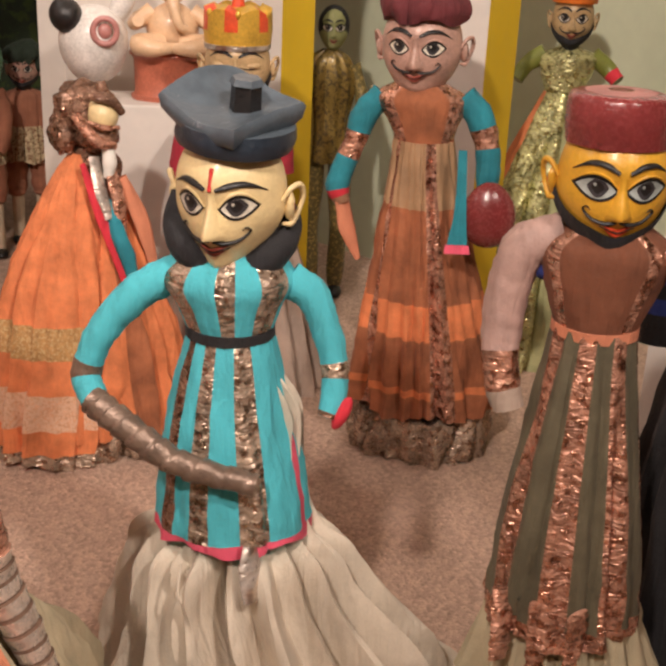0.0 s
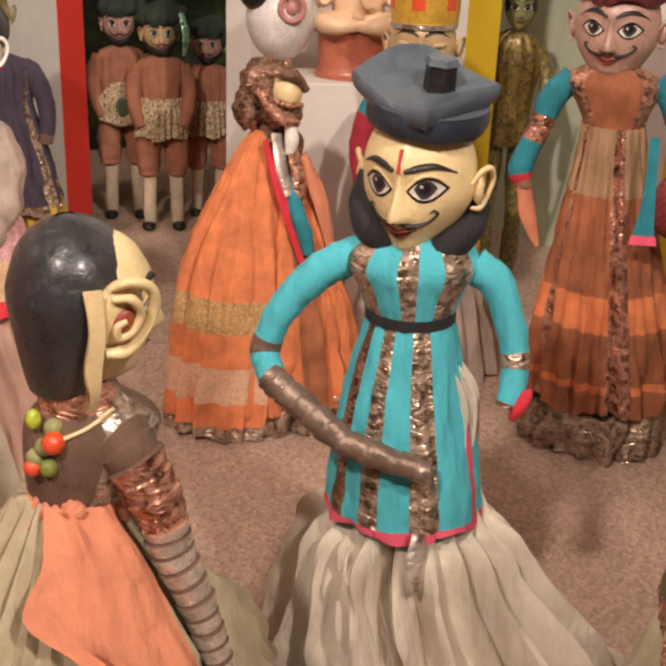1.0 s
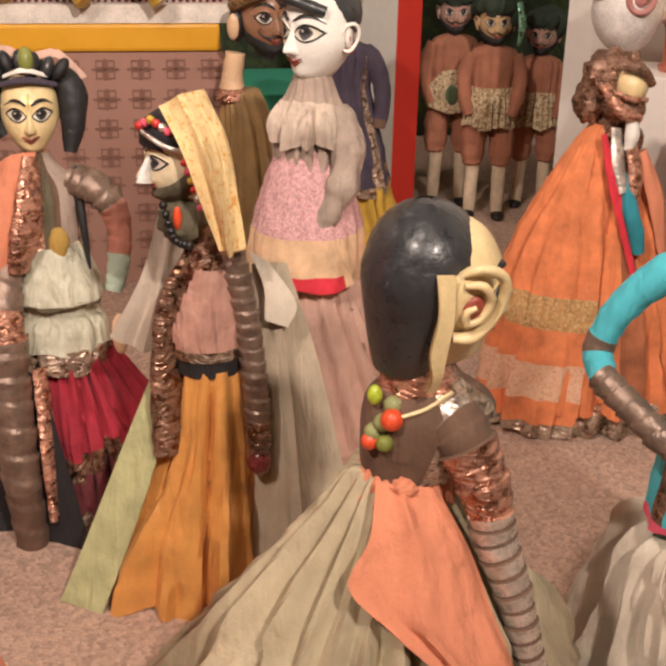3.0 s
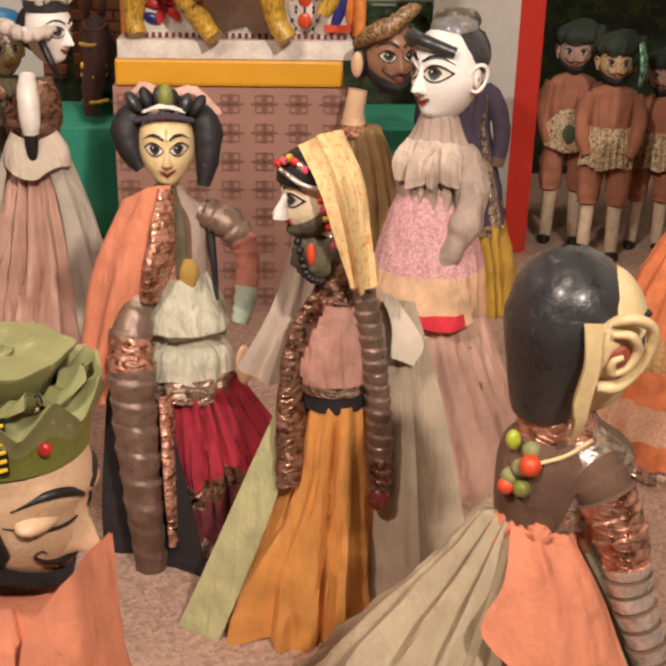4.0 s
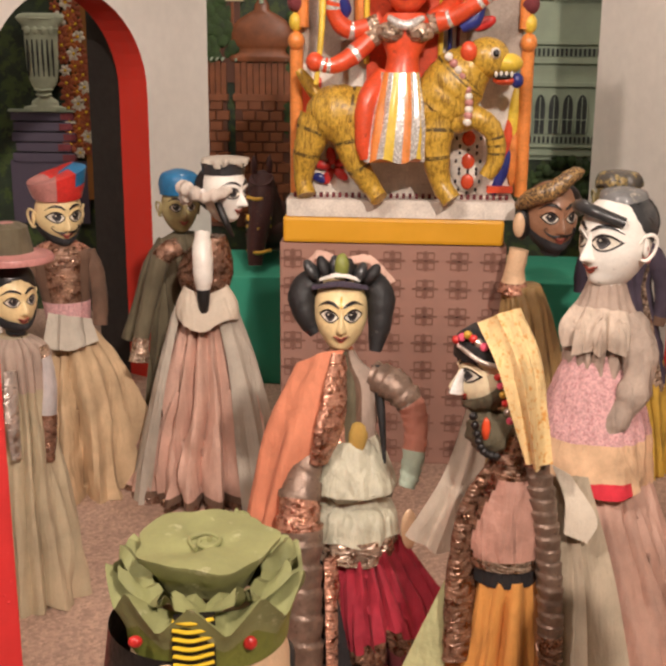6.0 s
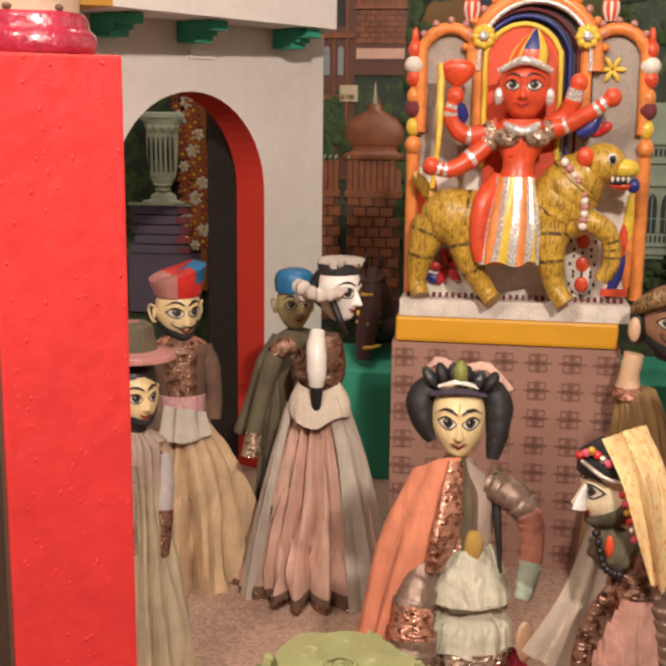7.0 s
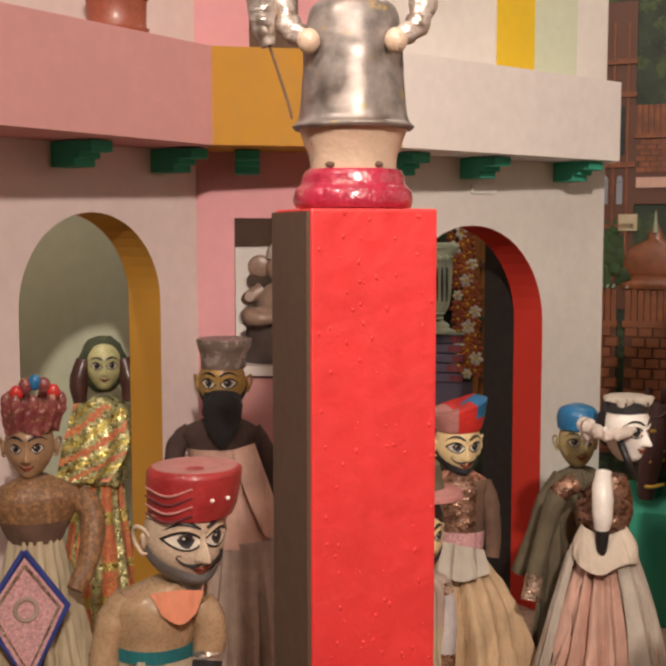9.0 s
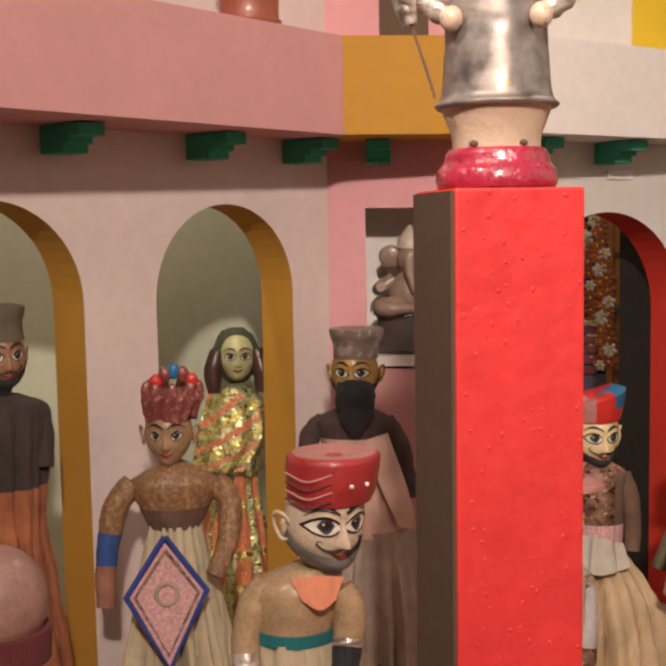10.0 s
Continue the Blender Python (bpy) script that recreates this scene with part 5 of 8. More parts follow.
def pink_woman():
    d = Doll()
    d.lathe([(0.0, 0.10, 0.09, 0.02, 0), (0.08, 0.088, 0.08, 0.0, 0), (0.19, 0.068, 0.065, -0.028, 0), (0.27, 0.055, 0.05, -0.035, 0)], DUSTY_PINK, folds=(11, 0.09, 0.03, 81), sub=6)
    d.lathe([(0.0, 0.11, 0.08, 0.035, -0.02), (0.012, 0.10, 0.075, 0.032, -0.02)], DUSTY_PINK, folds=(7, 0.12, 0.1, 9), sub=2)
    d.lathe([(0.208, 0.076, 0.078, -0.034, -0.008), (0.238, 0.073, 0.074, -0.036, -0.006), (0.27, 0.068, 0.064, -0.036, -0.004), (0.32, 0.052, 0.05, -0.038, -0.002), (0.36, 0.034, 0.034, -0.04, 0)], PINK_PRINT, seg=64, folds=(6, 0.04, 0.02, 82), sub=6, pick=lambda a, t: (RED_TRIM if t < 0.11 and -55 < math.degrees(a) < 40 else (PEACH_CLOTH if t < 0.46 else None)))
    d.lathe([(0.33, 0.038, 0.038, -0.036, 0), (0.365, 0.044, 0.04, -0.036, 0), (0.40, 0.042, 0.038, -0.036, 0), (0.422, 0.03, 0.028, -0.034, 0), (0.445, 0.022, 0.022, -0.034, 0)], GREY_ROSE, folds=(8, 0.09, 0.04, 83), sub=5)
    d.sheet([[(-0.068, -0.02, 0.415), (-0.052, -0.036, 0.418), (-0.03, -0.04, 0.418), (-0.006, -0.034, 0.415)], [(-0.082, -0.03, 0.395), (-0.058, -0.052, 0.392), (-0.03, -0.056, 0.395), (0.0, -0.046, 0.392)], [(-0.080, -0.026, 0.372), (-0.058, -0.046, 0.366), (-0.03, -0.052, 0.37), (0.004, -0.04, 0.366)]], cloth("grey_cream_ruffle", (0.58, 0.47, 0.38), wrinkle=1.0), ripple=0.008, waves=3.5)
    d.tube([(-0.005, -0.015, 0.405), (0.012, -0.03, 0.375), (0.010, -0.042, 0.33), (-0.006, -0.05, 0.295), (-0.018, -0.052, 0.268)], [0.018, 0.022, 0.021, 0.016, 0.012], cloth("crumpled_grey_sleeve", (0.42, 0.33, 0.27), wrinkle=1.0), seg=28, sub=12, ridges=4, depth=0.10, flat=0.8)
    d.tube([(-0.034, 0, 0.42), (-0.034, 0, 0.455)], [0.024, 0.022], PALE_FACE)
    d.head((-0.028, 0, 0.492), 0.088, 0.112, 0.092, PALE_FACE, yaw=-42, pitch=2, eye=0.165, jaw=0.5, lip=LIP, ears=True, nose=1.1)
    s = d.mark()
    d.ball((0, 0.014, 0.022), (0.0445, 0.043, 0.040), HAIR_GREY, seg=24, rings=12)
    d.tube([(-0.044, -0.018, 0.03), (-0.02, -0.046, 0.045), (0.01, -0.050, 0.042), (0.038, -0.026, 0.030)], [0.005, 0.008, 0.008, 0.006], HAIR_GREY)
    d.lathe([(0.046, 0.030, 0.031, 0, 0.010), (0.060, 0.027, 0.028, 0, 0.010), (0.065, 0.010, 0.010, 0, 0.010)], paint("grey_cap_paint", (0.16, 0.16, 0.16), worn=(0.4, 0.36, 0.3), wear=0.15), sub=3)
    d.move(s, Matrix.Translation((-0.028, 0, 0.492)) @ Euler((0, 0, radians(-42))).to_matrix().to_4x4())
    d.ball((0.012, -0.018, 0.478), (0.005, 0.005, 0.007), RED_GLOSS)
    d.place("puppet", -0.44, 1.65, -80.8, "white-faced woman puppet in grey blouse and pink printed apron", group="string puppets", base=(0.0, -0.10), top=0.5)
    d = Doll()
    d.lathe([(0.0, 0.055, 0.05, 0.01, 0), (0.10, 0.05, 0.045, 0.0, 0), (0.2, 0.045, 0.04, -0.02, 0)], cloth("mustard_cotton", (0.55, 0.34, 0.05)), folds=(7, 0.12, 0.05, 5), sub=5)
    d.lathe([(0.15, 0.075, 0.06, -0.045, 0), (0.18, 0.074, 0.06, -0.045, 0), (0.24, 0.065, 0.052, -0.048, 0), (0.33, 0.045, 0.04, -0.052, 0), (0.385, 0.055, 0.04, -0.054, 0), (0.405, 0.025, 0.025, -0.06, 0)], PURPLE_DARK, folds=(8, 0.06, 0.02, 91), sub=5, pick=lambda a, t: SILVER if t < 0.14 or (46 < math.degrees(a) < 60 and t < 0.8) else None)
    d.tube([(-0.02, -0.005, 0.388), (-0.002, -0.01, 0.372), (0.014, -0.012, 0.33), (0.015, -0.016, 0.29), (0.011, -0.018, 0.264)], [0.017, 0.018, 0.015, 0.013, 0.011], PURPLE_DARK, sub=8, pick=zones((0.85, PURPLE_DARK), (1, OLD_BROWN)))
    d.tube([(-0.09, -0.005, 0.388), (-0.115, -0.01, 0.36), (-0.12, -0.015, 0.31)], [0.017, 0.016, 0.012], PURPLE_DARK)
    d.head((-0.070, 0, 0.468), 0.074, 0.096, 0.07, OLIVE_FACE, yaw=-6, mous=INK)
    d.lathe([(0.49, 0.037, 0.036, -0.07, 0), (0.502, 0.038, 0.037, -0.07, 0), (0.514, 0.03, 0.03, -0.07, 0), (0.518, 0.01, 0.01, -0.07, 0)], paint("dark_grey_turban", (0.09, 0.08, 0.07), worn=(0.4, 0.3, 0.12), wear=0.2), sub=3, folds=(5, 0.04, 0.03, 2))
    d.place("puppet", -0.48, 2.15, -82.1, "olive-faced puppet in dark purple velvet with gold hem", group="string puppets")
    d = Doll()
    d.lathe([(0.0, 0.085, 0.07, -0.04, 0), (0.15, 0.07, 0.06, -0.04, 0), (0.29, 0.04, 0.04, -0.045, 0), (0.34, 0.032, 0.03, -0.055, 0)], cloth("gold_brown_satin", (0.32, 0.20, 0.08), rough=0.5), folds=(8, 0.10, 0.03, 95), sub=5)
    d.tube([(-0.066, -0.01, 0.33), (-0.066, -0.012, 0.36), (-0.060, -0.01, 0.40)], [0.026, 0.017, 0.016], PEACH_FACE, pick=zones((0.3, COPPER), (1, PEACH_FACE)))
    d.head((-0.012, 0, 0.452), 0.084, 0.118, 0.088, BROWN_FACE, yaw=24, pitch=2, beard=BEARD, mous=INK, ears=False, jaw=0.6)
    d.ball((-0.058, -0.018, 0.442), (0.014, 0.012, 0.026), INK, (0, 0, -20))
    d.ball((-0.062, -0.027, 0.442), (0.010, 0.007, 0.020), PEACH_FACE, (0, 0, -20))
    d.ball((-0.010, 0.012, 0.475), (0.045, 0.042, 0.036), INK)
    d.tube([(-0.062, -0.01, 0.47), (-0.045, -0.034, 0.487), (-0.012, -0.042, 0.502), (0.016, -0.03, 0.524), (0.030, -0.012, 0.528)], [0.010, 0.014, 0.014, 0.012, 0.006], paint("brown_cream_striped_paint", (0.45, 0.27, 0.10), worn=(0.08, 0.05, 0.03), wear=0.25, scale=160), ridges=9, depth=0.06, sub=8)
    d.place("puppet", -0.62, 2.02, -77.1, "brown-faced black-bearded puppet with a curved striped turban", group="string puppets", base=(0, 0.0))


def central_dancer():
    d = Doll()
    d.lathe([(0.0, 0.075, 0.07, 0.01, 0), (0.06, 0.08, 0.07, 0.008, 0), (0.12, 0.07, 0.06, 0.0, 0), (0.19, 0.04, 0.04, -0.012, 0)], CRIMSON, folds=(10, 0.17, 0.08, 101), sub=8, pick=lambda a, t: SILVER if t < 0.16 else (MAROON if t < 0.44 + 0.06 * math.sin(5 * a) else (BROCADE_DARK if t < 0.56 + 0.05 * math.sin(5 * a) else None)))
    d.lathe([(0.0, 0.06, 0.05, 0.03, -0.035), (0.02, 0.062, 0.05, 0.03, -0.035), (0.05, 0.04, 0.03, 0.02, -0.03)], MAROON, folds=(7, 0.16, 0.1, 102), sub=3, pick=stripes((None, 0.3, NAVY), (-60, 60, SILVER)))
    d.lathe([(0.178, 0.050, 0.048, -0.024, -0.004), (0.203, 0.053, 0.051, -0.025, -0.004)], SILVER, folds=(6, 0.04, 0.03, 3), sub=3)
    d.lathe([(0.200, 0.054, 0.050, -0.025, -0.004), (0.225, 0.050, 0.047, -0.025, -0.003), (0.238, 0.038, 0.038, -0.026, 0), (0.262, 0.044, 0.04, -0.026, 0), (0.29, 0.038, 0.035, -0.03, 0), (0.31, 0.028, 0.026, -0.034, 0)], SAGE, folds=(5, 0.025, 0.02, 103), sub=5)
    d.lathe([(0.250, 0.051, 0.048, -0.025, -0.004), (0.255, 0.052, 0.048, -0.025, -0.004), (0.278, 0.045, 0.042, -0.027, -0.002), (0.306, 0.034, 0.033, -0.031, 0)], SAGE, folds=(5, 0.025, 0.02, 104), sub=4, pick=lambda a, t: OLIVE_CLOTH if t < 0.09 else None)
    d.lathe([(0.285, 0.036, 0.034, -0.036, 0.002), (0.33, 0.044, 0.035, -0.04, 0.002), (0.365, 0.046, 0.034, -0.042, 0.002), (0.385, 0.025, 0.022, -0.04, 0), (0.40, 0.014, 0.014, -0.038, 0)], COPPER, sub=5, pick=stripes((8, 30, OLIVE_CLOTH), (30, 40, OLD_BROWN), (40, 100, GREY_ROSE)))
    d.ball((-0.018, -0.030, 0.312), (0.011, 0.006, 0.016), cloth("ochre_bodice", (0.42, 0.26, 0.06)), rough=0.2)
    d.tube([(-0.040, -0.032, 0.402), (-0.044, -0.046, 0.36), (-0.050, -0.050, 0.325), (-0.060, -0.048, 0.290)], [0.011, 0.018, 0.020, 0.013], COPPER, seg=18, sub=8, flat=0.45)
    d.sheet([[(-0.034, -0.030, 0.406), (-0.058, -0.032, 0.404), (-0.084, -0.016, 0.388), (-0.096, 0.02, 0.365)], [(-0.060, -0.050, 0.325), (-0.09, -0.05, 0.32), (-0.118, -0.022, 0.315), (-0.12, 0.02, 0.31)], [(-0.09, -0.045, 0.25), (-0.112, -0.045, 0.245), (-0.134, -0.02, 0.24), (-0.135, 0.02, 0.24)], [(-0.112, -0.04, 0.175), (-0.128, -0.04, 0.17), (-0.146, -0.02, 0.165), (-0.148, 0.02, 0.165)]], CORAL, ripple=0.0045, waves=2.2, thick=0.002, sub=8)
    d.tube([(-0.002, -0.006, 0.372), (0.02, -0.016, 0.365), (0.04, -0.02, 0.345), (0.046, -0.026, 0.318), (0.042, -0.034, 0.285), (0.036, -0.04, 0.262)], [0.016, 0.018, 0.015, 0.013, 0.012, 0.009], SILVER, seg=14, sub=14, wrap=12, lap=0.16, pick=zones((0.38, WOUND), (0.72, cloth("rose_brown_sleeve", (0.42, 0.17, 0.12))), (1, cloth("pale_jade_cuff", (0.36, 0.43, 0.34)))))
    d.tube([(0.002, -0.010, 0.385), (0.008, -0.018, 0.33), (0.012, -0.020, 0.28)], [0.006, 0.0045, 0.002], HAIR)
    d.tube([(-0.068, -0.024, 0.305), (-0.080, -0.050, 0.255), (-0.080, -0.062, 0.215), (-0.078, -0.068, 0.17), (-0.074, -0.072, 0.115), (-0.070, -0.07, 0.06), (-0.066, -0.06, 0.0)], [0.014, 0.022, 0.025, 0.023, 0.021, 0.019, 0.017], WOUND, seg=22, sub=26, wrap=12, lap=0.15, pick=zones((0.18, WOUND), (0.30, COPPER), (0.80, WOUND), (1, OLD_BROWN)))
    d.tube([(-0.046, -0.055, 0.19), (-0.042, -0.068, 0.12), (-0.04, -0.07, 0.03)], [0.010, 0.011, 0.008], COPPER, flat=0.5)
    d.sheet([[(-0.11, -0.01, 0.18), (-0.075, -0.045, 0.19), (-0.045, -0.055, 0.18)], [(-0.12, -0.02, 0.06), (-0.07, -0.048, 0.06), (-0.014, -0.088, 0.06)], [(-0.12, -0.02, 0.0), (-0.06, -0.05, 0.0), (0.0, -0.096, 0.0)]], BLACK_CLOTH, ripple=0.004, waves=2)
    d.ball((0.040, -0.036, 0.214), (0.009, 0.004, 0.022), PEACH_FACE)
    d.head((-0.039, -0.004, 0.440), 0.060, 0.082, 0.064, CREAM, yaw=2, pitch=3, eye=0.15, jaw=0.35, mark=GOLD_PAINT, ears=False)
    d.ball((-0.04, 0.016, 0.452), (0.036, 0.03, 0.042), HAIR)
    d.tube([(-0.066, 0.004, 0.478), (-0.082, 0.0, 0.462), (-0.078, -0.004, 0.438), (-0.066, -0.008, 0.418)], [0.012, 0.0155, 0.014, 0.007], HAIR, sub=6)
    d.tube([(-0.012, 0.004, 0.478), (0.004, 0.0, 0.462), (0.005, -0.004, 0.435), (0.000, -0.01, 0.40)], [0.012, 0.0155, 0.014, 0.007], HAIR, sub=6)
    d.tube([(-0.070, -0.016, 0.470), (-0.04, -0.034, 0.478), (-0.010, -0.016, 0.470)], [0.003, 0.004, 0.003], PURPLE_DARK, flat=0.6)
    d.tube([(-0.062, -0.018, 0.479), (-0.04, -0.030, 0.487), (-0.018, -0.018, 0.479)], [0.002, 0.003, 0.002], PALE_FACE, flat=0.6)
    d.ball((-0.038, -0.024, 0.495), (0.008, 0.008, 0.014), DEEP_GREEN)
    for k in range(6):
        x = -0.072 + 0.0135 * k
        d.ball((x, -0.012, 0.488 + 0.004 * math.sin(k)), (0.007, 0.01, 0.013), HAIR if k % 2 else HAIR_GREY, (0, (k - 2.5) * 14, 0), seg=12, rings=8)
    d.sheet([[(-0.086, 0.004, 0.468), (-0.068, 0.01, 0.496), (-0.045, 0.01, 0.490)], [(-0.088, 0.012, 0.47), (-0.068, 0.016, 0.503), (-0.042, 0.016, 0.497)]], DUSTY_PINK, ripple=0.001)
    d.sheet([[(-0.032, 0.01, 0.490), (-0.008, 0.008, 0.492), (0.016, 0.0, 0.472)], [(-0.032, 0.016, 0.497), (-0.006, 0.014, 0.499), (0.022, 0.004, 0.474)]], DUSTY_PINK, ripple=0.001)
    d.place("puppet", -0.68, 1.38, -67.5, "dancer puppet with black curled hair, coral cape and crimson skirt", group="string puppets", base=(0.0, -0.085), top=0.45)


def green_hat_man():
    d = Doll()
    d.lathe([(0.0, 0.15, 0.13, 0.0, 0), (0.12, 0.11, 0.10, 0, 0), (0.24, 0.06, 0.055, 0.006, 0), (0.31, 0.05, 0.045, 0.006, 0), (0.335, 0.022, 0.022, 0.004, 0)], CORAL, folds=(9, 0.11, 0.04, 111), sub=6)
    d.sheet([[(0.010, -0.060, 0.345), (0.034, -0.058, 0.374), (0.058, -0.035, 0.384)], [(-0.005, -0.075, 0.27), (0.03, -0.08, 0.28), (0.062, -0.05, 0.29)], [(-0.02, -0.09, 0.18), (0.03, -0.1, 0.18), (0.085, -0.06, 0.18)]], CORAL, ripple=0.004, waves=2, thick=0.002)
    d.head((0.008, 0, 0.397), 0.090, 0.112, 0.092, PEACH_FACE, yaw=56, pitch=12, half_shut=True, lid=PEACH_FACE, ears=False, mous=INK, beard=BEARD, eye=0.17, jaw=0.4, nose=1.1)
    s = d.mark()
    d.grid([[(cx + r * math.sin(a), 0.004 - r * math.cos(a), z) for a in (radians(128 + 228 * k / 30) for k in range(31))] for z, r, cx in ((0.325, 0.034, -0.002), (0.345, 0.043, -0.004), (0.375, 0.046, -0.004), (0.405, 0.046, 0.0))], INK, False)
    d.tube([(-0.003, -0.045, 0.405), (-0.001, -0.046, 0.375), (0.002, -0.044, 0.352)], [0.0025, 0.003, 0.006], INK, seg=10, flat=0.5)
    # ear plate with its red rim and curl
    d.ball((-0.017, -0.044, 0.381), (0.014, 0.006, 0.025), PEACH_FACE, (0, 8, -14))
    d.tube([(-0.020 + 0.0105 * math.cos(q), -0.0495 - 0.002 * math.sin(q), 0.383 + 0.018 * math.sin(q)) for q in (0.4 + k * 0.42 for k in range(12))], 0.0024, RED_GLOSS, sub=3)
    d.tube([(-0.018 + 0.006 * math.cos(q), -0.051, 0.378 + 0.009 * math.sin(q)) for q in (0.6 + k * 0.5 for k in range(9))], 0.0024, PEACH_FACE, sub=3)
    d.ball((-0.018, -0.050, 0.376), (0.0045, 0.003, 0.006), RED_GLOSS)
    d.move(s, Matrix.Translation((0, 0, 0.028)))
    # leafy crown: a zigzag collar, folded petals inside it and a flat rose on top
    tips = 9
    zig = lambda a, off: abs(2 * ((a * tips / (2 * math.pi) + off) % 1.0) - 1.0)
    rows = []
    for t in (0.0, 0.25, 0.5, 0.75, 1.0):
        rows.append([(0.009 + (0.0445 + 0.0085 * t * t + 0.002 * zig(a, 0.3) * t) * math.sin(a), -(0.0445 + 0.0085 * t * t + 0.002 * zig(a, 0.3) * t) * math.cos(a), 0.4270 + t * (0.024 + 0.020 * zig(a, 0.3))) for a in (2 * math.pi * j / 108 for j in range(108))])
    rows += [[(0.009 + (x - 0.009) * 0.93, y * 0.93, z - 0.0015) for x, y, z in rows[-1]], [(0.009 + (x - 0.009) * 0.72, y * 0.72, 0.458) for x, y, z in rows[-1]]]
    d.grid(rows, LEAF_GREEN, caps=(True, False), pick=lambda u, t: DEEP_GREEN if t < 0.34 else None)
    for k in range(8):
        a = 2 * math.pi * (k + 0.4) / 8
        fold = [[(0.009 + r * math.sin(a + b_), -r * math.cos(a + b_), z + lift) for b_, lift in ((-0.36 * n_, -0.004), (-0.14 * n_, 0.003), (0.05, 0.0), (0.2 * n_, 0.003), (0.36 * n_, -0.004))] for r, z, n_ in ((0.030, 0.460, 1.0), (0.038, 0.459, 1.0), (0.045, 0.465, 0.75), (0.0495, 0.472 + 0.004 * math.sin(k * 2.3), 0.2))]
        d.sheet(fold, LEAF_GREEN, sub=2, thick=0.0025)
    d.grid([[(0.009 + r * (1 + 0.05 * math.sin(5 * a + 0.6) + 0.03 * math.sin(9 * a)) * math.sin(a), -r * (1 + 0.05 * math.sin(5 * a + 0.6) + 0.03 * math.sin(9 * a)) * math.cos(a), z + 0.0012 * math.sin(3 * a + r * 90)) for a in (2 * math.pi * j / 60 for j in range(60))] for r, z in ((0.022, 0.456), (0.028, 0.468), (0.0375, 0.4790), (0.038, 0.4815), (0.030, 0.4815), (0.021, 0.4805), (0.012, 0.4795), (0.005, 0.479))], LEAF_GREEN)
    d.tube([(0.009 + (0.002 + 0.0011 * q) * math.cos(q * 1.3), (0.002 + 0.0011 * q) * math.sin(q * 1.3), 0.4802 + 0.0006 * math.cos(q)) for q in range(9)], 0.0014, LEAF_GREEN, sub=4)
    s = d.mark()
    for k in range(6):
        d.tube([(-0.012, -0.0505, 0.413 + 0.0075 * k), (-0.002, -0.0525, 0.4115 + 0.0075 * k), (0.010, -0.0505, 0.413 + 0.0075 * k)], 0.0016, YELLOW)
    d.sheet([[(-0.013, -0.0505, 0.408), (0.011, -0.0505, 0.408)], [(-0.011, -0.051, 0.456), (0.011, -0.051, 0.456)]], INK, sub=3)
    d.ball((0.03, -0.046, 0.423), (0.004, 0.003, 0.006), RED_GLOSS)
    d.ball((-0.032, -0.038, 0.425), (0.004, 0.003, 0.005), RED_GLOSS)
    d.move(s, Matrix.Translation((0, 0, 0.48)) @ Matrix.Diagonal((0.95, 0.95, 0.66, 1)) @ Matrix.Translation((0, 0, -0.48)))
    wool = cloth("white_wool", (0.66, 0.60, 0.53), bump=1.0, fine=260)
    d.ball((-0.042, -0.034, 0.322), (0.030, 0.026, 0.026), wool, rough=0.15, seg=26, rings=16)
    d.place("puppet", -0.53, 0.73, -57.0, "black-bearded puppet with a leafy green crown, woolly collar and coral robe", group="string puppets")

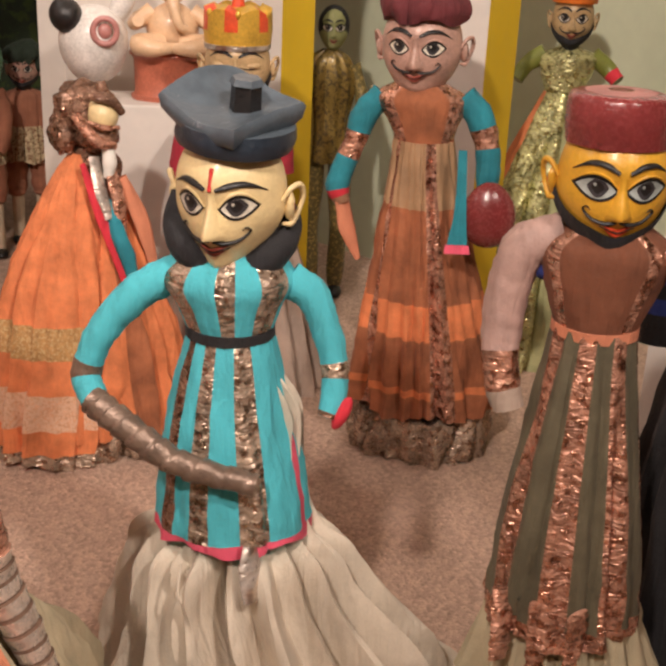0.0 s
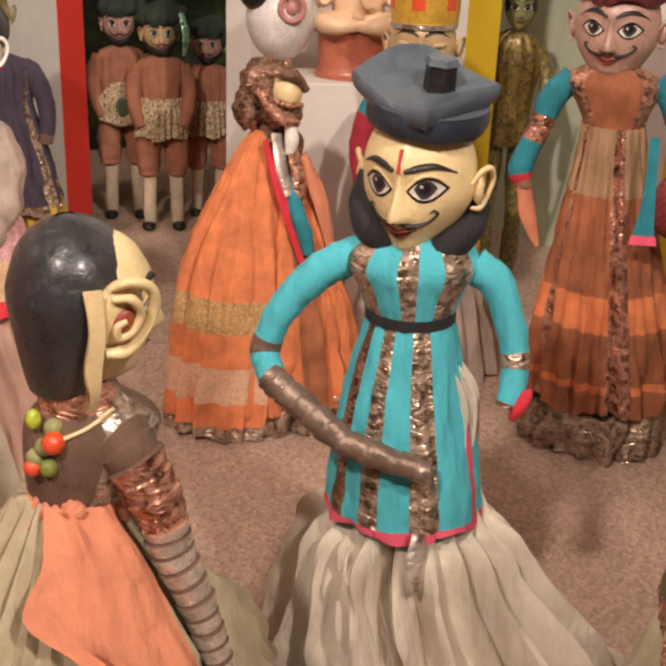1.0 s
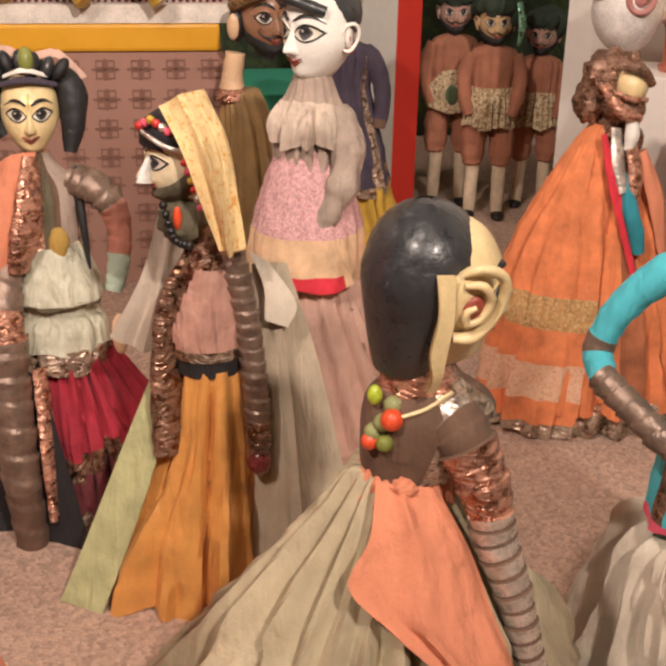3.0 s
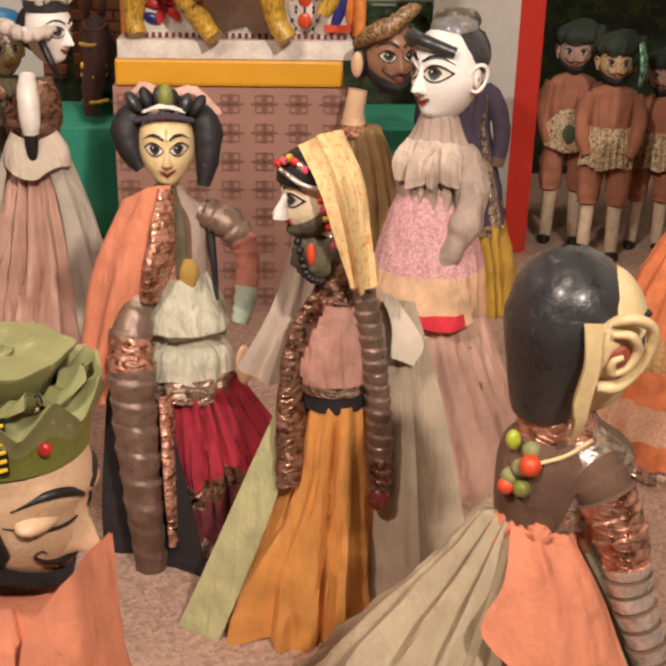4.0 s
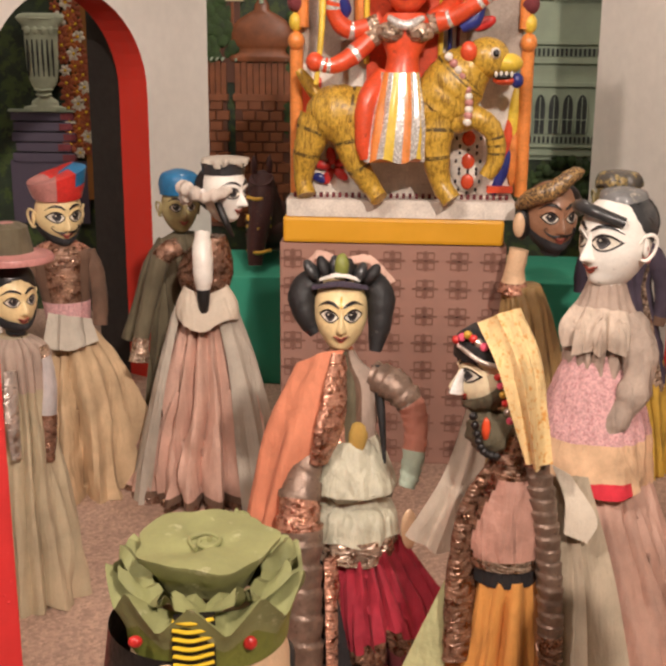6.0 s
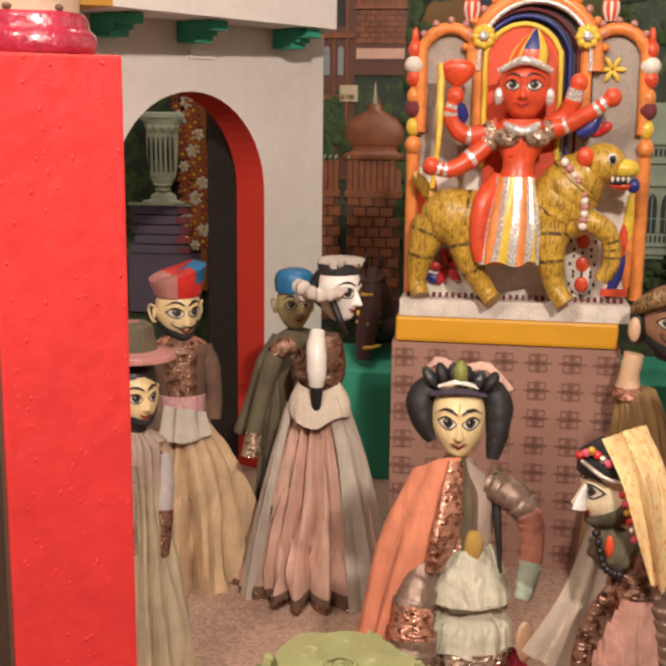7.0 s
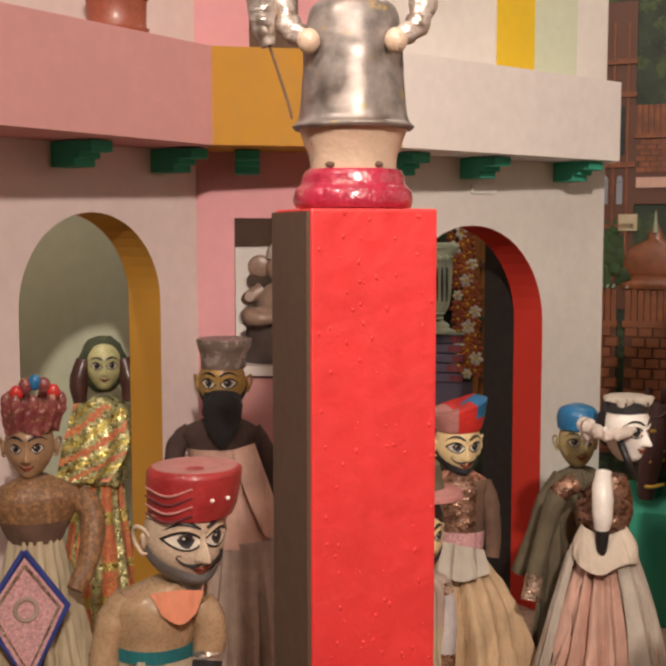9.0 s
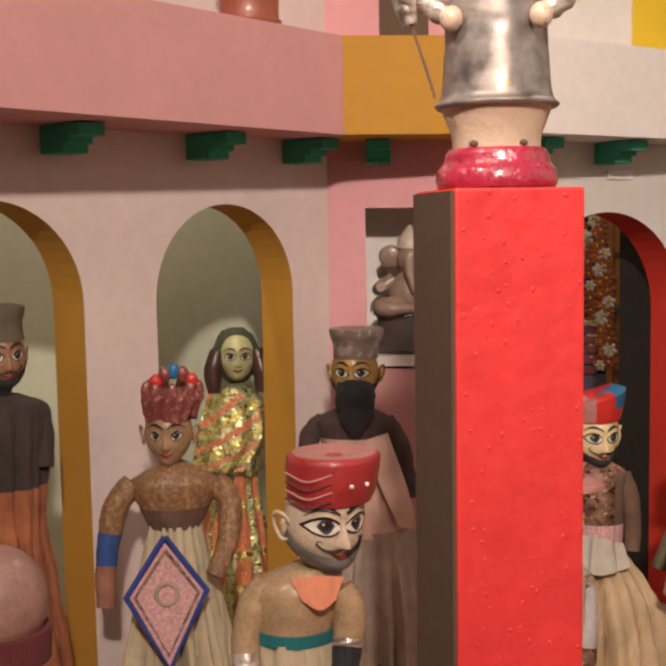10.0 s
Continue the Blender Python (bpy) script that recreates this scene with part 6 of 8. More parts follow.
def pink_gown_man():
    d = Doll()
    d.lathe([(0.0, 0.105, 0.09, -0.07, 0), (0.08, 0.092, 0.08, -0.068, 0), (0.18, 0.07, 0.06, -0.066, 0), (0.28, 0.042, 0.04, -0.066, 0), (0.33, 0.03, 0.03, -0.066, 0)], DUSTY_PINK, folds=(11, 0.17, 0.09, 121), sub=7, pick=lambda a, t: BROCADE_DARK if t < 0.03 else (OLD_BROWN if t < 0.08 and abs(math.degrees(a)) < 60 else None))
    d.sheet([[(-0.055, -0.035, 0.335), (-0.038, -0.03, 0.33), (-0.02, -0.01, 0.32)], [(-0.03, -0.06, 0.22), (-0.006, -0.05, 0.22), (0.016, -0.01, 0.22)], [(-0.02, -0.085, 0.10), (0.02, -0.06, 0.10), (0.045, -0.01, 0.10)], [(-0.01, -0.10, 0.0), (0.035, -0.07, 0.0), (0.062, -0.01, 0.0)]], GREY_GAUZE, ripple=0.005, waves=2.5, thick=0.002)
    d.sheet([[(-0.10, -0.03, 0.33), (-0.115, -0.025, 0.31), (-0.12, -0.01, 0.29)], [(-0.13, -0.05, 0.20), (-0.145, -0.04, 0.19), (-0.15, -0.01, 0.19)], [(-0.15, -0.06, 0.08), (-0.17, -0.04, 0.07), (-0.18, -0.01, 0.07)], [(-0.16, -0.06, 0.0), (-0.18, -0.05, 0.0), (-0.19, -0.01, 0.0)]], GREY_GAUZE, ripple=0.004, waves=2)
    d.lathe([(0.32, 0.032, 0.03, -0.066, 0), (0.36, 0.045, 0.035, -0.066, 0), (0.395, 0.036, 0.03, -0.06, 0), (0.42, 0.018, 0.018, -0.05, 0)], BROCADE_DARK, sub=4)
    rows = []
    for k in range(13):
        a = radians(-115 + 230 * k / 12)
        rows.append([(-0.064 + 0.034 * math.sin(a), -0.026 - 0.022 * math.cos(a), 0.335 + 0.012 * abs(math.sin(a))), (-0.062 + 0.048 * math.sin(a), -0.03 - 0.036 * math.cos(a), 0.308 + 0.014 * abs(math.sin(a))), (-0.062 + 0.050 * math.sin(a), -0.03 - 0.042 * math.cos(a), 0.284 + 0.016 * abs(math.sin(a)) + 0.006 * math.sin(3 * a))])
    d.sheet(rows, LINEN, sub=3, thick=0.002)
    d.tube([(-0.066, -0.045, 0.432), (-0.067, -0.058, 0.41), (-0.066, -0.064, 0.375), (-0.066, -0.062, 0.35)], [0.012, 0.0155, 0.0155, 0.012], PALE_FACE, sub=7)
    d.tube([(-0.066, -0.062, 0.352), (-0.066, -0.062, 0.325), (-0.066, -0.06, 0.312)], [0.0115, 0.009, 0.006], INK)
    d.tube([(-0.105, 0.0, 0.405), (-0.135, -0.005, 0.385), (-0.152, -0.01, 0.33), (-0.166, -0.02, 0.275), (-0.172, -0.03, 0.225)], [0.015, 0.017, 0.014, 0.013, 0.016], OLIVE_CLOTH, sub=8, pick=zones((0.25, BROCADE_DARK), (0.8, OLIVE_CLOTH), (1, SILVER)))
    d.head((-0.034, 0, 0.488), 0.072, 0.095, 0.076, PALE_FACE, yaw=48, pitch=4, eye=0.17, ears=False, nose=1.5, jaw=0.8)
    d.ball((-0.046, 0.012, 0.493), (0.036, 0.034, 0.038), INK, seg=22, rings=12)
    d.tube([(-0.046, -0.028, 0.485), (-0.032, -0.040, 0.452), (-0.02, -0.035, 0.425)], [0.006, 0.006, 0.003], INK)
    d.lathe([(0.518, 0.033, 0.032, -0.034, 0), (0.535, 0.036, 0.034, -0.034, 0)], HAIR_GREY, sub=2)
    d.lathe([(0.533, 0.036, 0.035, -0.033, 0), (0.542, 0.034, 0.033, -0.033, 0), (0.545, 0.01, 0.01, -0.033, 0)], GREY_GAUZE, sub=3, folds=(7, 0.06, 0.1, 2))
    rag = cloth("ragged_white_scarf", (0.60, 0.52, 0.45), wrinkle=1.0)
    d.tube([(-0.100, -0.012, 0.500), (-0.088, -0.030, 0.496), (-0.066, -0.044, 0.488), (-0.044, -0.050, 0.492), (-0.020, -0.046, 0.500)], [0.010, 0.012, 0.009, 0.010, 0.005], rag, seg=14, sub=8, ridges=6, depth=0.16)
    d.ball((-0.092, -0.022, 0.486), (0.012, 0.010, 0.014), rag, rough=0.4)
    for k in range(4):
        d.ball((-0.082 + 0.017 * k, -0.046 - 0.003 * math.sin(k), 0.493 + 0.004 * math.sin(k * 1.9)), (0.0045, 0.004, 0.005), WHITE_CLAY if k % 2 else SILVER_BAND, seg=8, rings=6)
    d.place("puppet", -1.08, 1.82, -62.5, "white-faced puppet in a long dusty-pink pleated gown with cream collar", group="string puppets", base=(0.0, -0.05), top=0.5)
    d = Doll()
    d.lathe([(0.0, 0.08, 0.07), (0.2, 0.06, 0.05), (0.34, 0.045, 0.04), (0.385, 0.045, 0.035), (0.405, 0.02, 0.02)], OLIVE_CLOTH, folds=(8, 0.1, 0.04, 7), sub=5)
    d.tube([(-0.03, 0, 0.39), (-0.055, -0.01, 0.35), (-0.075, -0.015, 0.29), (-0.10, -0.02, 0.225)], [0.016, 0.016, 0.014, 0.012], OLIVE_CLOTH)
    d.head((-0.006, 0, 0.447), 0.062, 0.085, 0.062, OLIVE_FACE, yaw=15)
    d.lathe([(0.472, 0.033, 0.033, -0.006, 0), (0.49, 0.034, 0.034, -0.006, 0), (0.505, 0.028, 0.028, -0.006, 0), (0.512, 0.01, 0.01, -0.006, 0)], BLUE_PAINT, sub=3)
    d.place("puppet", -1.22, 1.86, -59.3, "small olive-faced puppet with a bright blue cap", group="string puppets")


def horse():
    d = Doll()
    red = paint("dark_red_lacquer", (0.05, 0.012, 0.011), worn=(0.16, 0.05, 0.02), wear=0.1, scale=80, rough=0.6, coat=0.0)
    d.ball((0.02, 0.05, 0.31), (0.06, 0.10, 0.055), red)
    for sx in (-0.02, 0.06):
        for y in (-0.02, 0.12):
            d.tube([(sx, y, 0.30), (sx, y, 0.24), (sx, y - 0.005, 0.181)], [0.02, 0.014, 0.012], red)
    d.tube([(0.01, -0.01, 0.33), (0.0, -0.045, 0.39), (-0.004, -0.07, 0.43)], [0.04, 0.034, 0.026], red, ridges=5, depth=0.05)
    d.tube([(0.0, -0.055, 0.43), (-0.006, -0.09, 0.36), (-0.016, -0.105, 0.29), (-0.018, -0.11, 0.25)], [0.024, 0.026, 0.02, 0.015], red)
    for sx in (-1, 1):
        d.ball((sx * 0.016 - 0.002, -0.055, 0.455), (0.007, 0.006, 0.02), red)
        d.ball((sx * 0.022 - 0.01, -0.10, 0.35), (0.005, 0.006, 0.007), GOLD_PAINT)
    for z in (0.28, 0.33, 0.39):
        d.tube([(-0.034, -0.10 + (z - 0.28) * 0.2, z), (-0.012, -0.128 + (z - 0.28) * 0.2, z), (0.014, -0.10 + (z - 0.28) * 0.2, z)], 0.004, GOLD_PAINT)
    d.place("horse_figure", -1.36, 2.42, -62, "dark red lacquered wooden horse with gilt harness", "figurine")


def red_hat_man():
    d = Doll()
    d.lathe([(0.0, 0.105, 0.09, 0.02, 0), (0.09, 0.095, 0.08, 0.022, 0), (0.19, 0.07, 0.06, 0.022, 0), (0.262, 0.034, 0.034, 0.014, 0)], cloth("straw_cotton", (0.56, 0.40, 0.24), vary=0.2), folds=(8, 0.16, 0.07, 131), sub=6)
    d.sheet([[(-0.02, -0.04, 0.30), (0.01, -0.045, 0.295), (0.045, -0.03, 0.285)], [(-0.03, -0.06, 0.25), (0.01, -0.07, 0.245), (0.055, -0.04, 0.25)]], GREY_GAUZE, ripple=0.006, waves=3)
    d.lathe([(0.25, 0.032, 0.032, 0.012, 0), (0.30, 0.038, 0.034, 0.01, 0), (0.36, 0.046, 0.036, 0.006, 0), (0.39, 0.048, 0.034, 0.006, 0), (0.41, 0.02, 0.02, 0.004, 0)], OLD_BROWN, sub=5, pick=lambda a, t: PINK_PRINT if t < 0.3 else (BROCADE_DARK if abs(math.degrees(a)) < 32 else (COPPER if t > 0.8 else None)))
    d.tube([(0.045, 0, 0.388), (0.058, -0.004, 0.35), (0.062, -0.01, 0.30), (0.06, -0.016, 0.27)], [0.015, 0.015, 0.013, 0.012], OLD_BROWN, sub=7)
    d.tube([(-0.035, 0, 0.388), (-0.05, -0.004, 0.35), (-0.05, -0.01, 0.30)], [0.015, 0.015, 0.012], OLD_BROWN)
    d.head((0.004, 0, 0.447), 0.076, 0.1, 0.076, CREAM, yaw=22, pitch=4, mous=INK, beard=BEARD, eye=0.16, jaw=0.7)
    s = d.mark()
    rows = []
    for z, k in ((0.0, 0.92), (0.018, 1.05), (0.036, 1.12), (0.040, 0.7), (0.030, 0.1)):
        rows.append([(0.042 * k * math.sin(a), -0.042 * k * math.cos(a), z * (1 + 0.35 * math.sin(a))) for a in (2 * math.pi * j / 36 for j in range(36))])
    d.grid(rows, RED_GLOSS, pick=lambda u, t: BLUE_PAINT if 0.1 < u < 0.3 and t > 0.2 else (PINK_GLOSS if u > 0.6 else None))
    d.move(s, Matrix.Translation((0.004, 0, 0.478)) @ Euler((radians(6), 0, 0)).to_matrix().to_4x4())
    d.place("puppet", -1.36, 1.70, -53.2, "cream-faced puppet with red and blue cap and straw-coloured gown", group="string puppets", base=(0, -0.03), top=0.45)
    d = Doll()
    d.lathe([(0.0, 0.07, 0.06, 0.06, 0), (0.14, 0.055, 0.05, 0.06, 0), (0.26, 0.035, 0.035, 0.062, 0), (0.34, 0.04, 0.034, 0.06, 0), (0.365, 0.02, 0.02, 0.058, 0)], KHAKI, folds=(8, 0.1, 0.04, 141), sub=5, pick=lambda a, t: GREY_ROSE if t > 0.62 else None)
    d.tube([(0.085, -0.005, 0.35), (0.094, -0.01, 0.31), (0.092, -0.016, 0.25), (0.088, -0.02, 0.20)], [0.014, 0.013, 0.013, 0.011], GREY_ROSE, pick=zones((0.14, SILVER), (0.6, cloth("pale_grey_sleeve", (0.50, 0.46, 0.45))), (1, BROCADE_DARK)))
    d.tube([(0.05, -0.04, 0.33), (0.048, -0.05, 0.28), (0.05, -0.055, 0.22)], [0.01, 0.012, 0.008], SILVER_BAND, flat=0.5)
    d.head((0.06, 0, 0.41), 0.06, 0.082, 0.06, CREAM, yaw=25, beard=BEARD)
    d.lathe([(0.462, 0.052, 0.048, 0.062, 0), (0.470, 0.050, 0.046, 0.062, 0), (0.474, 0.03, 0.03, 0.06, 0), (0.505, 0.026, 0.026, 0.058, 0), (0.51, 0.01, 0.01, 0.058, 0)], PINK_GLOSS, sub=2, pick=lambda a, t: OLIVE_CLOTH if t > 0.5 else None)
    d.ball((0.058, 0.006, 0.43), (0.032, 0.03, 0.034), INK)
    d.place("puppet", -1.20, 1.30, -48.4, "small puppet with a pink brimmed hat and grey sleeves", group="string puppets")


def black_beard_man():
    d = Doll()
    dark = cloth("dark_brown_velvet", (0.07, 0.04, 0.035))
    d.lathe([(0.0, 0.085, 0.075, 0.03, 0), (0.12, 0.078, 0.068, 0.03, 0), (0.30, 0.055, 0.05, 0.03, 0)], GREY_ROSE, folds=(8, 0.12, 0.05, 151), sub=5, pick=stripes((-95, -70, BROCADE_DARK)))
    d.lathe([(0.29, 0.058, 0.052, 0.02, 0), (0.36, 0.042, 0.04, 0.0, 0), (0.44, 0.055, 0.04, -0.008, 0), (0.475, 0.065, 0.042, -0.010, 0), (0.495, 0.03, 0.03, -0.008, 0)], dark, sub=5, pick=lambda a, t: DUSTY_PINK if t < 0.55 else None)
    d.tube([(0.04, 0, 0.475), (0.062, -0.005, 0.44), (0.074, -0.01, 0.40), (0.08, -0.02, 0.35)], [0.018, 0.018, 0.015, 0.012], dark, sub=6)
    d.tube([(-0.055, 0, 0.475), (-0.08, -0.005, 0.45), (-0.085, -0.02, 0.41)], [0.018, 0.017, 0.013], dark, sub=6)
    d.sheet([[(0.01, -0.04, 0.45), (0.045, -0.035, 0.46)], [(0.03, -0.05, 0.38), (0.075, -0.035, 0.37)], [(0.06, -0.045, 0.31), (0.09, -0.03, 0.30)]], DUSTY_PINK, ripple=0.003)
    d.head((-0.006, 0, 0.552), 0.076, 0.096, 0.076, paint("old_gold_face", (0.42, 0.25, 0.07)), yaw=-10, pitch=2, beard=BEARD, long_beard=0.5, mous=INK, eye=0.15)
    d.tube([(-0.006, -0.022, 0.535), (-0.006, -0.034, 0.51), (-0.006, -0.044, 0.48), (-0.006, -0.048, 0.455)], [0.030, 0.032, 0.024, 0.006], BEARD, seg=18, sub=6)
    d.lathe([(0.578, 0.036, 0.036, -0.004, 0), (0.60, 0.038, 0.038, -0.003, 0), (0.612, 0.043, 0.042, -0.002, 0), (0.622, 0.044, 0.043, -0.002, 0), (0.626, 0.04, 0.04, -0.002, 0), (0.624, 0.01, 0.01, -0.002, 0)], paint("dusty_brown_hat", (0.16, 0.12, 0.10), worn=(0.3, 0.24, 0.2), wear=0.2), sub=3)
    d.place("puppet", -1.63, 1.44, -43.0, "puppet with long black beard, brown cap and grey-rose gown", group="string puppets")


def red_turban_man():
    d = Doll()
    d.lathe([(0.0, 0.06, 0.055, -0.028, 0), (0.15, 0.055, 0.05, -0.028, 0), (0.30, 0.045, 0.04, -0.028, 0), (0.36, 0.042, 0.038, -0.028, 0)], KHAKI, folds=(7, 0.08, 0.03, 161), sub=5)
    d.lathe([(0.357, 0.044, 0.04, -0.028, 0), (0.37, 0.044, 0.04, -0.028, 0)], cloth("teal_sash", (0.01, 0.14, 0.15)), sub=1)
    d.lathe([(0.368, 0.042, 0.038, -0.028, 0), (0.395, 0.046, 0.040, -0.026, 0), (0.418, 0.046, 0.036, -0.022, 0), (0.435, 0.022, 0.022, -0.01, 0)], paint("shiny_tan_lacquer", (0.42, 0.28, 0.16), coat=0.6, rough=0.3, vary=0.15, grain=0.12), sub=5)
    tan = paint("shiny_tan_lacquer", (0.46, 0.30, 0.17))
    d.tube([(-0.052, -0.004, 0.416), (-0.068, -0.008, 0.395), (-0.078, -0.016, 0.36), (-0.078, -0.03, 0.33), (-0.074, -0.04, 0.315)], [0.018, 0.019, 0.016, 0.015, 0.013], tan, sub=7, pick=zones((0.62, tan), (0.7, SILVER_BAND), (1, BLACK_CLOTH)))
    d.tube([(0.018, -0.004, 0.408), (0.03, -0.008, 0.385), (0.028, -0.016, 0.355), (0.024, -0.03, 0.325)], [0.019, 0.019, 0.016, 0.014], tan, sub=7, pick=zones((0.62, tan), (0.7, SILVER_BAND), (1, BLACK_CLOTH)))
    d.tube([(-0.015, -0.06, 0.315), (0.03, -0.065, 0.325), (0.062, -0.06, 0.345)], [0.008, 0.009, 0.004], BLACK_CLOTH)
    d.sheet([[(-0.03, -0.034, 0.43), (0.0, -0.04, 0.435), (0.024, -0.03, 0.43)], [(-0.018, -0.045, 0.41), (0.0, -0.05, 0.402), (0.016, -0.042, 0.41)]], CORAL)
    d.head((0.006, 0, 0.482), 0.086, 0.105, 0.088, paint("dull_cream_face", (0.60, 0.47, 0.34), vary=0.12), yaw=26, pitch=3, beard=paint("grey_beard_paint", (0.14, 0.13, 0.12)), mous=INK, eye=0.19, jaw=0.3, nose=1.3)
    d.lathe([(0.506, 0.044, 0.045, 0.012, 0), (0.518, 0.047, 0.048, 0.014, 0), (0.545, 0.050, 0.049, 0.016, 0), (0.553, 0.048, 0.047, 0.017, 0), (0.556, 0.04, 0.04, 0.017, 0), (0.552, 0.01, 0.01, 0.017, 0)], paint("dark_red_turban_paint", (0.36, 0.03, 0.03)), sub=3, pick=lambda a, t: PINK_GLOSS if t > 0.74 else None)
    for k in range(4):
        d.tube([(-0.034, -0.022, 0.512 + 0.009 * k), (-0.012, -0.043, 0.506 + 0.009 * k), (0.014, -0.049, 0.514 + 0.009 * k)], [0.0010, 0.0014, 0.0010], PINK_GLOSS if k % 2 else MAROON)
    for x in (0.034, 0.05):
        d.ball((x, -0.046 + (x - 0.034) * 0.7, 0.528), (0.0024, 0.002, 0.0024), PALE_FACE)
    d.place("puppet", -1.19, 0.97, -40.8, "bare-chested puppet with large eyes and a red and pink turban", group="string puppets")


def shield_king():
    d = Doll()
    d.lathe([(0.0, 0.09, 0.08), (0.16, 0.075, 0.068), (0.30, 0.05, 0.046), (0.385, 0.034, 0.032)], KHAKI, folds=(9, 0.13, 0.05, 171), sub=6)
    gold = cloth("old_orange_brocade", (0.34, 0.18, 0.08), rough=0.5, worn=(0.20, 0.105, 0.05), wear=0.25, scale=90)
    cuff = cloth("blue_cuff", (0.03, 0.08, 0.26))
    d.lathe([(0.38, 0.036, 0.032), (0.41, 0.05, 0.036), (0.44, 0.062, 0.038), (0.455, 0.045, 0.032), (0.47, 0.018, 0.018)], OLD_BROWN, sub=5, pick=lambda a, t: gold if t > 0.25 else None)
    d.tube([(-0.055, 0, 0.442), (-0.078, -0.004, 0.415), (-0.09, -0.01, 0.37), (-0.096, -0.02, 0.32), (-0.096, -0.03, 0.28)], [0.017, 0.018, 0.016, 0.014, 0.013], gold, sub=7, pick=zones((0.45, gold), (0.68, cuff), (1, cloth("dull_rust_sleeve", (0.30, 0.13, 0.08)))))
    d.tube([(0.055, 0, 0.442), (0.075, -0.004, 0.41), (0.07, -0.03, 0.36), (0.05, -0.05, 0.32)], [0.017, 0.018, 0.015, 0.012], gold, sub=7)
    s = d.mark()
    d.sheet([[(0, 0, 0.085), (0.001, 0, 0.085)], [(-0.052, 0, 0.012), (0.052, 0, 0.012)], [(-0.001, 0, -0.085), (0.0, 0, -0.085)]], PINK_PRINT, sub=1, thick=0.003)
    d.tube([(0, -0.002, 0.088), (-0.053, -0.002, 0.012), (0, -0.002, -0.088), (0.053, -0.002, 0.012), (0, -0.002, 0.088)], 0.0045, NAVY, sub=1, seg=8)
    d.tube([(0, -0.003, 0.070), (-0.042, -0.003, 0.011), (0, -0.003, -0.070), (0.042, -0.003, 0.011), (0, -0.003, 0.070)], 0.0025, SILVER, sub=1, seg=8)
    d.tube([(0.014 * math.cos(q), -0.003, 0.012 + 0.014 * math.sin(q)) for q in (k * 0.53 for k in range(13))], 0.003, GREY_ROSE)
    d.ball((0, -0.004, -0.093), (0.006, 0.004, 0.009), NAVY)
    d.move(s, Matrix.Translation((-0.014, -0.075, 0.296)) @ Euler((radians(-4), 0, radians(6))).to_matrix().to_4x4())
    d.head((-0.005, 0, 0.508), 0.066, 0.088, 0.068, paint("dark_tan_face", (0.36, 0.22, 0.12)), yaw=-8, pitch=3, eye=0.11, jaw=0.6)
    crown = paint("maroon_crown_paint", (0.22, 0.05, 0.05), worn=(0.45, 0.28, 0.15), wear=0.15, scale=110)
    d.lathe([(0.532, 0.034, 0.034, -0.002, 0), (0.548, 0.036, 0.035, 0, 0), (0.562, 0.039, 0.038, 0.002, 0), (0.572, 0.028, 0.028, 0.004, 0)], crown, sub=3, folds=(8, 0.05, 0.08, 3))
    for k in range(9):
        a = (k - 4) * 0.7
        d.ball((0.002 + 0.036 * math.sin(a), -0.035 * math.cos(a), 0.570), (0.008, 0.005, 0.014), crown, seg=10, rings=8)
    for k in range(5):
        d.ball((-0.020 + 0.012 * k, -0.016, 0.584 + 0.014 * math.sin(k * 0.78)), (0.009, 0.006, 0.011), RED_GLOSS if k in (0, 4) else (BLUE_PAINT if k == 2 else crown), seg=12, rings=8)
    d.place("puppet", -1.60, 1.06, -33.3, "crowned king puppet holding a pink diamond shield edged in blue", group="string puppets")


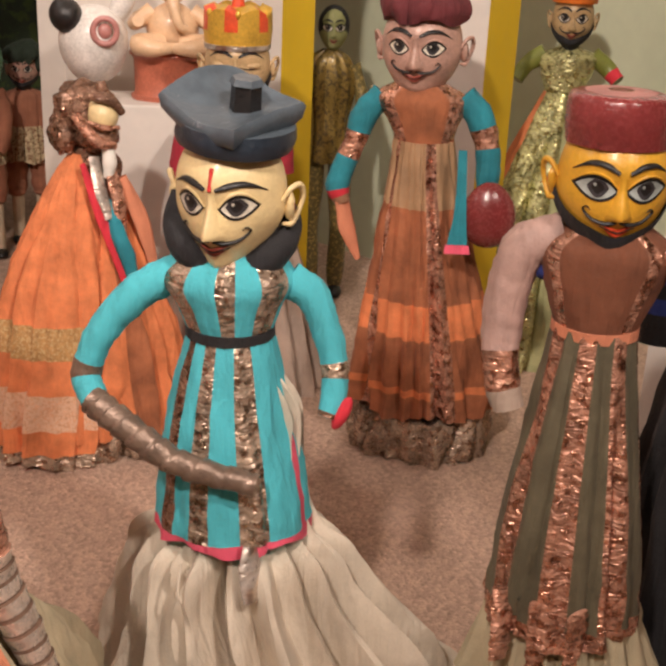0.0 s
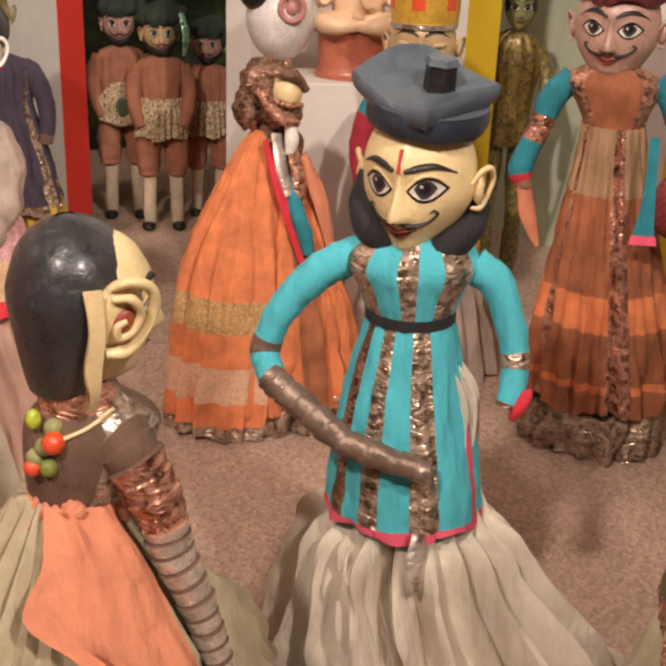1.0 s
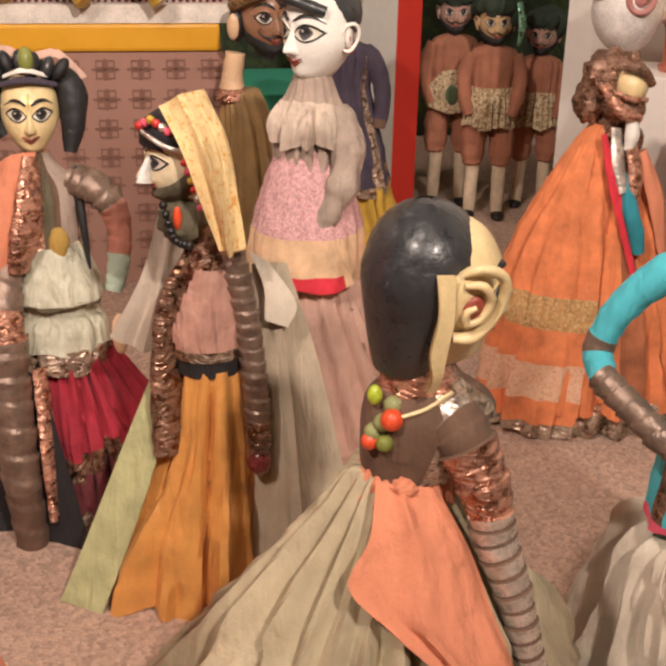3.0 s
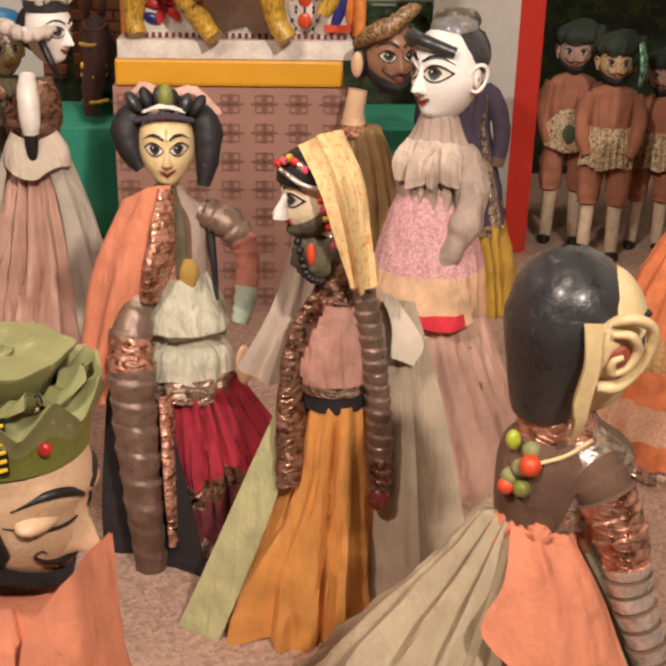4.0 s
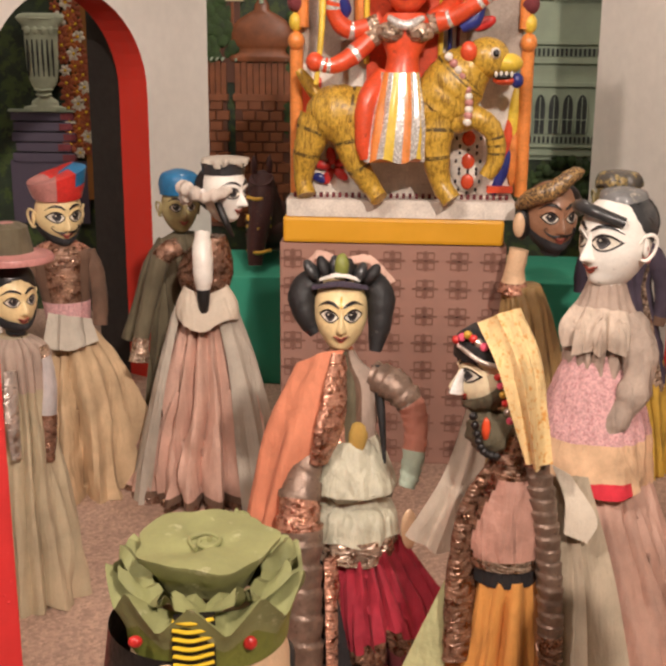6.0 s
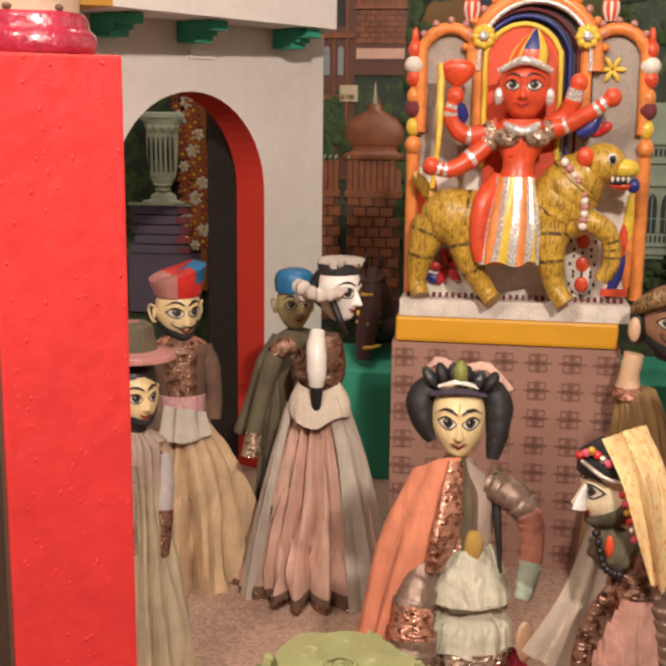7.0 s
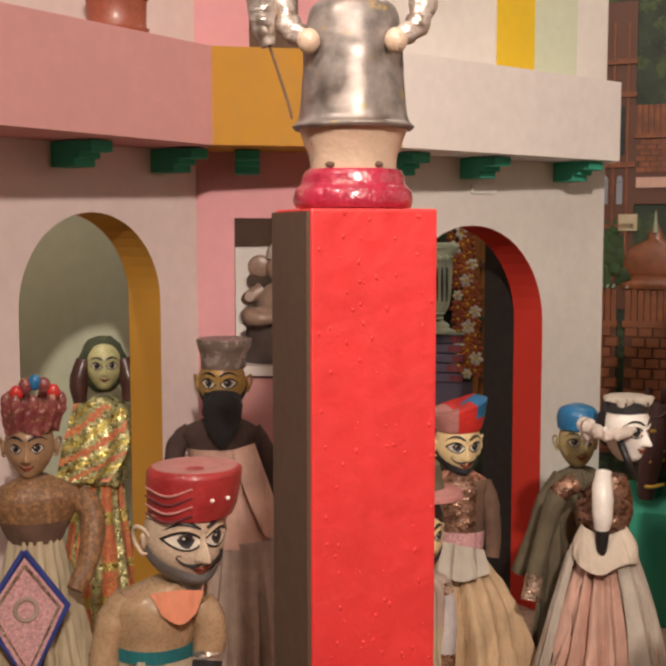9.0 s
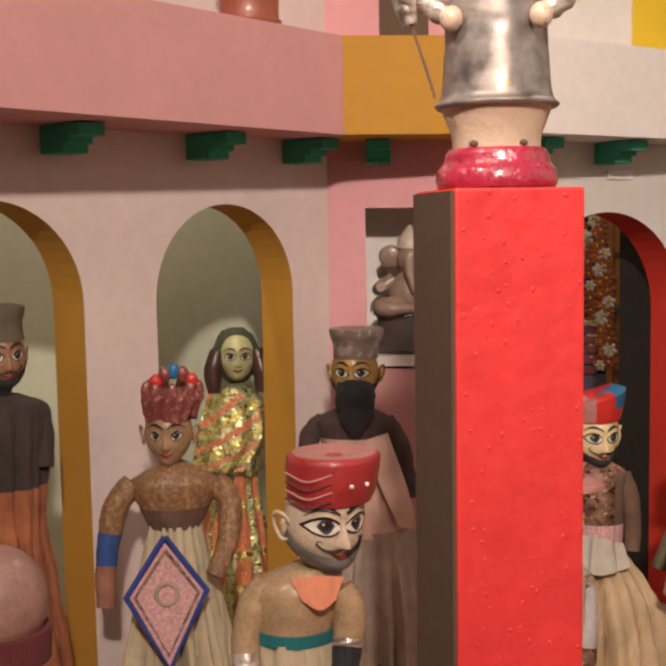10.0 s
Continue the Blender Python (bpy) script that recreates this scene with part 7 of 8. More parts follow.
def gold_woman():
    d = Doll()
    check = cloth("red_gold_check", (0.60, 0.17, 0.08), rough=0.4, worn=(0.7, 0.5, 0.15), wear=0.16, scale=140)
    d.lathe([(0.0, 0.075, 0.065, -0.02, 0), (0.14, 0.07, 0.06, -0.02, 0), (0.17, 0.068, 0.058, -0.02, 0), (0.30, 0.045, 0.042, -0.018, 0), (0.40, 0.035, 0.032, -0.012, 0)], check, folds=(9, 0.08, 0.03, 181), sub=6, pick=lambda a, t: GREEN_GOLD if 0.33 < t < 0.39 or int((math.degrees(a) + 180) / 14) % 3 == 0 else (GOLD if int(t * 24) % 4 == 0 else None))
    d.lathe([(0.33, 0.05, 0.045, -0.016, -0.006), (0.40, 0.052, 0.046, -0.014, -0.006), (0.46, 0.05, 0.04, -0.012, -0.002), (0.49, 0.02, 0.02, -0.006, 0)], GREEN_GOLD, folds=(7, 0.08, 0.04, 182), sub=5)
    d.sheet([[(-0.06, -0.02, 0.48), (-0.02, -0.05, 0.485), (0.03, -0.04, 0.47)], [(-0.08, -0.03, 0.41), (-0.03, -0.06, 0.40), (0.035, -0.05, 0.40)], [(-0.095, -0.03, 0.34), (-0.05, -0.06, 0.34), (0.0, -0.06, 0.34)]], GREEN_GOLD, ripple=0.004, waves=3, sub=10, pick=lambda u, t: (check if int((t + 0.6 * u) * 11) % 4 == 0 else (GOLD if int((t + 0.6 * u) * 11) % 4 == 2 else None)))
    d.head((-0.006, 0, 0.545), 0.066, 0.088, 0.066, paint("pale_green_face", (0.50, 0.48, 0.24)), yaw=2, eye=0.14, ears=False)
    d.ball((-0.008, 0.016, 0.548), (0.046, 0.034, 0.054), cloth("dark_green_veil", (0.05, 0.06, 0.03)), rough=0.1)
    for sx in (-1, 1):
        d.tube([(sx * 0.036 - 0.006, 0, 0.56), (sx * 0.046 - 0.006, -0.005, 0.52), (sx * 0.044 - 0.006, -0.012, 0.48)], [0.014, 0.018, 0.012], paint("dark_maroon_hair", (0.06, 0.022, 0.018)))
    d.place("puppet", -2.0, 1.48, -36.9, "green-faced woman puppet in glittering gold and red check sari", group="string puppets")


def far_left_dolls():
    d = Doll()
    dark = cloth("blackish_brown_cotton", (0.045, 0.03, 0.025))
    d.lathe([(0.0, 0.09, 0.08), (0.2, 0.075, 0.065), (0.38, 0.05, 0.045), (0.46, 0.055, 0.045), (0.545, 0.06, 0.04), (0.57, 0.025, 0.025)], dark, folds=(8, 0.1, 0.03, 191), sub=5, pick=lambda a, t: BROWN_RED if t < 0.55 else None)
    d.tube([(0.03, 0, 0.55), (0.05, -0.005, 0.52), (0.052, -0.02, 0.47)], [0.018, 0.017, 0.013], dark)
    d.head((0.0, 0, 0.62), 0.07, 0.09, 0.07, BROWN_FACE, yaw=18, beard=BEARD, mous=INK)
    d.lathe([(0.645, 0.034, 0.034), (0.67, 0.032, 0.032), (0.69, 0.036, 0.036), (0.694, 0.01, 0.01)], OLIVE_CLOTH, sub=2)
    d.v = [(px + 0.03, py, pz) for px, py, pz in d.v]
    d.place("puppet", -1.75, 0.85, -23.8, "tall dark puppet with black beard and tall cap", group="string puppets")
    d = Doll()
    d.lathe([(0.0, 0.08, 0.07), (0.2, 0.06, 0.055), (0.33, 0.045, 0.04), (0.40, 0.03, 0.03)], BROWN_RED, folds=(8, 0.1, 0.04, 9), sub=5)
    d.ball((0.0, 0.0, 0.455), (0.047, 0.046, 0.052), paint("dull_rose_dome_paint", (0.36, 0.20, 0.17)), seg=28, rings=16, pick=lambda a, t: BROWN_FACE if t < 0.35 else None)
    d.lathe([(0.40, 0.048, 0.046), (0.43, 0.049, 0.047)], MAROON, sub=2)
    d.v = [(px - 0.125, py, pz) for px, py, pz in d.v]
    d.place("puppet", -1.2, 0.75, -31.1, "puppet with a domed dull-pink cap and maroon scarf", group="string puppets")


def bell_figure():
    d = Doll()
    brass = tinsel("aged_silver_sheet", (0.30, 0.26, 0.235), rough=0.45, bump=0.35, fine=60, scale=30, metal=0.6, depth=0.003, worn=(0.42, 0.30, 0.12), wear=0.1)
    neck = paint("peach_wood", (0.70, 0.52, 0.38), vary=0.12, grain=0.12)
    rose = paint("crimson_lacquer", (0.42, 0.025, 0.06), coat=0.7, rough=0.3, bump=0.9, fine=70, worn=(0.6, 0.18, 0.16), wear=0.12, depth=0.004)
    d.lathe([(0.819, 0.047, 0.047), (0.824, 0.049, 0.049), (0.833, 0.0475, 0.0475), (0.838, 0.043, 0.043), (0.846, 0.041, 0.041), (0.850, 0.038, 0.038)], rose, sub=4)
    d.lathe([(0.848, 0.035, 0.035), (0.860, 0.036, 0.036), (0.872, 0.040, 0.040), (0.884, 0.045, 0.045)], neck, sub=3)
    for a in (-0.5, 0.6):
        d.ball((0.036 * math.sin(a), -0.036 * math.cos(a), 0.853), (0.004, 0.002, 0.0025), OLD_BROWN)
    d.lathe([(0.882, 0.048, 0.048), (0.885, 0.0495, 0.0495), (0.890, 0.0445, 0.0445), (0.905, 0.0425, 0.0425), (0.935, 0.0405, 0.0405), (0.96, 0.0385, 0.0385), (0.978, 0.034, 0.034), (0.988, 0.022, 0.022)], brass, sub=4)
    d.lathe([(0.98, 0.024, 0.02), (1.01, 0.034, 0.024), (1.035, 0.03, 0.02), (1.045, 0.012, 0.012)], brass, sub=4)
    for sx in (-1, 1):
        d.tube([(sx * 0.03, 0, 1.03), (sx * 0.055, -0.01, 1.0), (sx * 0.052, -0.02, 0.965), (sx * 0.036, -0.03, 0.95)], [0.012, 0.012, 0.010, 0.008], SILVER_BAND, sub=7, ridges=6)
        d.ball((sx * 0.034, -0.034, 0.948), (0.009, 0.008, 0.010), neck)
    d.tube([(-0.068, -0.03, 0.955), (-0.05, -0.035, 0.90), (-0.047, -0.036, 0.888)], [0.0012, 0.0012, 0.001], OLD_BROWN, sub=2)
    d.tube([(-0.072, -0.03, 0.985), (-0.07, -0.03, 0.962), (-0.066, -0.03, 0.945)], [0.012, 0.010, 0.006], SILVER_BAND)
    d.head((0, 0, 1.08), 0.05, 0.07, 0.05, PEACH_FACE, hair=HAIR)
    d.place("bell_skirted_figurine", PC.x, PC.y, -50.4, "metal figurine with a silver bell skirt on a crimson ring base", "figurine")


turquoise_man()
yellow_man()
moustached_man()
orange_woman()
crowned_king()
cow_figure()
demon()
green_dancer()
soldier(-0.39, 2.60, -84, 1.0, False, 1)
soldier(-0.305, 2.52, -85, 0.985, True, 2)
soldier(-0.215, 2.62, -88, 0.9, True, 3)
black_haired_woman()
yellow_veil()
pink_woman()
central_dancer()
green_hat_man()
pink_gown_man()
horse()
red_hat_man()
black_beard_man()
red_turban_man()
shield_king()
gold_woman()
far_left_dolls()
bell_figure()
prism_w = prism("plinth", [(-0.10, 1.97), (0.13, 1.95), (0.14, 2.08), (-0.09, 2.10)], 0, 0.404, WHITE_WALL, None, 0.003)
tagged(prism_w, "white plastered plinth against the wall", "plinth")
seated_idol("elephant_idol", 0.03, 2.02, 0.404, -95, paint("dusty_red_clay", (0.50, 0.15, 0.09)), PEACH_FACE, GOLD_PAINT, 1.0, "seated elephant-headed clay idol on a red base")

# ---- wall with the niche, seen beside the pillar ----


def rose_wall():
    a, b = Vector(C1), Vector(C2)
    u = (b - a).normalized()
    back = Vector((-u.y, u.x))
    L = (b - a).length

    def block(name, s0, s1, z0, z1, d0, d1, mat):
        o = [a + u * s0 + back * d0, a + u * s1 + back * d0, a + u * s1 + back * d1, a + u * s0 + back * d1]
        return tagged(prism(name, [tuple(p) for p in o], z0, z1, mat), kind="structure")

    block("wall_rose_pier", 0.0, 0.066, 0, HIGH, 0, 0.04, ROSE)
    block("wall_rose_pier_east", 0.226, L, 0, HIGH, 0, 0.04, ROSE)
    block("wall_rose_above", 0.066, 0.226, 0.82, HIGH, 0, 0.04, ROSE)
    block("wall_rose_below", 0.066, 0.226, 0, 0.535, 0, 0.04, PINK_BAND)
    block("niche_back", 0.05, 0.24, 0.5, 0.86, 0.13, 0.15, WHITE_WALL)
    block("niche_side", 0.046, 0.066, 0.5, 0.86, 0.04, 0.13, WHITE_WALL)
    block("niche_side_east", 0.226, 0.246, 0.5, 0.86, 0.04, 0.13, WHITE_WALL)
    block("niche_top", 0.066, 0.226, 0.821, 0.86, 0.04, 0.13, WHITE_WALL)
    sh = block("niche_shelf", 0.064, 0.228, 0.540, 0.558, -0.008, 0.13, WHITE_WALL)
    c = a + u * 0.146 + back * 0.05
    seated_idol("stone_idol", c.x, c.y, 0.558, -48, paint("dark_stone", (0.10, 0.08, 0.07)), paint("brown_stone", (0.28, 0.19, 0.14)), paint("pale_stone", (0.5, 0.42, 0.34)), 1.02, "small brown seated idol in the white wall niche")


rose_wall()
seated_idol("red_idol", -1.665, 1.262, 1.0905, -35, paint("rust_clay", (0.34, 0.09, 0.05)), paint("dusty_rust_clay", (0.36, 0.13, 0.08)), MAROON, 0.75, "red seated clay figure on the balcony parapet")
for s0, s1, z0, z1, mt, nm in ((0.225, 0.327, 1.0905, 1.45, YELLOW, "upper_opening"), (0.10, 0.225, 1.0905, 1.45, GREEN_WALL, "upper_recess")):
    p0, p1 = along(E, C2, s0), along(E, C2, s1)
    o = Vector((0.98, -0.19)) * 0.004
    tagged(prism(nm, [tuple(p0), tuple(p1), tuple(p1 + o), tuple(p0 + o)], z0, z1, mt), kind="structure")
p0, p1 = along(C1, C2, 0.095), along(C1, C2, 0.18)
o = Vector((0.72, -0.69)) * 0.004
tagged(prism("upper_doorway", [tuple(p0), tuple(p1), tuple(p1 + o), tuple(p0 + o)], 1.0905, 1.45, BROWN), kind="structure")

# ---- printed motifs on the stand ----


def motif():
    bm = bmesh.new()
    def bar(x0, x1, z0, z1):
        v = [bm.verts.new(p) for p in ((x0, 0, z0), (x1, 0, z0), (x1, 0, z1), (x0, 0, z1), (x0, -0.0009, z0), (x1, -0.0009, z0), (x1, -0.0009, z1), (x0, -0.0009, z1))]
        for f in ((4, 5, 6, 7), (0, 1, 5, 4), (1, 2, 6, 5), (2, 3, 7, 6), (3, 0, 4, 7)):
            bm.faces.new([v[k] for k in f])
    for sx in (-1, 1):
        for sz in (-1, 1):
            x, z = sx * 0.009, sz * 0.0085
            bar(x - 0.006, x + 0.006, z + 0.0045, z + 0.0065)
            bar(x - 0.006, x + 0.006, z - 0.0065, z - 0.0045)
            bar(x - 0.0062, x - 0.0042, z - 0.0045, z + 0.0045)
            bar(x + 0.0042, x + 0.0062, z - 0.0045, z + 0.0045)
        bar(sx * 0.019 - 0.003, sx * 0.019 + 0.003, -0.0015, 0.0015)
    bar(-0.0025, 0.0025, -0.017, 0.017)
    bar(-0.016, 0.016, -0.0012, 0.0012)
    me = bpy.data.meshes.new("printed_motif")
    bm.to_mesh(me)
    bm.free()
    me.materials.append(MOTIF)
    return me


motif_mesh = motif()
for r in range(8):
    for c in range(7):
        p = -0.168 + 0.056 * c
        if abs(p) > 0.17:
            continue
        q = plan(p, -0.0008)
        m = new("printed_motif", motif_mesh)
        m.parent = stand
        m.matrix_world = pose(q[0], q[1], 0.365 - 0.048 * r, 0, 0, 20)

# ---- teal plinth behind the stand ----
tagged(prism("plinth", [plan(-0.44, 0.42), plan(0.46, 0.42), plan(0.46, 0.70), plan(-0.44, 0.70)], 0, 0.235, TEAL, None, 0.003), "long teal green painted plinth behind the box stand", "plinth")

# ---- goddess relief on the stand ----


def goddess():
    d = Doll()
    W = paint("white_glaze", (0.80, 0.72, 0.64), worn=None)
    T = paint("tiger_yellow", (0.60, 0.37, 0.05), worn=(0.27, 0.15, 0.02), wear=0.20, scale=150, bump=0.6, fine=160, stroke=(1.0, 1.0, 0.14))
    DK = paint("tiger_stripe", (0.10, 0.06, 0.015), worn=(0.4, 0.25, 0.04), wear=0.2)
    bands = lambda n: (lambda t: DK if (t * n) % 1 > 0.92 else T)
    RO, OR, B, SI = RED_ORANGE, paint("orange_glaze", (0.78, 0.26, 0.06)), paint("ultramarine_glaze", (0.02, 0.03, 0.2)), paint("silver_foil", (0.85, 0.81, 0.77), metal=0.45, rough=0.25, coat=0.6, worn=None)
    YL = paint("yellow_glaze", (0.80, 0.55, 0.06), worn=None)
    R = lambda x0, x1, z0, z1, y0, y1, mt: d.grid([[(x0, y0, z), (x1, y0, z), (x1, y1, z), (x0, y1, z)] for z in (z0, z1)], mt)
    R(-0.178, 0.20, 0.4375, 0.466, -0.004, 0.12, W)
    R(-0.172, 0.195, 0.466, 0.80, 0.05, 0.075, W)
    for k in range(34):
        x = -0.168 + k * 0.0107
        R(x, x + 0.005, 0.4665, 0.474, 0.020, 0.030, MAROON)
    R(-0.172, 0.195, 0.466, 0.4664, 0.0, 0.05, W)
    # arches above
    def arch(cx, cz, r, leg, tube_r, mt, y=0.04):
        pts = [(cx - r, y, cz - leg)] + [(cx - r * math.cos(q), y, cz + r * math.sin(q)) for q in (math.pi * k / 10 for k in range(11))] + [(cx + r, y, cz - leg)]
        d.tube(pts, tube_r, mt, sub=3, seg=10)
    def disc(cx, cz, r, leg, mt, y):
        rows = [[(cx - r * math.cos(math.pi * k / 16), y + o, cz + r * math.sin(math.pi * k / 16)) for k in range(17)] for o in (0, 0.008)]
        low = [[(cx - r + 2 * r * k / 16, y + o, cz - leg) for k in range(17)] for o in (0, 0.008)]
        d.grid([low[0], rows[0], rows[1], low[1]], mt, False)
    disc(0.028, 0.855, 0.095, 0.1, paint("black_glaze", (0.02, 0.014, 0.012), worn=None), 0.045)
    arch(0.028, 0.862, 0.098, 0.02, 0.013, OR)
    arch(0.028, 0.862, 0.089, 0.02, 0.004, SI, 0.030)
    disc(0.010, 0.855, 0.060, 0.20, RO, 0.030)
    arch(0.010, 0.855, 0.060, 0.17, 0.0045, YL, 0.028)
    arch(0.014, 0.857, 0.071, 0.15, 0.004, B, 0.036)
    arch(0.018, 0.859, 0.080, 0.15, 0.003, MAROON, 0.040)
    for sx, cx in ((-1, -0.108), (1, 0.158)):
        disc(cx, 0.855, 0.046, 0.17, paint("grey_cream_glaze", (0.36, 0.30, 0.25), worn=None), 0.047)
        arch(cx, 0.862, 0.047, 0.12, 0.010, OR)
        for k in range(7):
            q = math.pi * (k + 0.5) / 7
            d.ball((cx - 0.056 * math.cos(q), 0.036, 0.865 + 0.056 * math.sin(q)), (0.006, 0.006, 0.006), PINK_GLOSS, seg=8, rings=6)
        x = -0.166 if sx < 0 else 0.212
        for z0, rr, mt in ((0.72, 0.014, OR), (0.75, 0.012, YL), (0.78, 0.015, MAROON), (0.80, 0.012, OR), (0.83, 0.014, RO), (0.85, 0.017, W), (0.875, 0.012, RO), (0.895, 0.006, RO)):
            d.ball((x, 0.04, z0), (rr, rr, 0.016), mt, seg=12, rings=8)
        d.tube([(x, 0.045, 0.47), (x, 0.045, 0.72)], 0.011, OR, seg=10, ridges=6)
        fx = -0.054 if sx < 0 else 0.110
        for k in range(8):
            q = k * 0.785
            d.ball((fx + 0.012 * math.cos(q), 0.022, 0.895 + 0.012 * math.sin(q)), (0.008, 0.006, 0.008), YL, seg=8, rings=6)
        d.ball((fx, 0.014, 0.895), (0.008, 0.006, 0.008), SI, seg=8, rings=6)
        gx = -0.075 if sx < 0 else 0.145
        d.lathe([(0.92, 0.008, 0.008, gx, 0.04), (0.935, 0.014, 0.012, gx, 0.04), (0.95, 0.013, 0.012, gx, 0.04), (0.962, 0.005, 0.005, gx, 0.04), (0.972, 0.002, 0.002, gx, 0.04)], RO, sub=2, pick=lambda a, t: W if t < 0.5 and int(math.degrees(a) + 180) // 24 % 2 else None)
    d.lathe([(0.965, 0.014, 0.012, 0.034, 0.04), (0.98, 0.018, 0.014, 0.034, 0.04), (0.995, 0.014, 0.012, 0.034, 0.04), (1.005, 0.007, 0.007, 0.034, 0.04), (1.02, 0.004, 0.004, 0.034, 0.04)], RO, sub=2, pick=lambda a, t: W if t < 0.6 and int(math.degrees(a) + 180) // 24 % 2 else None)
    for k in range(15):
        q = math.pi * (k + 0.5) / 15
        d.ball((0.028 - 0.112 * math.cos(q), 0.036, 0.868 + 0.105 * math.sin(q)), (0.007, 0.007, 0.007), PINK_GLOSS if k % 2 else OR, seg=8, rings=6)
    # tiger
    d.tube([(-0.135, 0.012, 0.60), (-0.095, 0.0, 0.605), (-0.03, 0.0, 0.60), (0.04, 0.0, 0.605), (0.085, 0.0, 0.63)], [0.030, 0.050, 0.042, 0.045, 0.05], T, sub=14, seg=18, pick=bands(20))
    d.tube([(0.07, -0.004, 0.62), (0.10, -0.010, 0.665), (0.125, -0.014, 0.69)], [0.052, 0.048, 0.036], T, sub=14, seg=18, pick=bands(9))
    d.ball((0.142, -0.018, 0.698), (0.036, 0.032, 0.032), T)
    d.ball((0.175, -0.024, 0.690), (0.024, 0.02, 0.016), YL)
    d.ball((0.172, -0.026, 0.664), (0.020, 0.016, 0.008), RO)
    d.ball((0.168, -0.034, 0.670), (0.016, 0.012, 0.006), INK)
    d.ball((0.190, -0.03, 0.664), (0.010, 0.010, 0.012), B)
    for k in range(4):
        d.ball((0.156 + 0.008 * k, -0.042, 0.674), (0.003, 0.003, 0.005), W, seg=8, rings=6)
    d.ball((0.153, -0.046, 0.706), (0.008, 0.006, 0.009), W)
    d.ball((0.154, -0.052, 0.706), (0.005, 0.004, 0.006), INK)
    d.ball((0.112, -0.044, 0.708), (0.013, 0.010, 0.016), RO)
    for k in range(11):
        q = -1.1 + 0.26 * k
        d.ball((0.072 + 0.02 * math.cos(q) + 0.004 * k, -0.05, 0.70 - 0.010 * k), (0.007, 0.006, 0.007), PINK_GLOSS if k % 2 else W, seg=8, rings=6)
    for pts, rr in (([(-0.125, 0.0, 0.60), (-0.142, -0.005, 0.55), (-0.150, 0.0, 0.50), (-0.144, -0.012, 0.474)], [0.034, 0.024, 0.016, 0.016]), ([(-0.075, -0.02, 0.59), (-0.06, -0.03, 0.53), (-0.036, -0.025, 0.49), (-0.022, -0.035, 0.474)], [0.038, 0.022, 0.016, 0.015]), ([(0.065, -0.02, 0.61), (0.066, -0.03, 0.55), (0.076, -0.03, 0.50), (0.094, -0.038, 0.474)], [0.036, 0.024, 0.017, 0.016]), ([(0.09, -0.02, 0.60), (0.13, -0.03, 0.605), (0.158, -0.03, 0.58), (0.162, -0.03, 0.54), (0.148, -0.03, 0.512)], [0.024, 0.019, 0.016, 0.014, 0.012])):
        d.tube(pts, rr, T, sub=10, seg=14, pick=bands(13))
    d.tube([(-0.125, 0.01, 0.63), (-0.148, 0.01, 0.66), (-0.16, 0.01, 0.675)], [0.012, 0.010, 0.006], T)
    # rider
    d.tube([(-0.02, -0.02, 0.67), (-0.045, -0.045, 0.63), (-0.05, -0.055, 0.57), (-0.046, -0.058, 0.54)], [0.016, 0.017, 0.013, 0.009], RO, sub=6)
    d.lathe([(0.54, 0.046, 0.03, -0.002, -0.05), (0.60, 0.042, 0.028, 0.002, -0.046), (0.675, 0.030, 0.026, 0.006, -0.03)], OR, sub=6, folds=(7, 0.05, 0.03, 3), pick=lambda a, t: SI if int((math.degrees(a) + 180) / 18) % 2 == 0 else (YL if int((math.degrees(a) + 180) / 18) % 4 == 1 else None))
    d.lathe([(0.668, 0.03, 0.026, 0.008, -0.024), (0.70, 0.026, 0.022, 0.010, -0.02), (0.74, 0.044, 0.026, 0.012, -0.016), (0.765, 0.03, 0.02, 0.012, -0.012)], RO, sub=5)
    for sx in (-1, 1):
        d.ball((0.012 + sx * 0.022, -0.034, 0.736), (0.024, 0.016, 0.016), SILVER, rough=0.1)
    d.tube([(-0.014, -0.036, 0.758), (0.012, -0.046, 0.746), (0.04, -0.036, 0.758)], [0.005, 0.008, 0.005], SI)
    arms = (([(-0.03, -0.015, 0.748), (-0.075, -0.02, 0.738), (-0.10, -0.025, 0.765), (-0.094, -0.03, 0.80)], RO), ([(-0.03, -0.02, 0.735), (-0.07, -0.035, 0.70), (-0.10, -0.045, 0.684), (-0.128, -0.05, 0.690)], RO), ([(0.052, -0.015, 0.748), (0.085, -0.02, 0.758), (0.12, -0.03, 0.778), (0.15, -0.035, 0.80)], RO), ([(0.05, -0.005, 0.75), (0.082, -0.01, 0.775), (0.098, -0.02, 0.822)], RO))
    for pts, mt in arms:
        d.tube(pts, [0.016, 0.015, 0.013, 0.011][: len(pts)], mt, sub=6, pick=zones((0.12, SILVER), (0.3, mt), (0.36, SI), (0.72, mt), (0.8, SI), (0.84, mt), (0.9, SI), (1, mt)))
        d.ball(pts[-1], (0.014, 0.013, 0.015), mt)
    d.ball((-0.092, -0.022, 0.836), (0.026, 0.012, 0.022), RO, taper=0.4)
    d.tube([(-0.126, -0.05, 0.655), (-0.118, -0.04, 0.74), (-0.118, -0.02, 0.85)], [0.004, 0.005, 0.007], YL)
    d.tube([(-0.092, -0.03, 0.79), (-0.084, -0.02, 0.77), (-0.088, -0.02, 0.75)], [0.008, 0.012, 0.004], B)
    d.tube([(0.10, -0.02, 0.742), (0.12, -0.02, 0.755), (0.134, -0.02, 0.785)], [0.008, 0.012, 0.005], B)
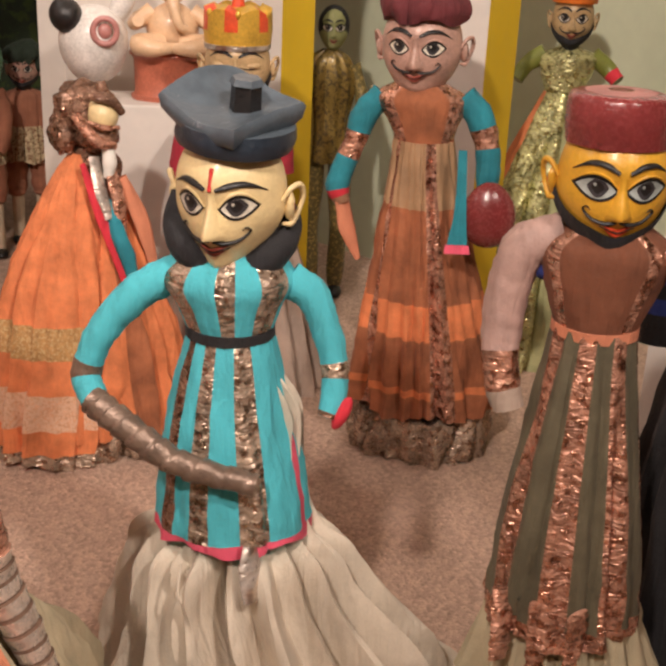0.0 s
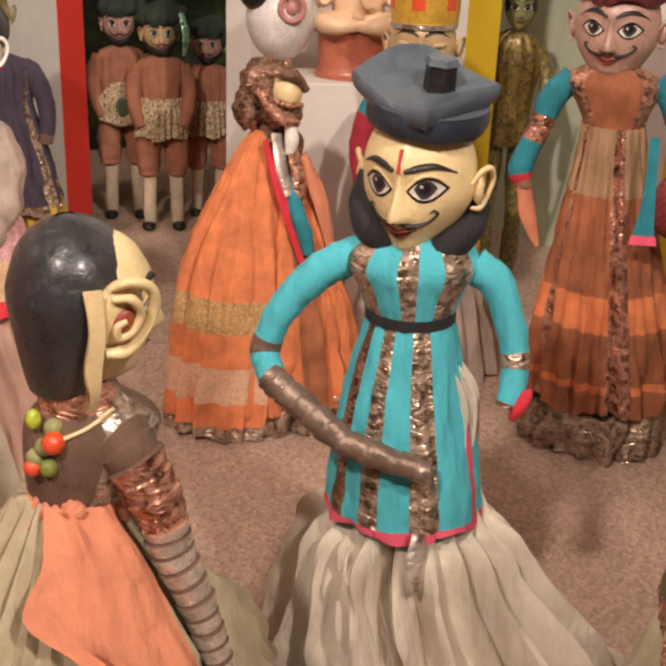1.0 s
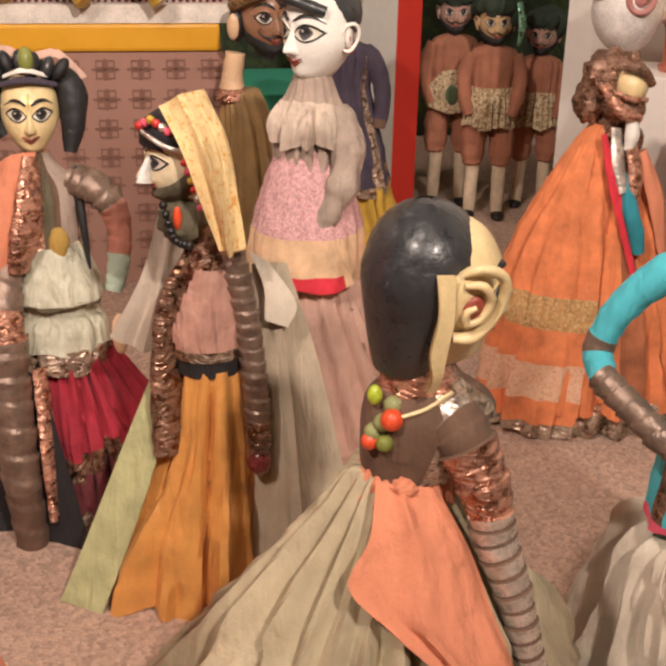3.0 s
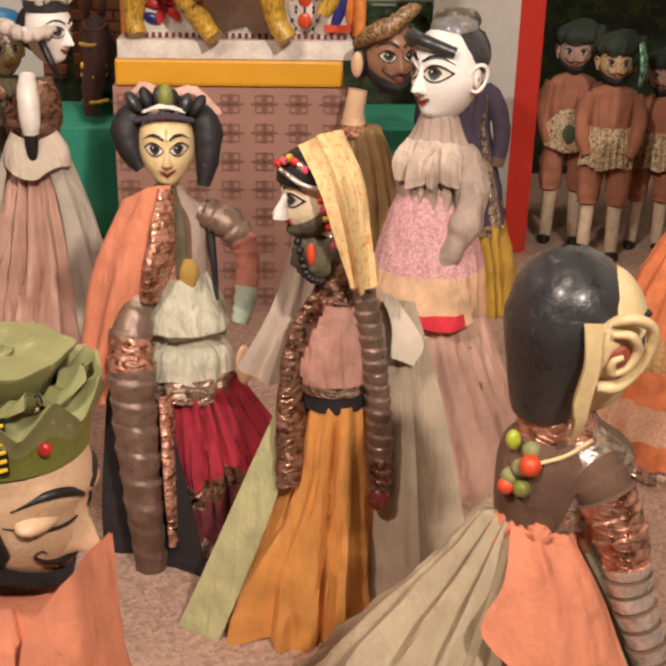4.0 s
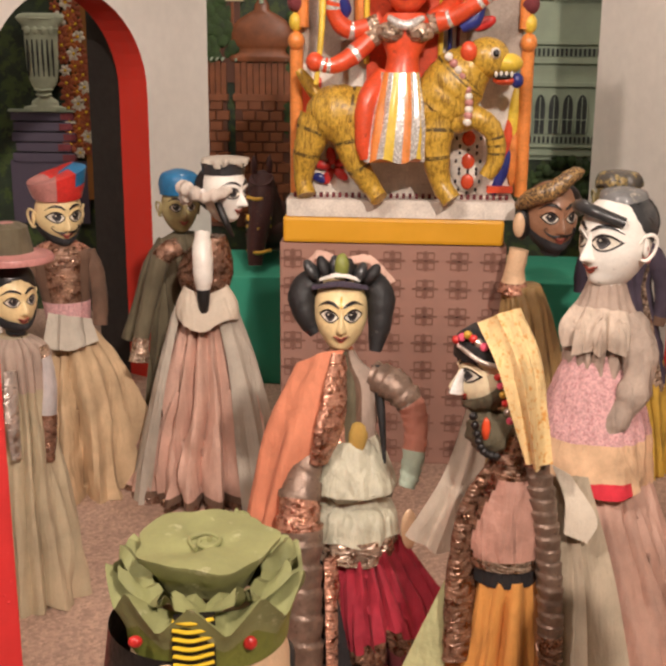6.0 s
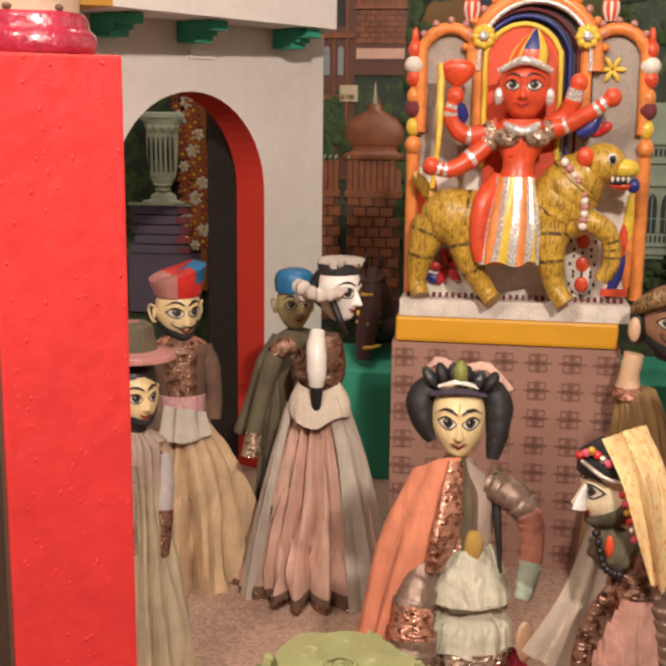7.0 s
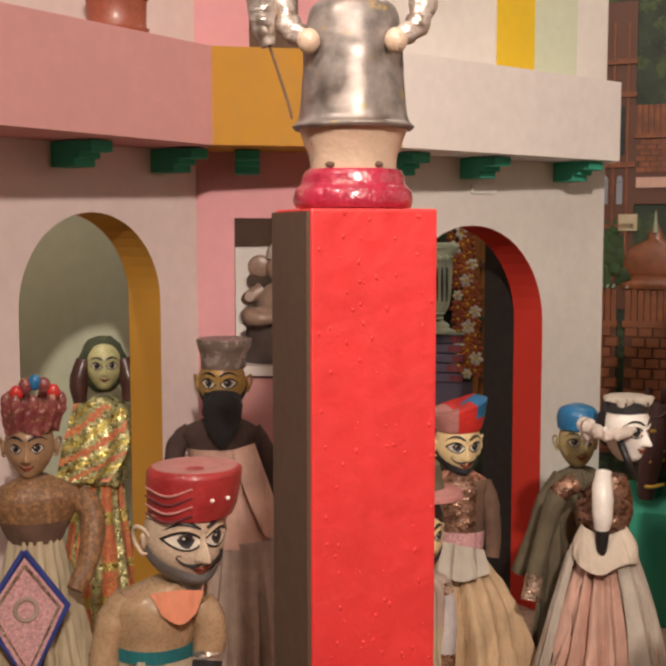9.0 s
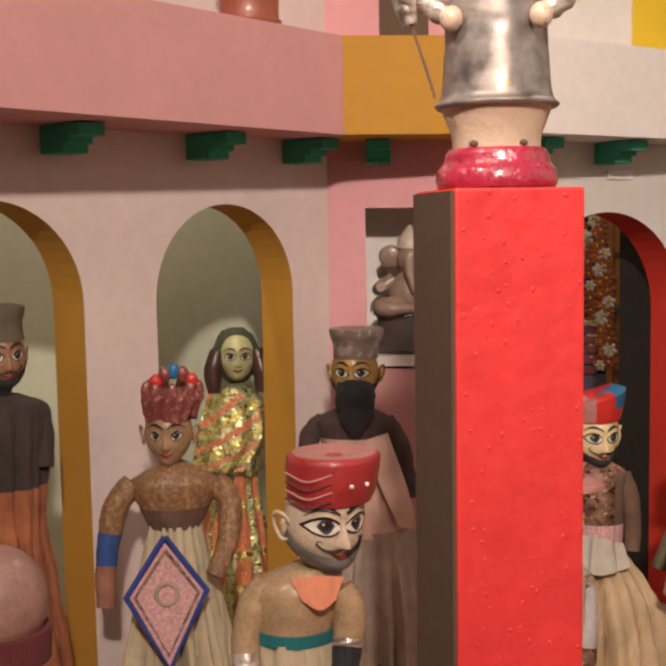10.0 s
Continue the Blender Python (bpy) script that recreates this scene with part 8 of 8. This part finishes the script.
    d.head((0.014, -0.012, 0.812), 0.080, 0.100, 0.07, RO, yaw=-4, eye=0.14, lip=RED_GLOSS, ears=False, jaw=0.3)
    d.tube([(-0.026, -0.026, 0.84), (0.014, -0.052, 0.855), (0.054, -0.026, 0.84)], [0.005, 0.007, 0.005], SI)
    d.lathe([(0.852, 0.032, 0.022, 0.018, -0.018), (0.872, 0.028, 0.02, 0.022, -0.018), (0.893, 0.014, 0.012, 0.026, -0.018), (0.905, 0.003, 0.003, 0.028, -0.018)], YL, sub=4, pick=lambda a, t: (B if t > 0.3 else RO) if abs(math.degrees(a)) < 26 else (RO if int((math.degrees(a) + 180) / 20) % 3 == 0 else None))
    for sx in (-1, 1):
        d.ball((0.014 + sx * 0.040, -0.02, 0.80), (0.008, 0.008, 0.014), SI, seg=10, rings=8)
    # painted leaves and dots
    d.ball((0.122, 0.046, 0.535), (0.030, 0.006, 0.06), W)
    for z in (0.566, 0.528, 0.494):
        d.ball((0.122, 0.040, z), (0.011, 0.004, 0.013), RO)
        for k in range(8):
            q = k * 0.785
            d.ball((0.122 + 0.02 * math.cos(q), 0.041, z + 0.019 * math.sin(q)), (0.0025, 0.002, 0.0035), INK, seg=6, rings=4)
    for x, z, r0, mt in ((0.188, 0.57, 12, RO), (0.195, 0.60, 4, YL), (0.184, 0.52, 20, B), (0.196, 0.54, 0, OR), (-0.152, 0.63, -14, RO), (-0.145, 0.61, 20, RO)):
        d.ball((x, 0.047, z), (0.010, 0.006, 0.055), mt, (0, r0, 0))
    R(0.155, 0.198, 0.476, 0.487, 0.036, 0.05, RO)
    R(-0.170, -0.130, 0.58, 0.588, 0.040, 0.05, RO)
    for k in range(5):
        q = 0.5 + k * 1.256
        d.ball((-0.104 + 0.018 * math.cos(q), 0.044, 0.515 + 0.018 * math.sin(q)), (0.016, 0.005, 0.008), RED_GLOSS, (0, -math.degrees(q), 0), seg=10, rings=6)
    d.ball((-0.126, 0.044, 0.495), (0.014, 0.005, 0.008), B, (0, 20, 0))
    for k in range(6):
        q = k * 1.047
        d.ball((0.153 + 0.012 * math.cos(q), 0.042, 0.845 + 0.012 * math.sin(q)), (0.010, 0.003, 0.004), YL, (0, -math.degrees(q), 0), seg=8, rings=6)
    d.ball((0.14, 0.044, 0.75), (0.02, 0.005, 0.010), RED_GLOSS, (0, -25, 0))
    d.place("goddess_statue", K.x, K.y, -70, "glazed clay goddess riding a tiger under an orange arch", "statue")


goddess()

# ---- painted backdrop scenes, in low relief against the backdrop ----
bk = bpy.data.objects["backdrop"]


def relief(name, d, label=""):
    q = plan(0, 0.985)
    ob = d.place(name, q[0], q[1], -70, label)
    for key in ("category", "group"):
        if key in ob:
            del ob[key]
    m = ob.matrix_world.copy()
    ob.parent = bk
    ob.matrix_world = m
    return ob


def slab(d, x0, x1, z0, z1, y0, mt, y1=0.012):
    d.grid([[(x0, y0, z), (x1, y0, z), (x1, y1, z), (x0, y1, z)] for z in (z0, z1)], mt)


BRICK = plaster("painted_brick", (0.20, 0.065, 0.025), vary=0.35, scale=30, rough=0.5)
BRICK_DARK = plaster("painted_brick_shadow", (0.11, 0.042, 0.024), rough=0.5)
BUSH = plaster("painted_foliage", (0.035, 0.065, 0.02), vary=0.5, scale=40)
PALACE = plaster("painted_grey_green", (0.30, 0.36, 0.27), vary=0.15)
PALACE_DARK = plaster("painted_dark_pane", (0.03, 0.035, 0.035))


def tower():
    for x0, x1, top, cap in ((-0.62, -0.435, 0.655, False), (-0.415, -0.275, 0.652, True)):
        d = Doll()
        slab(d, x0, x1, 0.236, 0.56, 0.004, BRICK_DARK)
        slab(d, x0 - 0.004, x1 + 0.004, 0.556, 0.572, -0.006, BRICK)
        n = int((x1 - x0) / 0.014)
        for k in range(n):
            x = x0 + (x1 - x0) * k / n
            slab(d, x + 0.001, x + (x1 - x0) / n - 0.001, 0.572, 0.648 + 0.004 * (k % 2), 0.0, BRICK)
            d.ball((x + 0.006, -0.002, 0.657), (0.004, 0.003, 0.007), PALACE, (0, 35, 0), seg=6, rings=4)
        if cap:
            cx = (x0 + x1) / 2
            d.lathe([(0.652, 0.078, 0.012, cx, 0.004), (0.664, 0.080, 0.014, cx, 0.004), (0.672, 0.060, 0.012, cx, 0.004), (0.684, 0.060, 0.012, cx, 0.004), (0.692, 0.070, 0.014, cx, 0.004), (0.715, 0.076, 0.016, cx, 0.004), (0.742, 0.068, 0.014, cx, 0.004), (0.762, 0.042, 0.01, cx, 0.004), (0.774, 0.020, 0.010, cx, 0.004), (0.786, 0.018, 0.008, cx, 0.004), (0.81, 0.006, 0.005, cx, 0.004), (0.845, 0.002, 0.002, cx, 0.004)], BRICK, sub=4)
            d.tube([(cx, -0.004, 0.79), (cx, -0.004, 0.84)], [0.006, 0.002], PALACE)
        relief("painted_tower", d, "painted red brick tower")
    d = Doll()
    slab(d, -0.52, -0.40, 0.60, 1.35, 0.008, BRICK_DARK)
    slab(d, -0.40, -0.27, 0.86, 1.10, 0.008, BRICK_DARK)
    for k in range(9):
        slab(d, -0.395 + 0.014 * k, -0.384 + 0.014 * k, 1.03, 1.10, 0.004, BRICK)
    slab(d, -0.40, -0.268, 1.02, 1.03, 0.0, BRICK)
    for z in (0.80, 0.95, 1.12, 1.2):
        slab(d, -0.522, -0.398, z, z + 0.012, 0.0, BRICK)
    for x in (-0.505, -0.47, -0.435):
        slab(d, x - 0.010, x + 0.010, 0.98, 1.09, 0.005, PALACE_DARK)
        d.ball((x, 0.006, 1.09), (0.010, 0.003, 0.012), PALACE_DARK, seg=12, rings=6)
    slab(d, -0.395, -0.275, 0.90, 0.925, 0.003, DUSTY_PINK)
    slab(d, -0.435, -0.39, 0.795, 0.835, 0.0, KHAKI)
    sky = plaster("painted_pale_window", (0.26, 0.27, 0.30))
    for x in (-0.518, -0.487, -0.452, -0.418):
        slab(d, x - 0.003, x + 0.003, 0.66, 1.30, 0.002, BRICK)
    for z in (0.70, 0.86):
        for x in (-0.503, -0.470, -0.435):
            slab(d, x - 0.007, x + 0.007, z, z + 0.06, 0.0055, PALACE_DARK if z < 0.8 else sky)
            d.ball((x, 0.006, z + 0.06), (0.007, 0.003, 0.010), PALACE_DARK if z < 0.8 else sky, seg=12, rings=6)
    for r_ in range(6):
        for k in range(5):
            x0 = -0.396 + 0.025 * k + (0.010 if r_ % 2 else 0)
            slab(d, x0, min(-0.274, x0 + 0.022), 0.938 + 0.0135 * r_, 0.949 + 0.0135 * r_, 0.005, BRICK)
    relief("painted_castle", d, "painted brown castle keep behind the tower")
    brick = bpy.data.meshes.new("brick")
    bm = bmesh.new()
    v = [bm.verts.new(p) for p in ((-0.5, 0.004, -0.5), (0.5, 0.004, -0.5), (0.5, 0.004, 0.5), (-0.5, 0.004, 0.5), (-0.44, -0.002, -0.42), (0.44, -0.002, -0.42), (0.44, -0.002, 0.42), (-0.44, -0.002, 0.42))]
    for f in ((4, 5, 6, 7), (0, 1, 5, 4), (1, 2, 6, 5), (2, 3, 7, 6), (3, 0, 4, 7)):
        bm.faces.new([v[k] for k in f])
    bm.to_mesh(brick)
    bm.free()
    brick.materials.append(BRICK)
    towers = [o for o in bk.children if o.name.startswith("painted_tower")]
    for ob, (x0, x1) in zip(towers, ((-0.62, -0.435), (-0.415, -0.275))):
        w = 0.035
        for r in range(12):
            z = 0.545 - 0.026 * r
            x = x0 + (w / 2 if r % 2 else 0)
            while x + w * 0.9 < x1 + 0.01:
                o = new("brick", brick)
                o.parent = ob
                o.matrix_local = Matrix.Translation((x + w / 2, 0, z)) @ Matrix.Diagonal((w * 0.94, 1, 0.024, 1))
                x += w
    # trees and hills
    d = Doll()
    rnd = random.Random(5)
    for cx, z0, z1, r in ((-0.235, 0.75, 1.25, 0.035), (-0.255, 0.45, 0.75, 0.03), (0.26, 0.9, 1.3, 0.05), (0.40, 0.95, 1.4, 0.06), (0.55, 0.9, 1.3, 0.06), (-0.46, 0.66, 0.80, 0.06)):
        for k in range(46):
            t = rnd.random()
            d.ball((cx + rnd.uniform(-1, 1) * r * (1 - 0.6 * t), rnd.uniform(0.0, 0.008), z0 + (z1 - z0) * t), (rnd.uniform(0.010, 0.02), 0.004, rnd.uniform(0.014, 0.024)), BUSH, (0, rnd.uniform(-40, 40), 0), seg=7, rings=5, rough=0.5)
    tagged(relief("painted_trees", d, "painted dark green cypress trees"), kind="stuff")
    d = Doll()
    for cx, cz, rx, rz, mt in ((-0.15, 0.99, 0.10, 0.05, plaster("painted_ochre_hill", (0.16, 0.09, 0.03))), (0.14, 1.0, 0.12, 0.06, plaster("painted_green_hill", (0.07, 0.075, 0.02))), (0.0, 1.10, 0.22, 0.07, plaster("painted_blue_mountain", (0.05, 0.06, 0.085))), (0.3, 1.12, 0.2, 0.08, plaster("painted_blue_mountain", (0.05, 0.06, 0.085)))):
        d.ball((cx, 0.012, cz), (rx, 0.006, rz), mt, rough=0.2, seg=30)
    d.tube([(-0.06, 0.0, 1.10), (-0.055, 0.0, 1.06), (-0.06, 0.0, 1.0)], [0.004, 0.008, 0.010], PALACE, flat=0.4)
    relief("painted_hills", d, "painted blue hills with a waterfall")


def palace():
    d = Doll()
    slab(d, 0.24, 0.66, 0.42, 0.80, 0.006, PALACE)
    for z, h in ((0.432, 0.012), (0.452, 0.006), (0.60, 0.010), (0.655, 0.014), (0.70, 0.01)):
        slab(d, 0.236, 0.664, z, z + h, -0.004, PALACE)
    for k in range(38):
        slab(d, 0.244 + 0.011 * k, 0.249 + 0.011 * k, 0.462, 0.478, 0.001, PALACE_DARK)
        slab(d, 0.244 + 0.011 * k, 0.249 + 0.011 * k, 0.672, 0.690, 0.001, PALACE_DARK)
    slab(d, 0.50, 0.512, 0.42, 0.80, -0.008, plaster("painted_ochre_post", (0.35, 0.27, 0.10)))
    for k in range(26):
        q = k * 0.24
        d.tube([(0.36 + 0.0046 * k, 0.0, 0.83 + 0.05 * math.sin(0.5 * math.pi * math.sin(k * 0.12))), (0.364 + 0.0046 * k, 0.0, 0.80)], 0.0016, PALACE, sub=1, seg=6)
    hall = relief("painted_palace", d, "painted grey-green palace facade")
    for k in range(7):
        x = 0.262 + 0.034 * k + (0.024 if k > 5 else 0)
        w = Doll()
        slab(w, x, x + 0.027, 0.485, 0.56, 0.0015, PALACE_DARK)
        w.ball((x + 0.0135, 0.003, 0.56), (0.0135, 0.003, 0.020), PALACE_DARK, seg=14, rings=8)
        w.tube([(x, -0.001, 0.485), (x, -0.001, 0.56), (x + 0.0135, -0.001, 0.582), (x + 0.027, -0.001, 0.56), (x + 0.027, -0.001, 0.485)], 0.0018, PALACE, sub=4, seg=6)
        w.tube([(x + 0.0135, -0.001, 0.485), (x + 0.0135, -0.001, 0.575)], 0.001, PALACE, sub=1, seg=6)
        w.tube([(x, -0.001, 0.52), (x + 0.027, -0.001, 0.52)], 0.001, PALACE, sub=1, seg=6)
        o = relief("window", w)
        m = o.matrix_world.copy()
        o.parent = hall
        o.matrix_world = m
    d = Doll()
    rnd = random.Random(9)
    for k in range(140):
        d.ball((rnd.uniform(0.22, 0.68), rnd.uniform(-0.004, 0.006), rnd.uniform(0.34, 0.425)), (rnd.uniform(0.008, 0.015), 0.006, rnd.uniform(0.008, 0.016)), BUSH, seg=6, rings=4, rough=0.5)
    tagged(relief("painted_hedge", d, "painted green hedge"), kind="stuff")


def urn():
    d = Doll()
    STONE = plaster("painted_pale_stone", (0.48, 0.54, 0.40), vary=0.2, scale=25)
    cx = -0.90
    d.lathe([(0.524, 0.055, 0.012, cx, 0), (0.534, 0.055, 0.012, cx, 0), (0.538, 0.036, 0.012, cx, 0), (0.548, 0.034, 0.012, cx, 0), (0.562, 0.016, 0.010, cx, 0), (0.576, 0.022, 0.012, cx, 0), (0.60, 0.036, 0.014, cx, 0), (0.68, 0.043, 0.016, cx, 0), (0.72, 0.044, 0.016, cx, 0), (0.735, 0.050, 0.016, cx, 0), (0.746, 0.060, 0.016, cx, 0), (0.758, 0.058, 0.016, cx, 0), (0.764, 0.044, 0.012, cx, 0)], STONE, sub=3, seg=64)
    for k in range(6):
        x = cx - 0.032 + 0.0128 * k
        d.tube([(x, -0.014, 0.61), (x * 1.0, -0.017, 0.66), (x, -0.016, 0.70)], [0.002, 0.003, 0.002], PALACE_DARK, flat=0.5)
    for k in range(4):
        d.ball((cx - 0.03 + 0.02 * k, -0.017, 0.722), (0.008, 0.003, 0.010), STONE, seg=8, rings=6)
    for z, r in ((0.565, 0.020), (0.578, 0.024), (0.726, 0.046), (0.752, 0.060)):
        d.tube([(cx - r, -0.004, z), (cx, -0.017, z - 0.002), (cx + r, -0.004, z)], 0.003, STONE, seg=8, sub=4)
    relief("painted_urn", d, "painted pale green fluted stone urn")
    d = Doll()
    book = plaster("painted_dark_violet", (0.075, 0.06, 0.09))
    for k, (x0, x1) in enumerate(((-0.99, -0.83), (-0.985, -0.835), (-0.99, -0.825), (-0.98, -0.84), (-0.99, -0.83))):
        z = 0.50 - 0.026 * k
        slab(d, x0, x1, z, z + 0.022, -0.006, book)
        slab(d, x1 - 0.03, x1 + 0.004, z + 0.003, z + 0.019, -0.009, MAROON)
    slab(d, -0.995, -0.822, 0.522, 0.528, -0.010, PALACE)
    slab(d, -1.0, -0.80, 0.236, 0.398, 0.0, book)
    relief("painted_pedestal", d, "painted dark violet stepped pedestal")
    d = Doll()
    rnd = random.Random(3)
    wood = plaster("painted_door_wood", (0.28, 0.11, 0.02), vary=0.3)
    slab(d, -0.795, -0.70, 0.30, 0.84, 0.008, wood)
    slab(d, -0.80, -0.785, 0.30, 0.85, 0.0, wood)
    for z in (0.40, 0.55, 0.70):
        slab(d, -0.785, -0.70, z, z + 0.012, 0.002, BRICK_DARK)
    petal_r = plaster("painted_rust_petal", (0.30, 0.075, 0.03))
    petal_w, petal_o = plaster("painted_white_petal", (0.62, 0.58, 0.48)), plaster("painted_orange_petal", (0.42, 0.12, 0.03))
    for k in range(40):
        t = k / 39
        big = 1.0 + 0.5 * ((k * 7) % 5) / 4
        cx, cz = -0.815 + 0.026 * math.sin(k * 2.1) - 0.03 * t * t * t, 0.42 + 0.40 * t
        mt = petal_w if k % 4 == 0 else (petal_r if k % 3 else petal_o)
        for j in range(6):
            q = j * 1.047 + k
            d.ball((cx + 0.009 * big * math.cos(q), 0.0, cz + 0.009 * big * math.sin(q)), (0.007 * big, 0.003, 0.005 * big), mt, (0, -math.degrees(q), 0), seg=7, rings=5)
        d.ball((cx, -0.004, cz), (0.004, 0.003, 0.004), YELLOW, seg=6, rings=4)
        d.ball((cx + rnd.uniform(-0.02, 0.02), 0.004, cz + 0.012), (0.014, 0.003, 0.008), BUSH, (0, rnd.uniform(-60, 60), 0), seg=7, rings=5)
    tagged(relief("painted_garland", d, "painted garland of white and orange flowers"), kind="stuff")


tower()
palace()
urn()
# black inner frame behind the red arch
bl = Vector(E) - Vector(C2)
un = bl.normalized()
bn = Vector((un.y, -un.x)) * -1
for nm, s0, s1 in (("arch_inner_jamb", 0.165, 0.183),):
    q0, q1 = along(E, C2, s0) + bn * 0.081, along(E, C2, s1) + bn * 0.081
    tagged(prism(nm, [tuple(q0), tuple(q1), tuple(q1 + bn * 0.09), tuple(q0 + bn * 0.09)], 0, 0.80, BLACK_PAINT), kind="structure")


# dried paint beads on the red pillar
rnd = random.Random(77)
bm = bmesh.new()
for face_a, face_b, nrm in ((PR, PL, -nb),):
    along = face_b - face_a
    out = nrm.normalized()
    for k in range(260):
        u, z = rnd.uniform(0.03, 0.97), 0.815 * rnd.uniform(0.3, 1.0)
        r = rnd.choice((0.0006, 0.0008, 0.0011, 0.0015))
        p = face_a + along * u - out * (0.0002)
        M = Matrix.Translation((p.x, p.y, z)) @ Matrix.Rotation(math.atan2(out.y, out.x), 4, "Z") @ Matrix.Diagonal((0.6, 1.0, rnd.uniform(0.9, 1.8), 1)) @ Matrix.Rotation(0.4 * k, 4, "X")
        bmesh.ops.create_icosphere(bm, subdivisions=2, radius=r, matrix=M)
for f in bm.faces:
    f.smooth = True
drips = part("paint_beads", bm, PILLAR_RED, pillar, "dried beads of red paint")
drips["kind"] = "stuff"
